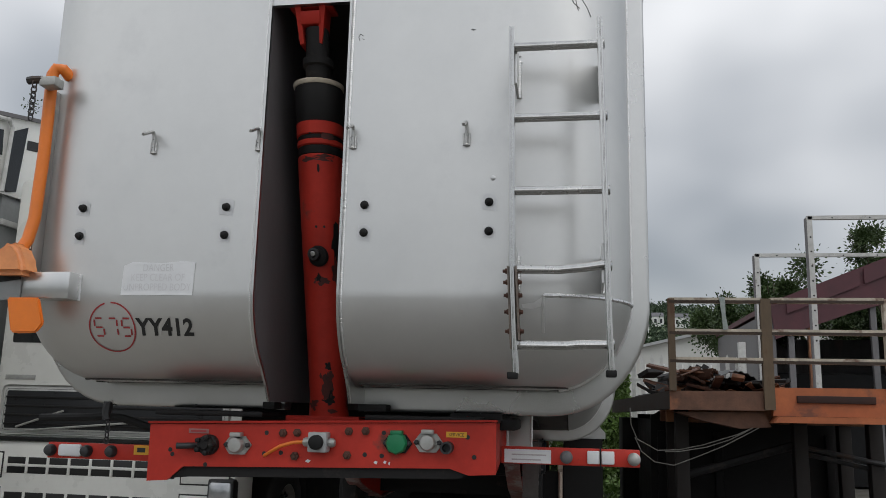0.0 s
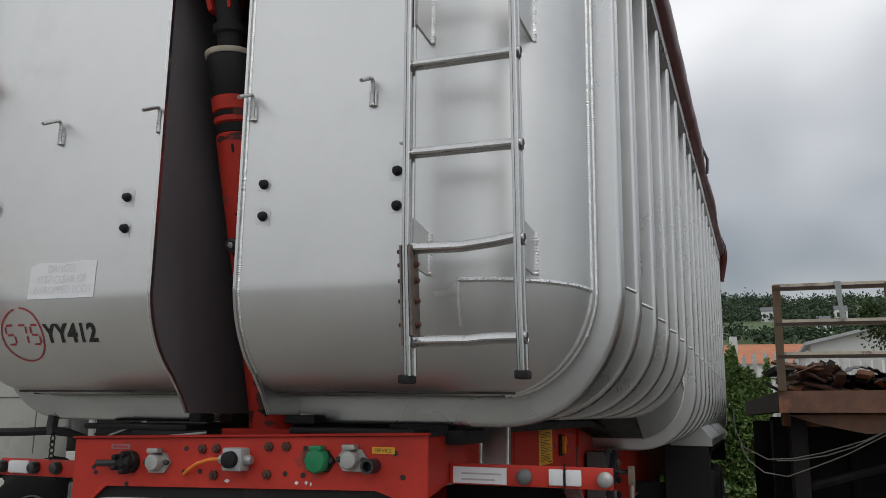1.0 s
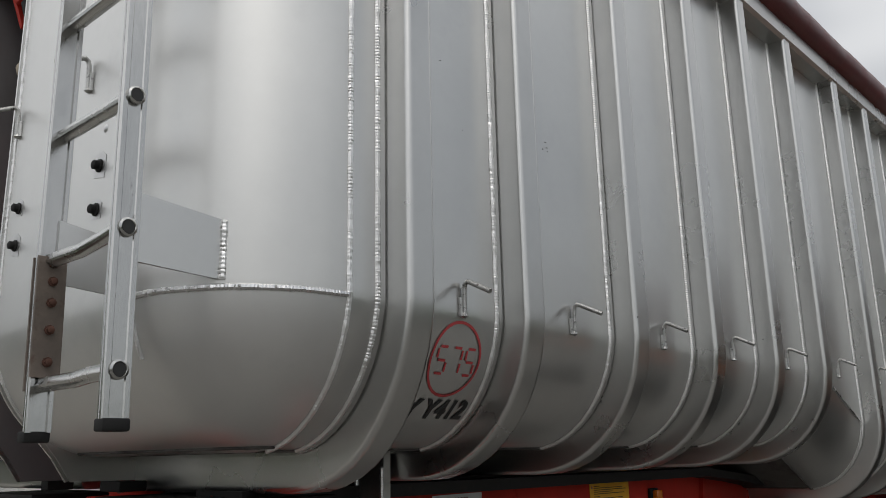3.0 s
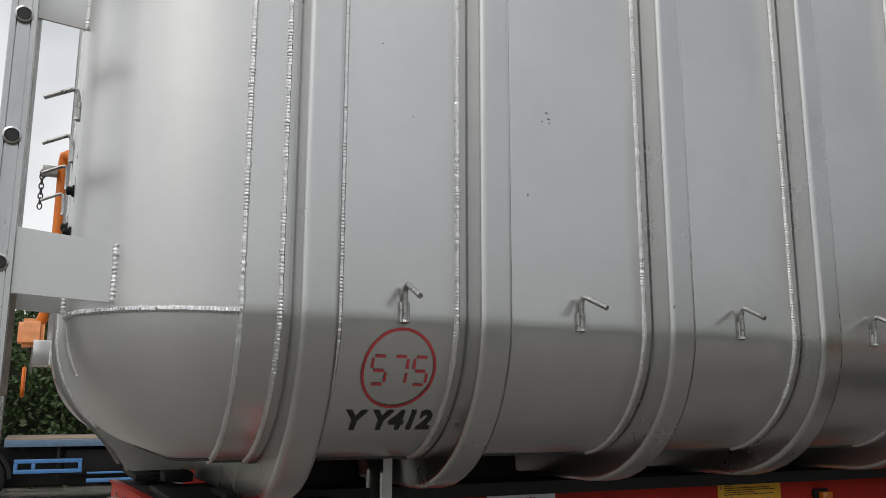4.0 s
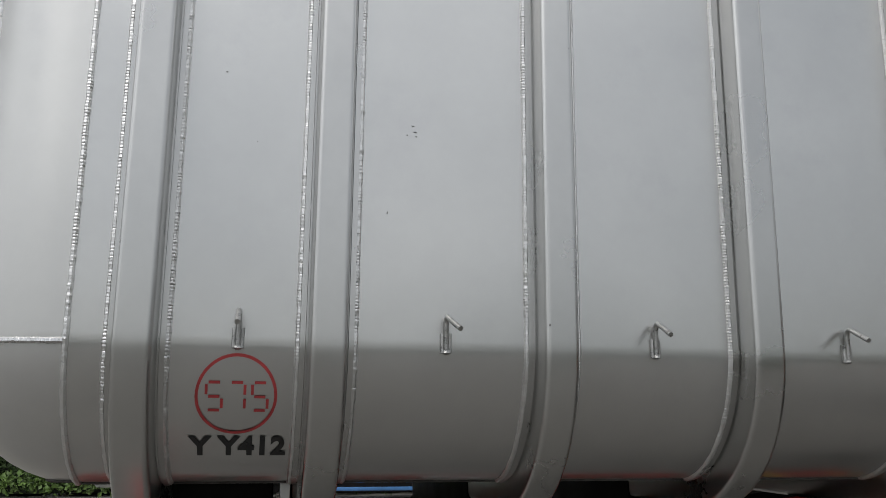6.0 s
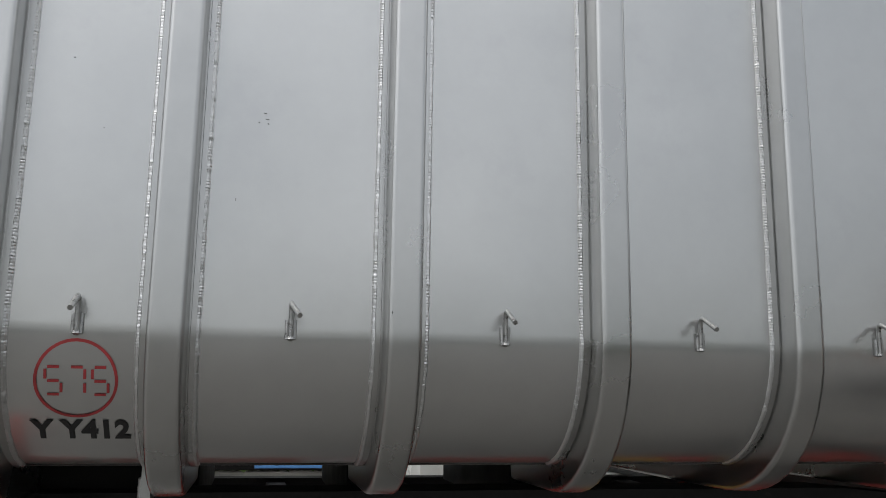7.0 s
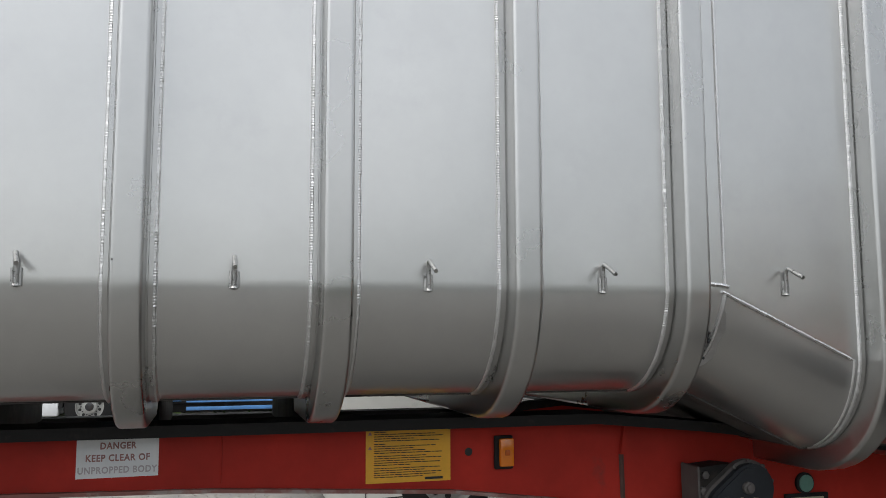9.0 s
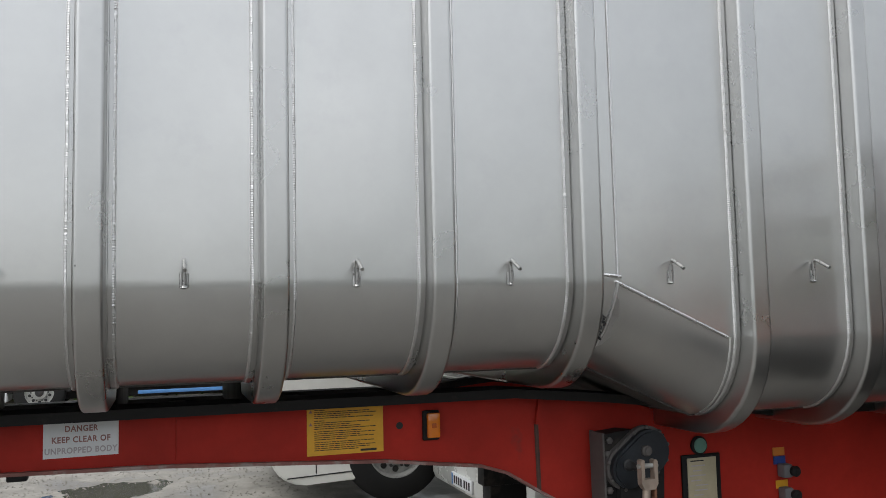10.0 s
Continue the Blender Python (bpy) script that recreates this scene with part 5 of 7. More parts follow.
# near-black plate, tanks and flap added to darken the view underneath; mudguards
part("bolster_plate", box(bmesh.new(), -0.565, 0.565, 3.90, 3.94, 0.90, 1.30), GREASE_SHADE, chassis)
for x in (-0.28, 0.28):
    part("air_tank", tube(bmesh.new(), [(x, 4.3, 0.72), (x, 4.36, 0.72), (x, 5.3, 0.72), (x, 5.36, 0.72)], 0.18, 20, True, [0.10, 0.18, 0.18, 0.10]), GREASE_SHADE, chassis)
part("rear_flap", box(bmesh.new(), -1.18, 1.18, 5.66, 5.68, 0.28, 0.98), BLACK, chassis)
for s in (1, -1):
    part("mudguard", prism(bmesh.new(), [(5.62, 0.85), (5.75, 1.12), (5.95, 1.27), (9.2, 1.27), (9.45, 1.0), (9.42, 1.0), (9.18, 1.24), (5.97, 1.24), (5.78, 1.10), (5.65, 0.85)], lambda u, v, w: (w, u, v), *((0.84, 1.22) if s > 0 else (-1.22, -0.84))), BLACK, chassis)

# ---- the yard: materials ----
LEAF = mat("hedge_leaves", (0.055, 0.095, 0.025), 0.6, 0, var=0.5, scale=1.5, bump=0)
LEAF_IVY = mat("ivy_leaves", (0.115, 0.195, 0.042), 0.5, 0, var=0.5, scale=3, bump=0)
LEAF_FAR = mat("far_woods", (0.035, 0.062, 0.028), 0.8, 0, var=0.4, scale=0.05, bump=0)
FIELD = mat("hill_pasture", (0.072, 0.108, 0.04), 0.9, 0, var=0.4, scale=0.02, bump=0, stain=(0.045, 0.07, 0.03), stain_scale=0.03, stain_at=0.48)
BARK = mat("bark", (0.10, 0.075, 0.055), 0.9, 0, var=0.3, scale=8, bump=0.5, bscale=40)
PALE_RAIL = mat("flaking_cream_paint", (0.52, 0.46, 0.37), 0.6, 0.1, var=0.3, scale=9, bump=0.3, bscale=50, stain=(0.16, 0.09, 0.06), stain_scale=6, stain_at=0.54)
ORANGE_RUST = mat("orange_primer_steel", (0.46, 0.14, 0.055), 0.7, 0.05, var=0.25, scale=4, bump=0.2, stain=(0.20, 0.08, 0.05), stain_scale=3, stain_at=0.58)
MAROON = mat("maroon_sheet_metal", (0.085, 0.024, 0.032), 0.55, 0, var=0.25, scale=2)
WHITE_STEEL = mat("flaking_white_steel", (0.55, 0.55, 0.53), 0.6, 0.1, var=0.2, scale=9, stain=(0.16, 0.13, 0.11), stain_scale=12, stain_at=0.6)
BLUE = mat("blue_truck_paint", (0.07, 0.22, 0.50), 0.5, 0, var=0.2, scale=3, coat=0.3)
PALE_CLAD = mat("pale_cladding", (0.55, 0.55, 0.52), 0.6, 0, var=0.1, scale=0.6)
TILE = mat("orange_roof_tiles", (0.42, 0.16, 0.08), 0.8, 0, var=0.25, scale=1)
GLASS_DARK = mat("dark_window_glass", (0.012, 0.014, 0.016), 0.08, 0, var=0.2, scale=2, bump=0)
CHROME_LAMP = mat("lamp_glass", (0.45, 0.46, 0.47), 0.15, 0.6, var=0.15, scale=20)
CREAM_WALL = mat("cream_render", (0.55, 0.45, 0.25), 0.8, 0, var=0.12, scale=1)
CABLE_WHITE = mat("dirty_white_cable", (0.17, 0.165, 0.15), 0.6, 0, var=0.2)


def leaf_mesh(name, spots, size, material, seed, parent=None, flat=0.0):
    """Many small leaves, each a bent pair of faces, about the given spots."""
    rng = np.random.RandomState(seed)
    p = np.array(spots, float)
    n = len(p)
    d = rng.normal(size=(n, 3))
    d[:, 2] *= 1 - flat
    d /= np.linalg.norm(d, axis=1)[:, None] + 1e-9
    e = np.cross(d, rng.normal(size=(n, 3)))
    e /= np.linalg.norm(e, axis=1)[:, None] + 1e-9
    nn = np.cross(d, e)
    s = size * rng.uniform(0.55, 1.35, size=(n, 1))
    v = np.stack([p - d * s * 0.5, p + e * s * 0.32 + nn * s * 0.08, p + d * s * 0.5, p - e * s * 0.32 + nn * s * 0.08], 1).reshape(-1, 3)
    k = np.arange(n) * 4
    faces = np.concatenate([np.stack([k, k + 1, k + 2], 1), np.stack([k, k + 2, k + 3], 1)])
    me = bpy.data.meshes.new(name)
    me.from_pydata(v.tolist(), [], faces.tolist())
    me.materials.append(material)
    ob = new(name, me)
    ob.parent = parent
    return ob


def tree(x, y, height, spread, seed, leaf=0.22, count=5000, low=0.35, label="broad-leaved tree with an uneven green crown"):
    """A tapered trunk, limbs, and a crown of clumps with gaps."""
    rnd = random.Random(seed)
    t = thing("tree", label, "tree")
    base = Vector((x, y, -0.1))
    top_ = base + Vector((rnd.uniform(-0.3, 0.3), rnd.uniform(-0.3, 0.3), height * 0.85))
    bm = bmesh.new()
    r0 = height * 0.022 + 0.04
    tube(bm, [base, base.lerp(top_, 0.4) + Vector((0.1, 0.1, 0)), top_], r0, 8, True, [r0, r0 * 0.7, r0 * 0.2])
    clumps = []
    for k in range(12):
        f = rnd.uniform(low, 0.95)
        a = rnd.uniform(0, 2 * math.pi)
        reach = spread * (1.15 - 0.55 * abs(f - 0.6) / 0.4) * rnd.uniform(0.55, 1.1)
        s = base.lerp(top_, f * 0.8)
        tip = Vector((x + math.cos(a) * reach, y + math.sin(a) * reach, base.z + height * min(f + rnd.uniform(0.0, 0.15), 0.98)))
        tube(bm, [s, s.lerp(tip, 0.55) + Vector((0, 0, 0.15)), tip], 0.05, 5, True, [r0 * 0.35, r0 * 0.2, 0.015])
        for q in range(4):
            clumps.append((s.lerp(tip, rnd.uniform(0.5, 1.1)) + Vector((rnd.uniform(-1, 1), rnd.uniform(-1, 1), rnd.uniform(-0.6, 0.8))) * spread * 0.25, spread * rnd.uniform(0.13, 0.30)))
    part("trunk", bm, BARK, t)
    rng = np.random.RandomState(seed)
    spots = []
    for c, r in clumps:
        m = int(count / len(clumps))
        q = rng.normal(size=(m, 3)) * r * 0.46
        spots.append(q + np.array(c))
    leaf_mesh("crown", np.concatenate(spots), leaf, LEAF, seed, t)
    return t


def hedge(name, label, ax, ay, bx, by, depth, height, count, leaf, seed, material=None, lumps=2.5, kind="stuff", base=0.0, dark=True):
    """A thick bank of leaves between two points on the ground, with a solid near-black green core."""
    rng = np.random.RandomState(seed)
    L = math.hypot(bx - ax, by - ay)
    ux, uy = (bx - ax) / L, (by - ay) / L
    s = rng.uniform(0, L, count)
    prof = np.array([height * (0.72 + 0.42 * noise.noise((v / lumps, seed * 3.1, 0.0)) + 0.16 * noise.noise((v / lumps * 4, seed * 1.7, 5.0))) for v in s])
    f = rng.uniform(0, 1, count) ** 0.75
    w = depth * (1.0 - 0.55 * f) * np.array([0.8 + 0.5 * noise.noise((v / 1.3, z * 3.0, seed * 1.0)) for v, z in zip(s, f)])
    side = rng.choice([-1, 1], count) * np.abs(1 - np.abs(rng.normal(0, 0.22, count)))
    x = ax + ux * s - uy * w * side * 0.5
    y = ay + uy * s + ux * w * side * 0.5
    ob = leaf_mesh(name, np.stack([x, y, base + f * prof + rng.normal(0, leaf * 0.5, count)], 1), leaf, material or LEAF, seed)
    tagged(ob, label, "hedge", "", kind)
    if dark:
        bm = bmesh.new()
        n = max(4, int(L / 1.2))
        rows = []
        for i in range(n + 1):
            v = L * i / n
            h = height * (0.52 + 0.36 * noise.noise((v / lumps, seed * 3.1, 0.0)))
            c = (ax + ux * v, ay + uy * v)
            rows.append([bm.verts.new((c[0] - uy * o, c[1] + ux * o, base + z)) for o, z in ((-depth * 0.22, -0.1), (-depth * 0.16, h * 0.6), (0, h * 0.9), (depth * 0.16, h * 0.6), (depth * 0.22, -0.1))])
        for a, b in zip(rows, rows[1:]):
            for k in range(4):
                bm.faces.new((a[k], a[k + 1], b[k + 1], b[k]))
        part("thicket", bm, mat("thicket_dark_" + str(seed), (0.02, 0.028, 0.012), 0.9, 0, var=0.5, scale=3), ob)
    return ob


# ---- hedges and trees round the yard ----
hedge("hedge", "overgrown dark green hedge along the yard's edge", -21.2, -14, -21.2, 9, 2.8, 4.4, 42000, 0.17, 3)
hedge("hedge", "overgrown dark green hedge along the yard's edge", -21.4, -30, -21.4, -14, 2.6, 4.2, 7000, 0.26, 4)
hedge("hedge", "overgrown dark green hedge along the yard's edge", -21.4, 9, -21.4, 18, 2.6, 4.2, 5000, 0.26, 6)
hedge("verge", "low weedy verge in front of the hedge", -19.8, -30, -19.8, 16, 1.3, 0.75, 9000, 0.14, 5, LEAF_IVY, dark=False)
# unseen hedge, added so the side panels reflect a dark low band
hedge("hedge", "tall unseen hedge closing the yard behind, added to darken the body's reflections", 16.0, -24, 16.0, 40, 3.0, 3.6, 9000, 0.32, 7)
hedge("hedge", "tall hedge closing the yard ahead of the trucks", -22, -26, 18, -26, 3.0, 4.0, 9000, 0.34, 9)
tree(-25.2, -6.2, 6.4, 2.4, 21, 0.22, 5200)
tree(-25.8, -1.5, 6.2, 2.2, 22, 0.22, 4200)
tree(-25.0, -11.5, 7.0, 2.4, 23, 0.24, 4000)
tree(-25.0, 30.0, 15.6, 2.2, 24, 0.11, 1500, label="thinly leaved tall tree behind the trucks")
tree(7.2, 25.0, 6.3, 1.9, 25, 0.10, 40000, 0.5)
tree(10.9, 25.5, 7.2, 1.8, 26, 0.10, 34000, 0.5)
tree(13.5, 27.0, 7.6, 2.2, 27, 0.22, 4500, 0.5)

# ---- hills ----
def hill(x, y):
    f = min(max((y - 95) / 330, 0), 1.25)
    return -0.3 + 50 * f ** 1.25 + 5.0 * noise.noise((x * 0.008, y * 0.008, 1.0)) * f + 2.0 * noise.noise((x * 0.03, y * 0.03, 4.0)) * f


bm = bmesh.new()
nx, ny = 60, 40
vs = [[bm.verts.new((-340 + 760 * i / nx, 95 + 420 * j / ny, hill(-340 + 760 * i / nx, 95 + 420 * j / ny))) for j in range(ny + 1)] for i in range(nx + 1)]
for i in range(nx):
    for j in range(ny):
        bm.faces.new((vs[i][j], vs[i + 1][j], vs[i + 1][j + 1], vs[i][j + 1]))
tagged(part("hillside", bm, FIELD, None), "green hillside with fields and hedgerows", "hill", "", "structure")
rng = np.random.RandomState(17)
spots = []
for k in range(6500):
    x, y = rng.uniform(-90, 190), rng.uniform(120, 505)
    wood = noise.noise((x * 0.012, y * 0.016, 9.0)) + 0.9 * max(0, (y - 330) / 110) - 0.12
    line = abs((x * 0.8 + y * 0.35) % 70 - 35) > 33 or abs((y + 0.1 * x) % 58) < 3.0
    if wood < (0.10 if y < 330 else 0.05) and not line:
        continue
    z, r = hill(x, y), rng.uniform(1.6, 3.6)
    q = rng.normal(size=(26, 3)) * r * 0.5
    q[:, 2] = np.abs(q[:, 2]) * 1.1 + r * 0.4
    spots.append(q + np.array([x, y, z]))
ob = leaf_mesh("far_woods", np.concatenate(spots), 1.35, LEAF_FAR, 18)
tagged(ob, "far woods and hedgerow trees on the hillside", "woods", "", "stuff")


def house(x, y, w, d, h, roof, wall_m, roof_m, label, z0=None, group=""):
    z = hill(x, y) if z0 is None else z0
    t = thing("house", label, "house", group)
    bm = bmesh.new()
    box(bm, x - w / 2, x + w / 2, y, y + d, z - 2, z + h)
    part("wall", bm, wall_m, t)
    bm = bmesh.new()
    o = 0.04 * w
    prism(bm, [(y - o, z + h), (y + d + o, z + h), (y + d / 2, z + h + roof)], lambda u, v, w_: (w_, u, v), x - w / 2 - o, x + w / 2 + o)
    part("roof", bm, roof_m, t)
    for k in range(max(2, int(w / 3))):
        wx = x - w / 2 + w * (k + 0.5) / max(2, int(w / 3))
        bm = bmesh.new()
        box(bm, wx - 0.5, wx + 0.5, y - 0.06, y + 0.05, z + h * 0.35, z + h * 0.75)
        part("window", bm, GLASS_DARK, t)
    return t


SLATE = mat("slate_roof", (0.12, 0.12, 0.13), 0.7, 0, var=0.2, scale=1)
RENDER = mat("white_render", (0.70, 0.70, 0.68), 0.8, 0, var=0.06, scale=1)
for x, y, w in ((43, 350, 6.5), (34, 352, 4.5), (7.6, 352, 5), (-14, 400, 6), (-22, 430, 5), (70, 360, 6), (88, 330, 6), (24, 300, 4)):
    house(x, y, w, 7, 4.2, 2.0, RENDER, SLATE, "white rendered house far off on the hillside", group="hillside houses")
house(2.2, 62, 7.5, 8, 4.8, 1.7, RENDER, TILE, "low house with an orange tiled roof beyond the fence", z0=0.3)
house(-5.5, 75, 9, 8, 4.6, 1.9, RENDER, TILE, "pale house with an orange tiled roof beyond the fence", z0=0.3)
house(-38.0, -7.0, 9, 8, 3.6, 2.6, CREAM_WALL, SLATE, "cream rendered house behind the hedge", z0=0.2)

# pale industrial building
shed = thing("warehouse", "pale clad warehouse with a low gable", "building")
bm = bmesh.new()
prism(bm, [(4.4, -0.2), (4.4, 5.15), (12.0, 6.95), (19.6, 5.15), (19.6, -0.2)], along_y, 45.0, 70.0)
part("wall", bm, PALE_CLAD, shed, smooth=False)
for a, b in (((4.1, 5.08), (12.0, 6.97)), ((12.0, 6.97), (19.9, 5.08))):
    bm = bmesh.new()
    prism(bm, [a, b, (b[0], b[1] + 0.16), (a[0], a[1] + 0.16)], along_y, 44.6, 70.3)
    part("roof", bm, mat("grey_roof_sheet", (0.35, 0.36, 0.36), 0.6, 0, var=0.1), shed)
for k in range(30):
    bm = bmesh.new()
    x = 4.6 + k * 0.5
    box(bm, x, x + 0.12, 44.93, 45.0, -0.2, 4.3)
    part("cladding_rib", bm, RENDER, shed)
bm = bmesh.new()
box(bm, 9.6, 10.1, 44.9, 45.0, 5.2, 5.8)
part("vent", bm, GLASS_DARK, shed)

# ---- palisade fence with ivy ----
fence = thing("palisade_fence", "pale steel palisade fence overgrown with ivy", "fence")
for k in range(40):
    x = -2.4 + 0.155 * k
    bm = bmesh.new()
    h = 2.55 + 0.03 * math.sin(k * 1.7)
    prism(bm, [(x - 0.032, 0.0), (x - 0.032, h - 0.08), (x, h), (x + 0.032, h - 0.08), (x + 0.032, 0.0)], along_y, 12.0, 12.012)
    part("pale", bm, WHITE_STEEL, fence)
for z in (0.5, 2.1):
    part("rail", box(bmesh.new(), -2.5, 3.7, 12.014, 12.06, z, z + 0.05), WHITE_STEEL, fence)
for x in (1.33, 3.72):
    part("post", box(bmesh.new(), x - 0.06, x + 0.06, 11.9, 11.99, 0, 2.78, 0.01), WHITE_STEEL, fence)
hedge("ivy", "bright green ivy climbing the palisade fence", 0.80, 11.75, 1.85, 11.75, 0.7, 3.25, 12000, 0.075, 31, LEAF_IVY, 0.8)
hedge("ivy", "bright green ivy climbing the palisade fence", -2.0, 11.75, 0.8, 11.75, 0.6, 1.7, 3000, 0.11, 32, LEAF_IVY, 0.9)
hedge("brambles", "brambles on the ground by the fence", 0.9, 10.9, 3.2, 11.2, 1.2, 0.8, 2200, 0.10, 33, LEAF_IVY, 0.7)

# ---- rusty flatbed with side rails ----
WEATHERED = mat("weathered_beam", (0.17, 0.085, 0.055), 0.8, 0.0, var=0.45, scale=6, bump=0.4, bscale=50, stain=(0.30, 0.12, 0.06), stain_scale=3, stain_at=0.56)
RAIL_DARK = mat("rust_and_shade_lip", (0.055, 0.038, 0.028), 0.85, 0.0, var=0.4, scale=9)
POST_RUST = mat("rusted_cream_post", (0.15, 0.105, 0.065), 0.75, 0.1, var=0.35, scale=5, bump=0.3, bscale=50, stain=(0.10, 0.05, 0.03), stain_scale=5, stain_at=0.52, stretch=(1, 1, 0.3))
flat = thing("flatbed_trailer", "rusty flatbed trailer with a cream railing", "trailer")
FY = 4.9
bm = bmesh.new()
prism(bm, [(1.79, 1.755), (2.60, 1.765), (2.60, 1.60), (1.79, 1.59)], along_y, FY, FY + 0.09)
part("edge_beam", bm, WEATHERED, flat)
# its end runs back on the skew, narrowing as it goes
bm = bmesh.new()
for plan in ([(1.79, FY), (1.87, FY + 0.09), (1.57, 9.8), (1.48, 9.8)],):
    lo = [bm.verts.new((x, y, 1.60 - 0.008 * (y - FY))) for x, y in plan]
    hi = [bm.verts.new((x, y, 1.755 - 0.006 * (y - FY))) for x, y in plan]
    bm.faces.new(lo[::-1]), bm.faces.new(hi)
    for i in range(4):
        j = (i + 1) % 4
        bm.faces.new((lo[i], lo[j], hi[j], hi[i]))
part("end_beam", bm, mat("dark_end_beam", (0.06, 0.045, 0.038), 0.8, 0.1, var=0.4, scale=5), flat)
bm = bmesh.new()
prism(bm, [(1.86, 1.575), (2.60, 1.585), (2.66, 1.46), (2.40, 1.44), (2.05, 1.51)], along_y, FY + 0.10, FY + 0.5)
part("bracket_plate", bm, WEATHERED, flat)
bm = bmesh.new()
prism(bm, [(2.66, 1.555), (2.68, 1.80), (3.75, 1.808), (3.75, 1.563)], along_y, FY + 0.02, FY + 0.10)
part("side_beam", bm, ORANGE_RUST, flat)
bm = bmesh.new()
prism(bm, [(2.64, 1.50), (2.68, 1.553), (3.75, 1.561), (3.75, 1.508)], along_y, FY - 0.10, FY + 0.10)
part("lower_flange", bm, ORANGE_RUST, flat)
bm = bmesh.new()
box(bm, 2.86, 3.50, FY - 0.004, FY + 0.03, 1.672, 1.735, 0.008)
part("slot", bm, mat("dark_recess", (0.05, 0.025, 0.02), 0.9, 0, var=0.4), flat)
part("deck", prism(bmesh.new(), [(1.87, FY + 0.10), (3.75, FY + 0.10), (3.75, 9.7), (1.59, 9.7)], along_z, 1.70, 1.748), RUST, flat)
for y in (FY + 0.7, FY + 1.3):
    part("beam", box(bmesh.new(), 1.83, 3.75, y, y + 0.12, 1.48, 1.70, 0.01), RUST, flat)
for x0, x1, z0 in ((1.79, 1.85, 1.757), (2.585, 2.675, 1.605), (3.60, 3.68, 1.80), (3.70, 3.74, 1.80)):
    bm = bmesh.new()
    prism(bm, [(x0, FY - 0.03), (x1, FY - 0.03), (x1, FY + 0.03), (x1 - 0.012, FY + 0.03), (x1 - 0.012, FY - 0.018), (x0 + 0.012, FY - 0.018), (x0 + 0.012, FY + 0.03), (x0, FY + 0.03)], along_z, z0, 2.575)
    part("post", bm, POST_RUST if x0 < 2.6 else PALE_RAIL, flat)
for z in (2.565, 2.285, 2.035):
    for a, b in ((1.80, 2.59), (2.67, 3.61)):
        bm = bmesh.new()
        prism(bm, [(FY - 0.028, z - 0.03), (FY + 0.03, z - 0.03), (FY + 0.03, z - 0.024), (FY - 0.020, z - 0.024), (FY - 0.020, z + 0.004), (FY + 0.03, z + 0.004), (FY + 0.03, z + 0.018), (FY - 0.028, z + 0.018)], lambda u, v, w: (w, u, v), a, b)
        rl = part("rail", bm, PALE_RAIL, flat)
        # dark strip for the rail's rusty edge and the shading of its underside
        part("rail_lip", box(bmesh.new(), a, b, FY - 0.032, FY - 0.0285, z - 0.031, z - 0.006), RAIL_DARK, rl)
for x, y, w in ((1.94, 5.4, 0.06), (1.95, 6.3, 0.06), (2.98, 5.4, 0.06), (3.62, 5.4, 0.06), (3.62, 6.3, 0.06)):
    part("leg", box(bmesh.new(), x - w, x + w, y - w, y + w, -0.05, 1.70, 0.01), mat("dark_leg_" + str(x), (0.022, 0.018, 0.016), 0.8, 0.1, var=0.4, scale=6), flat)
part("brace", tube(bmesh.new(), [(1.98, 5.45, 1.0), (2.95, 5.45, 1.30)], 0.04, 8), GREASE_SHADE, flat)
rag = thing("rag", "pale rag tied over the top rail", "rag")
bm = bmesh.new()
prism(bm, [(2.235, 2.59), (2.285, 2.585), (2.285, 2.42), (2.305, 2.30), (2.26, 2.29), (2.255, 2.40)], along_y, FY - 0.05, FY - 0.035)
part("cloth", bm, mat("pale_cloth", (0.34, 0.38, 0.36), 0.9, 0, var=0.3, scale=20), rag)
for line in ([(1.451, 1.60), (1.458, 1.45), (1.51, 1.325), (1.685, 1.233), (1.868, 1.245), (2.078, 1.293), (2.386, 1.395), (2.5, 1.45)],
             [(1.49, 1.34), (1.544, 1.221), (1.655, 1.134), (1.822, 1.109), (2.02, 1.188), (2.244, 1.284), (2.454, 1.397), (2.55, 1.45)],
             [(1.75, 1.225), (1.882, 1.231), (2.106, 1.274), (2.301, 1.342), (2.427, 1.407), (2.5, 1.45)]):
    cable = thing("hanging_cable", "loose pale cable hanging under the flatbed", "cable", "hanging cables")
    part("cord", tube(bmesh.new(), [(x, 5.0, z) for x, z in line], 0.0045, 6), CABLE_WHITE, cable)

# skip added near-black to fill the shade under the flatbed; tyres
DIM = mat("near_black_filler", (0.009, 0.008, 0.008), 0.8, 0.2, var=0.5, scale=4, stain=(0.02, 0.013, 0.01))
skip_bin = thing("scrap_skip", "added near-black skip filling the shade under the flatbed", "skip")
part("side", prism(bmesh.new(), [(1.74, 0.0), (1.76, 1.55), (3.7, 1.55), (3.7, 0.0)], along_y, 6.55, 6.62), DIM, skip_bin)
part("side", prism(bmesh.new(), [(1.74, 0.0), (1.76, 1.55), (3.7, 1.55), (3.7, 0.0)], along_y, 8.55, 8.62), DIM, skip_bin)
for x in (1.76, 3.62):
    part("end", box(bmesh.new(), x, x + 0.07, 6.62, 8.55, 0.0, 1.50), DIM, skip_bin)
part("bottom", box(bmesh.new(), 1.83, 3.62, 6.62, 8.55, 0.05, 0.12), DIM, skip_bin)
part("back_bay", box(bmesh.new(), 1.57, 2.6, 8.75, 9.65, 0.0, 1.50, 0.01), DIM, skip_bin)
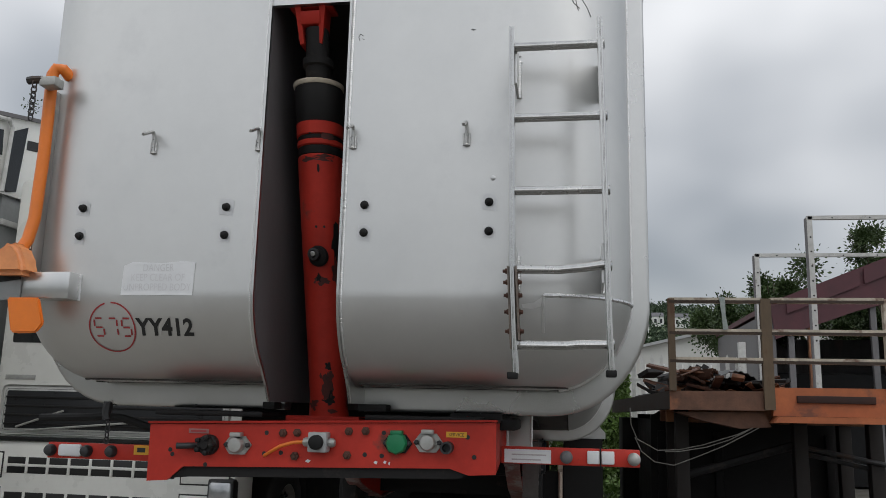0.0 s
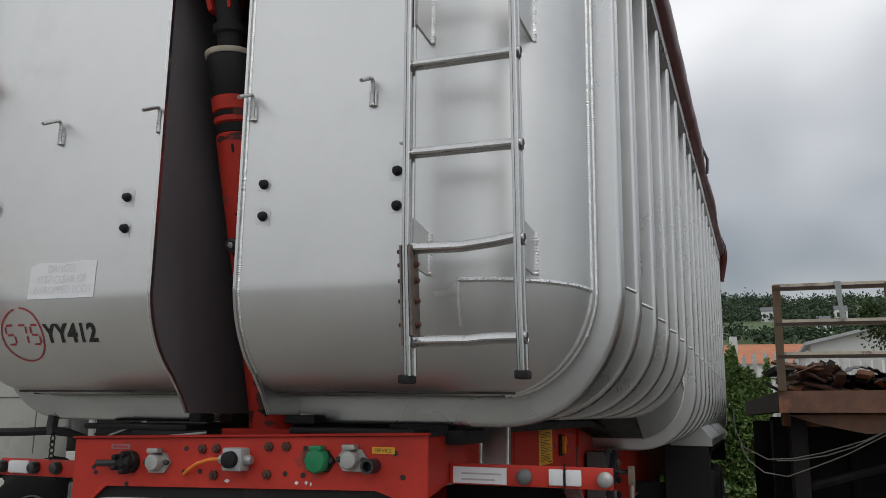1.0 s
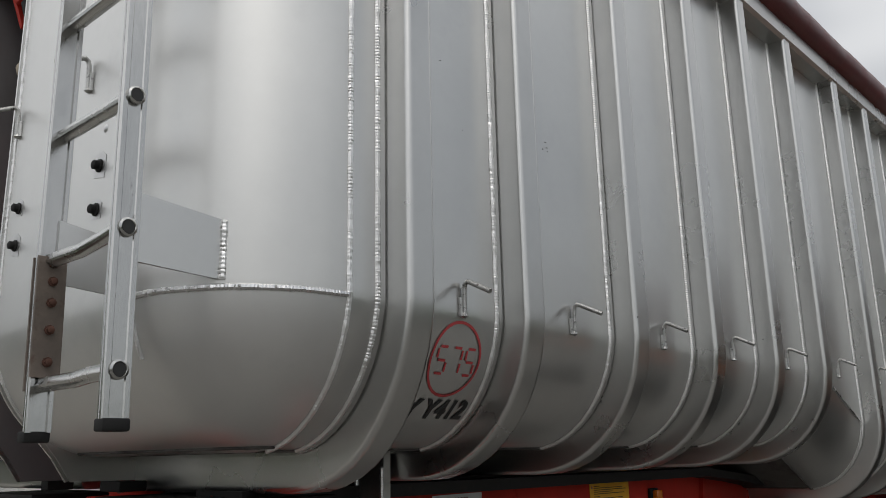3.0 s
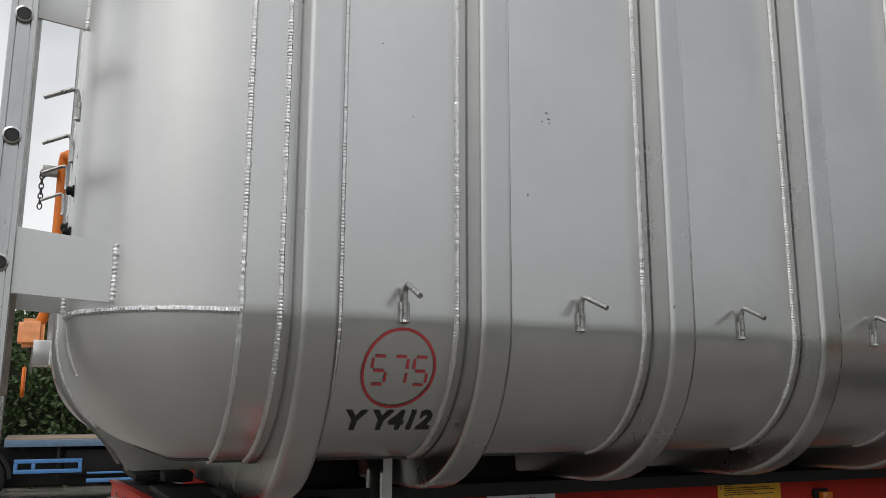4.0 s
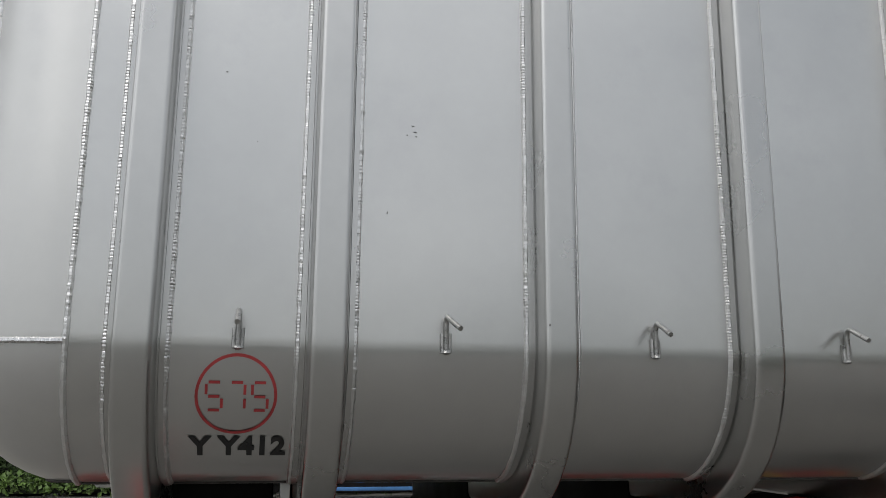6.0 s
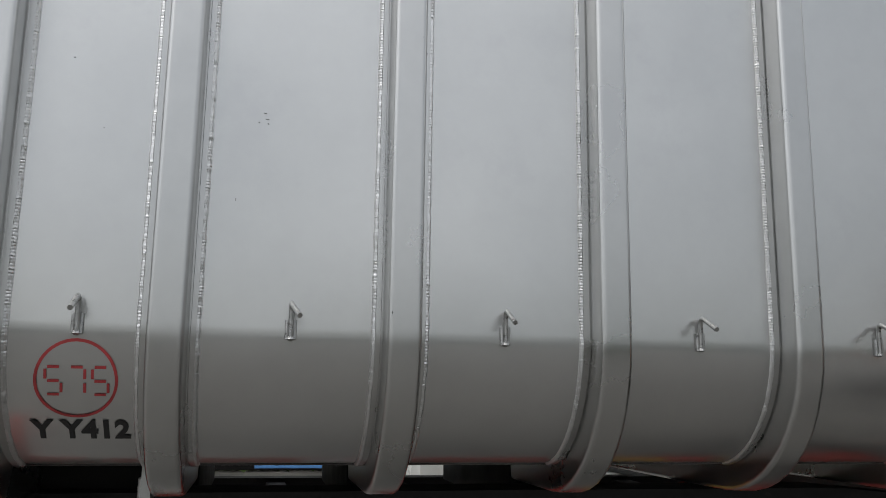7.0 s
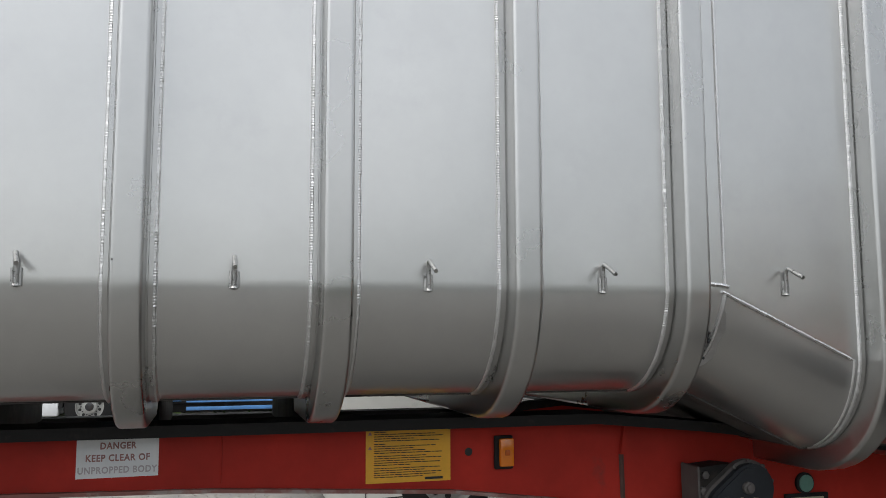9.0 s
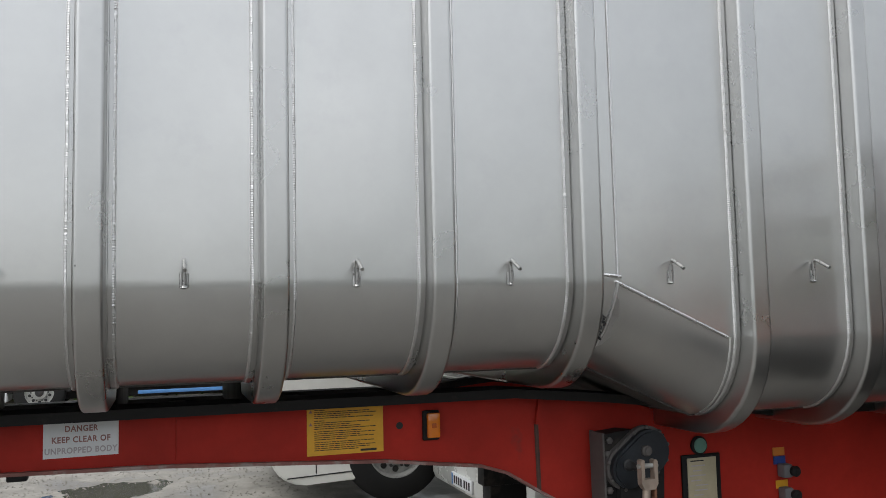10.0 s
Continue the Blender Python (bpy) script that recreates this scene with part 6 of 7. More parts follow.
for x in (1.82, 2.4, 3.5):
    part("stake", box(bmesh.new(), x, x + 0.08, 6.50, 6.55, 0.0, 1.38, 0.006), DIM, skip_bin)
for x, y, z in ((3.15, 5.25, 0.0), (2.35, 5.55, 0.0), (3.3, 5.3, 0.26), (2.0, 5.55, 0.26)):
    tyre = thing("old_tyre", "worn black lorry tyre lying under the flatbed", "tyre", "old tyres")
    part("casing", lathe(bmesh.new(), [(0.28, 0.0), (0.46, 0.0), (0.50, 0.05), (0.50, 0.20), (0.46, 0.25), (0.28, 0.25), (0.26, 0.12)], (x, y, z), "z", 32), BLACK, tyre)
for (xa, ya, za), (xb, yb, zb) in (((2.95, 5.5, 1.30), (3.7, 5.3, 1.15)), ((2.95, 5.6, 1.24), (3.7, 5.4, 1.09))):
    part("brace", tube(bmesh.new(), [(xa, ya, za), (xb, yb, zb)], 0.022, 8), DARK_STEEL, flat)

# a curled corrugated sheet lying on the scrap
curl = thing("corrugated_sheet", "grey corrugated roofing sheet curled over the scrap heap", "sheet metal")
bm = bmesh.new()
rows = [[Vector((2.20 + 0.50 * i / 30, 5.35 + 0.55 * j, 1.80 + 0.16 * math.sin(math.pi * min(i / 30, 0.9)) ** 0.8 + 0.008 * math.sin(i * 1.9) + 0.03 * j)) for j in (0, 1)] for i in range(31)]
sheet(bm, rows, lambda i, j: (0, 0, -0.006))
part("sheet", bm, mat("dull_grey_sheet", (0.16, 0.165, 0.165), 0.6, 0.5, var=0.3, scale=8, stain=(0.12, 0.06, 0.04)), curl)

# scrap on the flatbed
rnd = random.Random(77)
SCRAPS = [RUST, mat("scrap_rust", (0.10, 0.045, 0.03), 0.85, 0.1, var=0.5, scale=6), GREASE_SHADE, mat("scrap_dark", (0.03, 0.028, 0.028), 0.8, 0.2, var=0.5, scale=5), mat("scrap_brown", (0.12, 0.06, 0.04), 0.8, 0.1, var=0.4, scale=5)]
for k in range(90):
    bm = bmesh.new()
    L, W, T = rnd.uniform(0.12, 0.42), rnd.uniform(0.04, 0.20), rnd.uniform(0.008, 0.04)
    x, y = rnd.uniform(2.02, 2.85), rnd.uniform(5.3, 6.3)
    z = 1.76 + rnd.uniform(0.0, 0.20) * (1 if x < 2.3 else 0.55)
    m = pose(x, y, z, rnd.uniform(-28, 28), rnd.uniform(-22, 22), rnd.uniform(0, 180))
    if k % 4 == 0:
        rows = [[m @ Vector((-L / 2 + L * i / 10, (-0.5 + j) * W, 0.02 * (-1) ** i + 0.05 * math.sin(i * 0.3))) for j in (0, 0.5, 1)] for i in range(11)]
        sheet(bm, rows, lambda i, j: (0, 0, -0.006))
    else:
        box(bm, -L / 2, L / 2, -W / 2, W / 2, -T / 2, T / 2, 0.004, m)
    solo("scrap_piece", bm, SCRAPS[k % 5], "rusty piece of scrap metal heaped on the flatbed", "scrap", group="scrap heap")

for k in range(80):
    bm = bmesh.new()
    L, W, T = rnd.uniform(0.15, 0.6), rnd.uniform(0.05, 0.26), rnd.uniform(0.008, 0.05)
    x, y = rnd.uniform(1.85, 3.2), rnd.uniform(7.4, 9.2)
    m = pose(x, y, 1.76 + rnd.uniform(0.0, 0.36) * max(0.15, 1 - abs(x - 2.0) / 0.9), rnd.uniform(-35, 35), rnd.uniform(-30, 30), rnd.uniform(0, 180))
    box(bm, -L / 2, L / 2, -W / 2, W / 2, -T / 2, T / 2, 0.0, m)
    solo("scrap_piece", bm, SCRAPS[(1, 2, 3, 4, 3)[k % 5]], "dark rusty piece of scrap heaped at the flatbed's far end", "scrap", group="far scrap heap")
# near-black filling of the added skip
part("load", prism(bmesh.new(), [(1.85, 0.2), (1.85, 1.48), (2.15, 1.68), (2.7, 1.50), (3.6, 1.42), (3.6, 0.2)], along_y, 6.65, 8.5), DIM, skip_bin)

# ---- maroon shed roof and white frames ----
def shed_line(x):
    """Height of the shed's roof: up to a ridge, then down."""
    return 3.98 + 0.4045 * (min(x, 8.8) - 5.08) - 0.4045 * max(x - 8.8, 0)


SY = 16.0
shelter = thing("open_shed", "open shed with a maroon sheet roof and dark inside", "shed")
for xa, xb in ((5.05, 8.8), (8.8, 12.5)):
    prism_bm = prism(bmesh.new(), [(xa, shed_line(xa)), (xb, shed_line(xb)), (xb, shed_line(xb) - 0.12), (xa, shed_line(xa) - 0.12)], along_y, SY, SY + 7)
    part("roof", prism_bm, MAROON, shelter)
part("gable_sheet", prism(bmesh.new(), [(5.10, 3.94), (8.8, 5.44), (12.4, 3.95), (12.4, 3.0), (8.8, 4.35), (6.85, 3.81), (5.19, 3.20)], along_y, SY + 0.02, SY + 0.08), MAROON, shelter)
for xa, xb in ((5.43, 6.94), (7.03, 8.75)):
    part("barge_board", prism(bmesh.new(), [(xa, shed_line(xa) - 0.38), (xb, shed_line(xb) - 0.38), (xb, shed_line(xb) - 0.05), (xa, shed_line(xa) - 0.05)], along_y, SY - 0.03, SY + 0.02), MAROON, shelter)
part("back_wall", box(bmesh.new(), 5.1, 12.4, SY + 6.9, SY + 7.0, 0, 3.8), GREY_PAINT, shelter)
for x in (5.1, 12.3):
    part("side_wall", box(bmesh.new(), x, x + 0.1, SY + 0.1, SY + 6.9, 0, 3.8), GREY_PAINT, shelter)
# near-black block added for the darkness inside the shed
part("bale", box(bmesh.new(), 5.6, 12.0, SY + 2.5, SY + 6.5, 0, 2.6, 0.05), mat("interior_shade", (0.015, 0.015, 0.016), 0.8, 0, var=0.4), shelter)
for x, m in ((5.52, GREY_PAINT), (5.93, RUST), (7.2, GREY_PAINT), (8.8, GREY_PAINT), (10.6, GREY_PAINT)):
    part("upright", box(bmesh.new(), x - 0.06, x + 0.06, SY + 0.1, SY + 0.2, 0, min(shed_line(x) - 0.5, 4.2)), m, shelter)
leaning = thing("leaning_plank", "pale plank leaning by the fence", "plank")
part("board", prism(bmesh.new(), [(3.72, 0.0), (3.84, 0.0), (4.10, 2.9), (3.98, 2.9)], along_y, 11.6, 11.64), PALE_RAIL, leaning)
for fx, fy, fz in ((4.27, 9.5, 4.375), (3.84, 11.0, 4.11)):
    fr = thing("steel_frame", "flaking white drilled steel frame standing on the ground", "frame", "white steel frames")
    part("upright", box(bmesh.new(), fx - 0.045, fx + 0.03, fy - 0.03, fy + 0.03, 0, fz), WHITE_STEEL, fr)
    part("edge_strip", box(bmesh.new(), fx - 0.068, fx - 0.046, fy - 0.035, fy + 0.03, 1.0, fz - 0.03), GREY_PAINT, fr)
    part("crossbar", box(bmesh.new(), fx - 0.03, fx + 3.2, fy - 0.03, fy + 0.03, fz - 0.045, fz + 0.01), WHITE_STEEL, fr)
    part("upright", box(bmesh.new(), fx + 3.1, fx + 3.2, fy - 0.03, fy + 0.03, 0, fz - 0.065), WHITE_STEEL, fr)
    for k in range(8):
        part("drilling", lathe(bmesh.new(), [(0.014, 0), (0.014, -0.001)], (fx - 0.005, fy - 0.0305, fz - 0.3 - 0.21 * k), "y", 8), INK, fr)
    for k in range(6):
        part("drilling", lathe(bmesh.new(), [(0.012, 0), (0.012, -0.001)], (fx + 0.3 + 0.5 * k, fy - 0.0305, fz - 0.025), "y", 8), INK, fr)

# ---- parked white trucks ----
def rbox(x0, x1, y0, y1, z0, z1, b):
    bm = bmesh.new()
    box(bm, x0, x1, y0, y1, z0, z1, b)
    return bm


tb = thing("truck", "white tractor unit with a dark grille facing the yard", "truck", "parked white trucks")
BX0, BX1, BY = -4.32, -1.88, 4.22
cab = part("cab", rbox(BX0, BX1, BY, BY + 2.2, 1.10, 3.65, 0.10), WHITE_PAINT, tb)
part("windscreen", rbox(BX0 + 0.14, BX1 - 0.14, BY - 0.012, BY + 0.05, 2.05, 2.95, 0.03), GLASS_DARK, cab)
part("grille_surround", rbox(BX0 + 0.12, BX1 - 0.12, BY - 0.03, BY + 0.02, 1.235, 1.675, 0.05), mat("light_grey_plastic", (0.48, 0.48, 0.46), 0.5, 0, var=0.1), cab)
gr = part("grille", rbox(BX0 + 0.16, BX1 - 0.16, BY - 0.035, BY, 1.27, 1.64, 0.03), mat("grille_black", (0.012, 0.013, 0.016), 0.35, 0, var=0.3), cab)
for k in range(4):
    part("grille_slat", rbox(BX0 + 0.18, BX1 - 0.18, BY - 0.05, BY - 0.034, 1.315 + 0.08 * k, 1.335 + 0.08 * k, 0.005), GREASE_SHADE, gr)
part("badge_bar", rbox(-4.20, -3.90, BY - 0.008, BY + 0.002, 1.722, 1.765, 0.004), GREY_CAST, cab)
for a, b in (((-4.0, 1.30), (-3.55, 1.45)), ((-3.9, 1.27), (-2.9, 1.36))):
    part("wiper", tube(bmesh.new(), [(a[0], BY - 0.06, a[1]), (b[0], BY - 0.06, b[1])], 0.010, 6), GREY_CAST, cab)
bump = part("bumper", rbox(BX0 - 0.02, BX1 + 0.02, BY - 0.10, BY + 0.35, 0.21, 1.20, 0.09), WHITE_PAINT, tb)
part("bumper_gap", rbox(BX0 + 0.02, BX1 - 0.02, BY - 0.105, BY, 1.185, 1.215, 0.004), BLACK, bump)
for z0, z1 in ((0.90, 1.045), (0.60, 0.745)):
    part("bumper_recess", rbox(-4.02, -2.42, BY - 0.104, BY - 0.09, z0, z1, 0.01), INK, bump)
    for k in range(8):
        part("bumper_bar", rbox(-4.03 + 0.2025 * k, -4.005 + 0.2025 * k, BY - 0.115, BY - 0.10, z0, z1, 0.004), WHITE_PAINT, bump)
    part("bumper_bar", rbox(-4.03, -2.40, BY - 0.114, BY - 0.10, (z0 + z1) / 2 - 0.012, (z0 + z1) / 2 + 0.012, 0.004), WHITE_PAINT, bump)
    for x0, x1 in ((BX0 + 0.05, -4.06), (-2.36, BX1 - 0.05)):
        part("panel_gap", rbox(x0 - 0.012, x1 + 0.012, BY - 0.105, BY - 0.09, z0 - 0.042, z1 + 0.042, 0.006), INK, bump)
        part("bumper_panel", rbox(x0, x1, BY - 0.108, BY - 0.09, z0 - 0.03, z1 + 0.03, 0.006), WHITE_PAINT, bump)
for x0, x1 in ((BX0 - 0.01, BX0 + 0.20), (BX1 - 0.24, BX1 + 0.01)):
    hl = part("headlamp", rbox(x0, x1, BY - 0.125, BY + 0.05, 0.62, 0.93, 0.04), INK, bump)
    part("lamp_glass", rbox(x0 + 0.02, x1 - 0.02, BY - 0.135, BY - 0.10, 0.66, 0.90, 0.03), CHROME_LAMP, hl)
pl = part("number_plate", rbox(-3.62, -3.10, BY - 0.125, BY - 0.10, 0.285, 0.40, 0.006), WHITE_STICKER, bump)
for k in range(7):
    x0 = -3.55 + 0.058 * k + (0.03 if k > 3 else 0)
    part("plate_bar", rbox(x0, x0 + 0.036, BY - 0.128, BY - 0.124, 0.308, 0.378, 0.002), INK, pl)
part("plate_bar", rbox(-3.61, -3.575, BY - 0.128, BY - 0.124, 0.292, 0.393, 0.002), BLUE, pl)
for x, s in ((BX0 + 0.20, -1), (BX1 - 0.20, 1)):
    wheel(tb, x, BY + 1.40, 0.50, 0.32, s)
part("chassis_rail", rbox(-3.5, -2.7, BY + 1.2, BY + 5.5, 0.75, 1.0, 0.01), GREASE_SHADE, tb)
# near-black tank box, added to darken the view beneath this truck
part("fuel_tank", rbox(-2.65, BX1 - 0.02, BY + 1.95, BY + 4.55, 0.26, 1.12, 0.06), GREASE_SHADE, tb)
part("rear_box", rbox(BX0 + 0.02, BX1 - 0.02, BY + 2.6, BY + 7.5, 1.25, 3.4, 0.04), PALE_CLAD, tb)
for x, s in ((BX0 + 0.20, -1), (BX1 - 0.20, 1)):
    wheel(tb, x, BY + 5.2, 0.50, 0.32, s)

RIM_PALE = mat("pale_wheel_rim", (0.36, 0.36, 0.35), 0.5, 0.3, var=0.25, scale=14, stain=(0.14, 0.13, 0.12), stain_scale=9)
ta = thing("truck", "white high-roofed truck seen along its flank", "truck", "parked white trucks")
AX, AY = -4.50, 2.50
cab = part("cab", rbox(AX - 2.45, AX, AY, AY + 1.78, 1.0, 3.75, 0.10), WHITE_PAINT, ta)
high = part("high_roof", prism(bmesh.new(), [(AY + 1.0, 3.46), (AY + 1.25, 4.18), (AY + 2.30, 4.40), (AY + 2.30, 3.52)], lambda u, v, w: (w, u, v), AX - 2.4, AX - 0.005), WHITE_PAINT, ta)
part("roof_edge", prism(bmesh.new(), [(AY + 1.2, 4.15), (AY + 2.32, 4.385), (AY + 2.32, 4.42), (AY + 1.2, 4.19)], lambda u, v, w: (w, u, v), AX - 2.42, AX + 0.03), GREY_PAINT, high)
part("equipment_panel", rbox(AX - 2.3, AX - 0.03, AY + 1.80, AY + 2.45, 1.3, 3.50, 0.02), mat("grey_equipment_paint", (0.25, 0.26, 0.26), 0.6, 0, var=0.25, scale=4), ta)
part("equipment_rail", rbox(AX - 0.03, AX + 0.0, AY + 1.80, AY + 2.45, 3.20, 3.26, 0.006), WHITE_STEEL, ta)
part("lettering_bar", prism(bmesh.new(), [(AY + 2.03, 4.02), (AY + 2.20, 4.05), (AY + 2.20, 4.15), (AY + 2.03, 4.12)], lambda u, v, w: (w, u, v), AX - 0.005, AX - 0.001), INK, high)
part("side_window", prism(bmesh.new(), [(AY + 0.32, 2.15), (AY + 0.22, 2.62), (AY + 0.55, 2.95), (AY + 1.25, 2.95), (AY + 1.25, 2.10)], lambda u, v, w: (w, u, v), AX - 0.01, AX + 0.008), GLASS_DARK, cab)
part("windscreen", rbox(AX - 2.3, AX - 0.15, AY - 0.012, AY + 0.05, 2.05, 3.0, 0.03), GLASS_DARK, cab)
for pane in ([(AY + 1.78, 4.13), (AY + 2.01, 4.25), (AY + 1.94, 3.56), (AY + 1.80, 3.52), (AY + 1.72, 3.58)], [(AY + 1.40, 4.06), (AY + 1.66, 4.11), (AY + 1.68, 3.86), (AY + 1.42, 3.84)], [(AY + 1.42, 3.80), (AY + 1.66, 3.81), (AY + 1.68, 3.62), (AY + 1.60, 3.62)]):
    part("upper_window", prism(bmesh.new(), pane, lambda u, v, w: (w, u, v), AX - 0.012, AX + 0.004), GLASS_DARK, high)
for pts in ([(AY + 1.32, 1.15), (AY + 1.32, 3.1)], [(AY + 0.1, 1.62), (AY + 1.7, 1.66)], [(AY + 0.1, 1.35), (AY + 1.7, 1.38)], [(AY + 0.1, 2.02), (AY + 1.3, 2.02)]):
    part("door_seam", tube(bmesh.new(), [(AX + 0.001, u, v) for u, v in pts], 0.006, 6), GREY_PAINT, cab)
part("mirror", rbox(AX + 0.05, AX + 0.28, AY - 0.18, AY - 0.02, 2.30, 2.95, 0.05), WHITE_PAINT, cab)
part("mirror_arm", tube(bmesh.new(), [(AX - 0.05, AY + 0.1, 2.9), (AX + 0.15, AY - 0.08, 2.96)], 0.02, 8), BLACK, cab)
part("roof_rail", tube(bmesh.new(), [(AX + 0.03, AY + 1.4, 4.17), (AX + 0.03, AY + 1.68, 4.22), (AX + 0.03, AY + 1.74, 4.16), (AX + 0.03, AY + 1.70, 3.5)], 0.022, 8), WHITE_STEEL, cab)
bm = bmesh.new()
low_edge = [(AY + 0.06 + 0.34 * (1 - math.cos(a)), 0.215 + 0.30 * (1 - math.sin(a))) for a in (math.pi / 2 * k / 8 for k in range(9))]
prism(bm, [(AY + 0.06, 0.96)] + low_edge + [(AY + 1.045, 0.235), (AY + 1.045, 0.96)], lambda u, v, w: (w, u, v), AX - 2.47, AX + 0.02)
bmesh.ops.bevel(bm, geom=list(bm.edges), offset=0.018, segments=2, affect="EDGES")
part("bumper", bm, WHITE_PAINT, ta)
part("bumper_seam", tube(bmesh.new(), [(AX + 0.022, AY + 0.22, 0.29), (AX + 0.022, AY + 1.05, 0.325)], 0.006, 6), INK, ta)
part("bumper_seam", tube(bmesh.new(), [(AX + 0.022, AY + 0.50, 0.32), (AX + 0.022, AY + 0.50, 0.95)], 0.006, 6), INK, ta)
part("wheel_arch", prism(bmesh.new(), [(AY + 1.06, 0.40)] + [(AY + 1.58 + 0.52 * math.cos(a), 0.50 + 0.62 * math.sin(a)) for a in (math.pi * (1 - k / 12) for k in range(13))] + [(AY + 2.15, 0.40)], lambda u, v, w: (w, u, v), AX - 0.30, AX + 0.012), BLACK, ta)
wheel(ta, AX - 0.12, AY + 1.31, 0.52, 0.32, 1, RIM_PALE)
wheel(ta, AX - 2.3, AY + 1.31, 0.52, 0.32, -1, GREY_CAST)
part("rear_box", rbox(AX - 2.45, AX + 0.02, AY + 2.6, AY + 9.0, 1.1, 3.9, 0.04), PALE_CLAD, ta)
wheel(ta, AX - 0.12, AY + 7.0, 0.52, 0.32, 1, GREY_CAST)
wheel(ta, AX - 2.3, AY + 7.0, 0.52, 0.32, -1, GREY_CAST)

# ---- blue flatbed truck ----
bt = thing("flatbed_truck", "blue flatbed truck parked before the hedge", "truck")
TX = -16.2
bt.location.y, bt.location.z = -0.1, -0.13
bm = bmesh.new()
prism(bm, [(-1.72, 0.62), (-1.75, 1.45), (-1.64, 2.55), (-1.52, 2.72), (-0.70, 2.75), (-0.66, 1.15), (-0.84, 1.22), (-1.30, 1.08), (-1.42, 0.62)], lambda u, v, w: (w, u, v), TX - 2.4, TX)
bmesh.ops.bevel(bm, geom=list(bm.edges), offset=0.03, segments=2, affect="EDGES")
cab = part("cab", bm, BLUE, bt)
win = part("side_window", prism(bmesh.new(), [(-1.66, 1.66), (-1.60, 2.34), (-0.95, 2.34), (-0.92, 1.78)], lambda u, v, w: (w, u, v), TX - 0.01, TX + 0.006), GLASS_DARK, cab)
part("window_frame", tube(bmesh.new(), [(TX + 0.006, u, v) for u, v in ((-1.36, 1.68), (-1.34, 2.14), (-1.28, 2.22), (-0.95, 2.24))], 0.018, 8), BLACK, cab)
part("seat_back", rbox(TX + 0.004, TX + 0.010, -1.24, -1.02, 1.74, 2.06, 0.002), mat("brown_seat_cloth", (0.14, 0.09, 0.075), 0.8, 0, var=0.3, scale=9), win)
# glints of the window, put on the glass as pale plates
for y0, z0, z1 in ((-1.60, 1.84, 2.22), (-1.44, 1.78, 2.0), (-1.06, 2.08, 2.28)):
    part("window_glint", rbox(TX + 0.004, TX + 0.009, y0, y0 + 0.07, z0, z1, 0.002), mat("pale_glint_" + str(y0), (0.42, 0.44, 0.45), 0.6, 0, var=0.3, scale=12), win)
part("roof_lip", rbox(TX - 2.3, TX + 0.03, -1.70, -0.72, 2.40, 2.47, 0.02), mat("pale_blue_paint", (0.36, 0.47, 0.62), 0.5, 0, var=0.15, scale=4), cab)
part("mirror", rbox(TX + 0.02, TX + 0.22, -1.90, -1.76, 1.75, 2.35, 0.04), BLACK, cab)
BLUE_DEEP = mat("deep_blue_band", (0.035, 0.10, 0.27), 0.5, 0, var=0.2, scale=5)
for z0, z1 in ((1.50, 1.53), (1.12, 1.16)):
    part("flank_band", prism(bmesh.new(), [(-1.70, z0), (-0.74, z0 + 0.10), (-0.74, z1 + 0.10), (-1.70, z1)], lambda u, v, w: (w, u, v), TX + 0.001, TX + 0.005), BLUE_DEEP, cab)
PALE_LETTERS = mat("white_cab_letters", (0.62, 0.67, 0.72), 0.5, 0, var=0.15, scale=14)
for y0, y1, z, h in ((-1.42, -1.35, 1.44, 0.07), (-1.33, -1.20, 1.44, 0.07), (-1.16, -0.98, 1.45, 0.07), (-1.45, -1.24, 1.25, 0.045), (-1.20, -1.02, 1.26, 0.045)):
    part("lettering_bar", rbox(TX + 0.002, TX + 0.008, y0, y1, z, z + h, 0.001), PALE_LETTERS, cab)
part("emblem", lathe(bmesh.new(), [(0.085, 0.003), (0.085, 0.008), (0.05, 0.008), (0.05, 0.003)], (TX, -1.60, 1.44), "x", 20), PALE_LETTERS, cab)
part("door_step_vent", rbox(TX + 0.001, TX + 0.010, -0.98, -0.82, 1.22, 1.36, 0.003), GREASE_SHADE, cab)
part("bumper", rbox(TX - 2.4, TX + 0.03, -1.80, -1.46, 0.32, 0.66, 0.04), WHITE_STICKER, bt)
part("headlamp", rbox(TX - 0.25, TX + 0.02, -1.79, -1.60, 0.68, 0.92, 0.03), CHROME_LAMP, bt)
part("step", rbox(TX - 0.3, TX + 0.01, -1.36, -1.12, 0.40, 1.0, 0.03), GREASE_SHADE, bt)
part("mudguard", prism(bmesh.new(), [(-0.84 + 0.62 * math.cos(a), 0.50 + 0.62 * math.sin(a)) for a in (math.pi * k / 12 for k in range(13))] + [(-0.84 + 0.54 * math.cos(a), 0.50 + 0.54 * math.sin(a)) for a in (math.pi * (1 - k / 12) for k in range(13))], lambda u, v, w: (w, u, v), TX - 0.35, TX + 0.03), BLACK, bt)
for x, s in ((TX - 0.13, 1), (TX - 2.25, -1)):
    wheel(bt, x, -0.84, 0.52, 0.30, s)
    wheel(bt, x, 5.6, 0.52, 0.30, s)
part("deck", rbox(TX - 2.45, TX + 0.02, -0.40, 8.2, 1.15, 1.27, 0.01), mat("worn_deck_boards", (0.26, 0.20, 0.15), 0.8, 0, var=0.3, scale=3), bt)
part("deck_edge", rbox(TX + 0.0, TX + 0.05, -0.40, 8.2, 1.10, 1.24, 0.01), mat("grey_blue_edge", (0.12, 0.20, 0.30), 0.6, 0, var=0.2), bt)
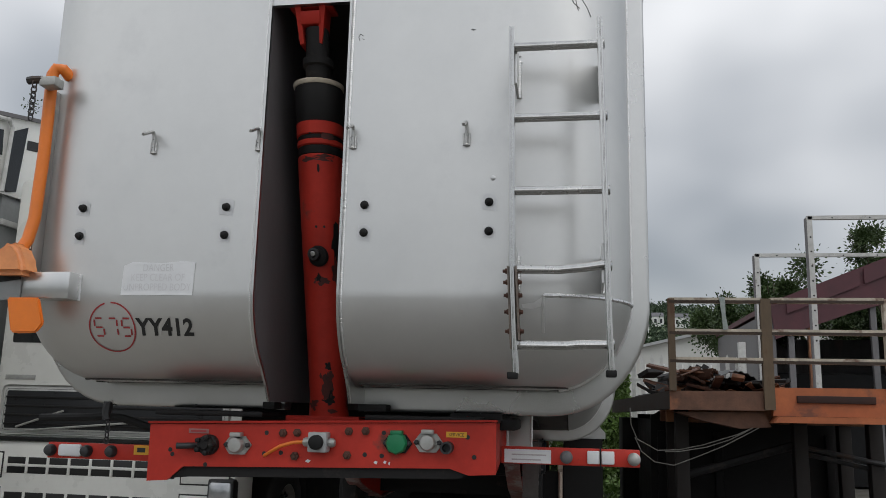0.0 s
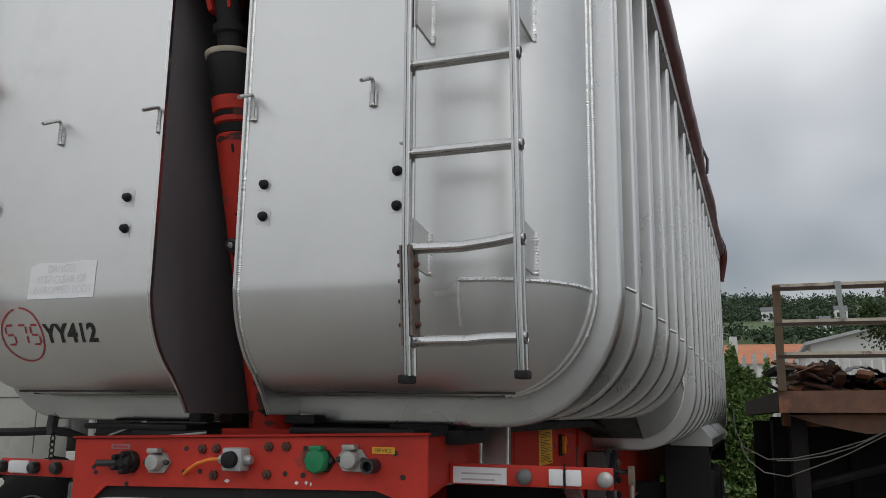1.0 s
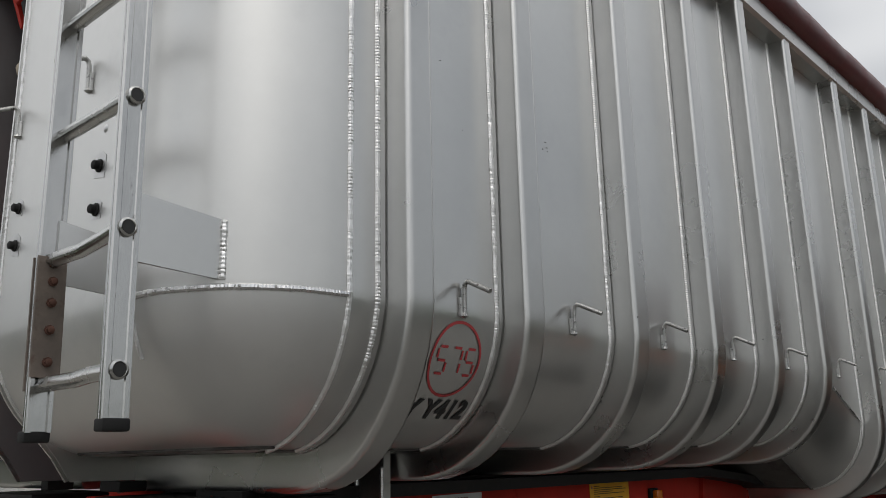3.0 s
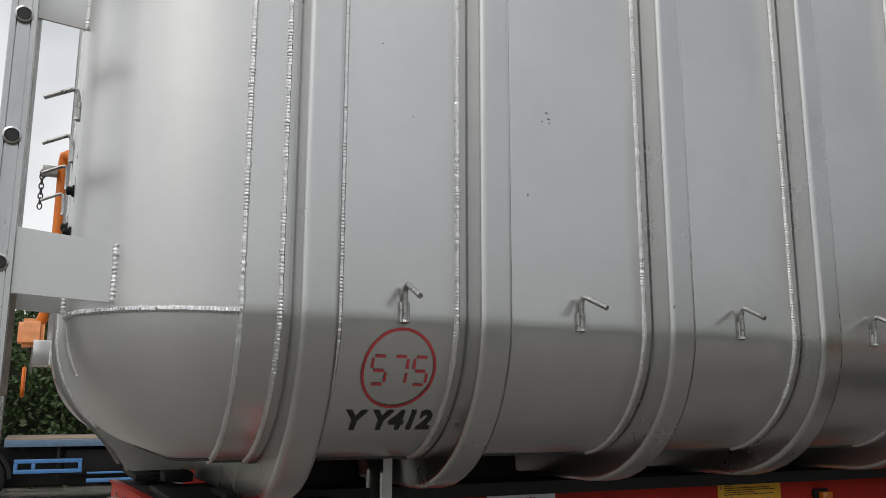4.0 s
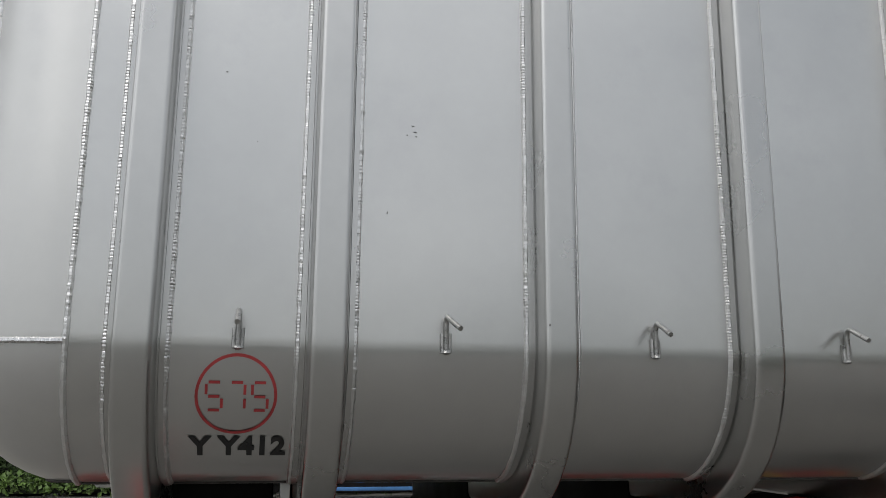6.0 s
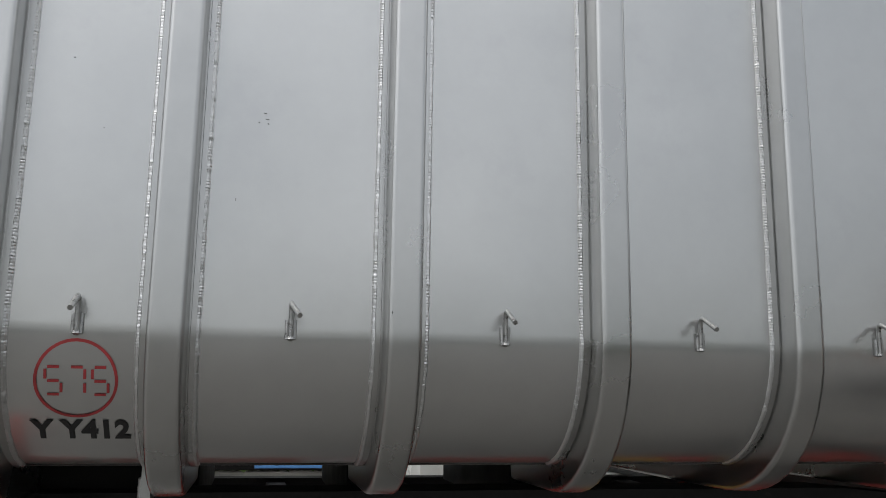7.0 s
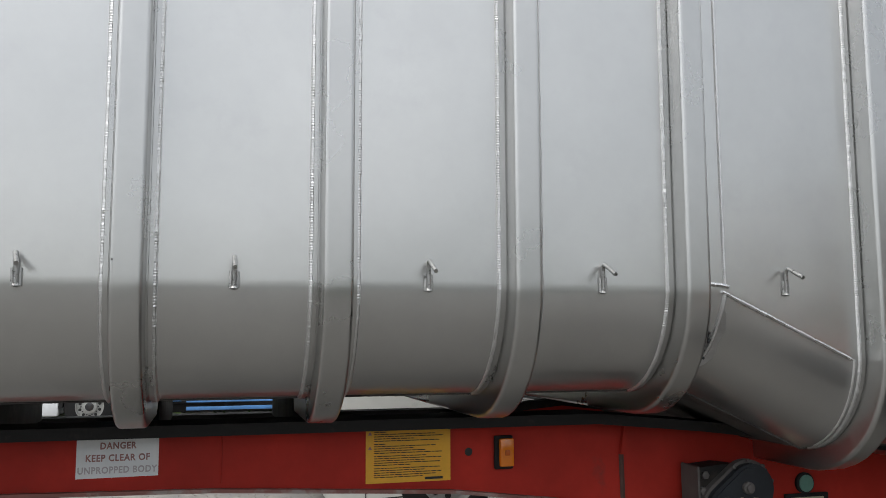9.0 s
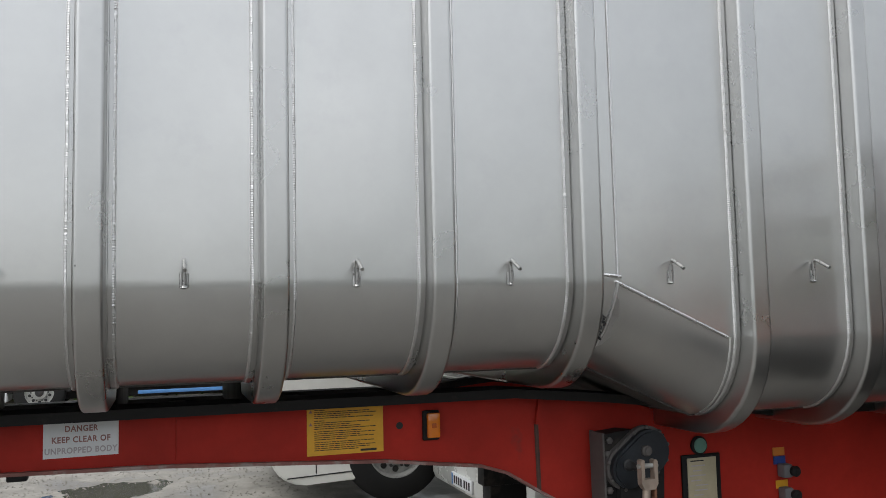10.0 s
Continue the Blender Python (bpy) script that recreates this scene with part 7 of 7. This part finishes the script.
for z0, z1 in ((0.375, 0.455), (0.545, 0.585)):
    part("side_guard", rbox(TX - 0.03, TX + 0.02, 1.15, 4.7, z0, z1, 0.01), BLUE, bt)
for z0, z1 in ((0.58, 0.66), (0.78, 0.86)):
    part("side_guard", rbox(TX - 0.03, TX + 0.02, -0.20, 1.05, z0, z1, 0.01), BLUE, bt)
for y in (-0.20, 0.12, 0.98):
    part("guard_upright", rbox(TX - 0.03, TX + 0.018, y, y + 0.07, 0.66, 0.78, 0.005), BLUE, bt)
# near-black box standing in for the shadow under the deck
part("dark_underside", rbox(TX - 0.95, TX - 0.45, -0.5, 4.8, 0.30, 1.10, 0.05), GREASE_SHADE, bt)
for y in (0.6, 2.0, 3.4, 4.5):
    part("guard_strut", rbox(TX - 0.06, TX - 0.03, y - 0.03, y + 0.03, 0.46, 1.15, 0.004), GREASE_SHADE, bt)
part("fuel_tank", rbox(TX - 0.9, TX - 0.15, 0.7, 2.3, 0.5, 1.05, 0.08), GREASE_SHADE, bt)
part("chassis_rail", rbox(TX - 1.7, TX - 0.7, 0.0, 8.0, 0.85, 1.1, 0.01), GREASE_SHADE, bt)

# ---- ground ----
GROUND = mat("yard_ground", (0.27, 0.255, 0.225), 0.85, 0.0, var=0.40, scale=3.2, bump=1.0, bscale=22, stain=(0.135, 0.126, 0.112), stain_scale=0.9, stain_at=0.50, stain_soft=0.10, stain_rough=0.42)
PUDDLES = ((-6.45, 1.00, 0.62), (-7.9, 2.1, 0.45), (-9.3, 2.6, 0.5), (-7.6, -0.9, 0.5))
n = 200


def lines(centre, fine_from, fine_to, count):
    """Grid lines: close together in the stretch that is looked at, wider and wider towards the horizon."""
    wide = [centre + math.copysign(abs(k / n * 2 - 1) ** 3, k / n * 2 - 1) * 900 for k in range(n + 1)]
    return sorted([v for v in wide if not fine_from <= v <= fine_to] + [fine_from + (fine_to - fine_from) * k / count for k in range(count + 1)])


def gz(x, y):
    z = -0.03 - 0.14 * min(max((-8.0 - x) / 6.0, 0), 1) + 0.035 * noise.noise((x * 0.25, y * 0.25, 0)) + 0.018 * noise.noise((x * 1.1, y * 1.1, 3))
    if -12 < x < -3 and -4 < y < 6:
        z += 0.010 * noise.noise((x * 4.1, y * 4.1, 7)) + 0.006 * noise.noise((x * 11, y * 11, 9))
        for px, py, pr in PUDDLES:
            z -= 0.045 * math.exp(-((x - px) ** 2 + (y - py) ** 2) / pr ** 2)
    return z


bm = bmesh.new()
gx, gy = lines(-4, -11.5, -3.5, 110), lines(1, -3.0, 5.0, 110)
vs = [[bm.verts.new((x, y, gz(x, y))) for y in gy] for x in gx]
for i in range(len(gx) - 1):
    for j in range(len(gy) - 1):
        bm.faces.new((vs[i][j], vs[i + 1][j], vs[i + 1][j + 1], vs[i][j + 1]))
tagged(part("ground", bm, GROUND, None, "bare grey gravel yard ground"), "", "ground", "", "structure")
# unseen strip, added to darken the ground that the body's lower curve reflects
ADDED_ASPHALT = mat("added_asphalt", (0.150, 0.143, 0.130), 0.7, 0.0, var=0.30, scale=2.5, bump=0.6, bscale=60, stain=(0.20, 0.19, 0.17), stain_scale=0.8, stain_at=0.55, stain_rough=0.75)
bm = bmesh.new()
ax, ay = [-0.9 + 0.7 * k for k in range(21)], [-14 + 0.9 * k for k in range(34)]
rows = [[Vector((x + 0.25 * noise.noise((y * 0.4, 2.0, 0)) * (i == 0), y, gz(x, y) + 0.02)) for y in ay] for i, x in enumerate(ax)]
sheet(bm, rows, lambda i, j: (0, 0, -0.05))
tagged(part("road", bm, ADDED_ASPHALT, None, "unseen grey asphalt strip added beside the trailer to darken its reflections"), "", "road", "", "structure")
WATER = mat("puddle_water", (0.085, 0.08, 0.07), 0.06, 0, var=0.2, bump=0.02, bscale=3)
for px, py, pr in PUDDLES:
    bm = bmesh.new()
    bm.faces.new([bm.verts.new((px + pr * 1.3 * math.cos(a), py + pr * 1.3 * math.sin(a), gz(px, py) + 0.026)) for a in (2 * math.pi * q / 60 for q in range(60))])
    tagged(part("puddle", bm, WATER, None, "shallow rain puddle on the gravel"), "", "puddle", "yard puddles", "structure")
rng = np.random.RandomState(5)
verts, faces = [], []
for k in range(7000):
    x, y = rng.uniform(-11, -3.6), rng.uniform(-2.5, 3.4)
    r = rng.uniform(0.004, 0.014)
    b = len(verts)
    c = np.array([x, y, gz(x, y) + r * 0.25])
    for d in ((1, 0, 0), (0, 1, 0), (-1, 0, 0), (0, -1, 0), (0, 0, 0.8), (0, 0, -0.6)):
        verts.append((c + np.array(d) * r * rng.uniform(0.7, 1.3)).tolist())
    for q in range(4):
        faces.append((b + q, b + (q + 1) % 4, b + 4)), faces.append((b + (q + 1) % 4, b + q, b + 5))
me = bpy.data.meshes.new("gravel")
me.from_pydata(verts, [], faces)
me.materials.append(mat("gravel_stones", (0.28, 0.26, 0.23), 0.85, 0, var=0.35, scale=5))
tagged(new("gravel", me), "loose gravel stones scattered over the yard", "gravel", "", "stuff")
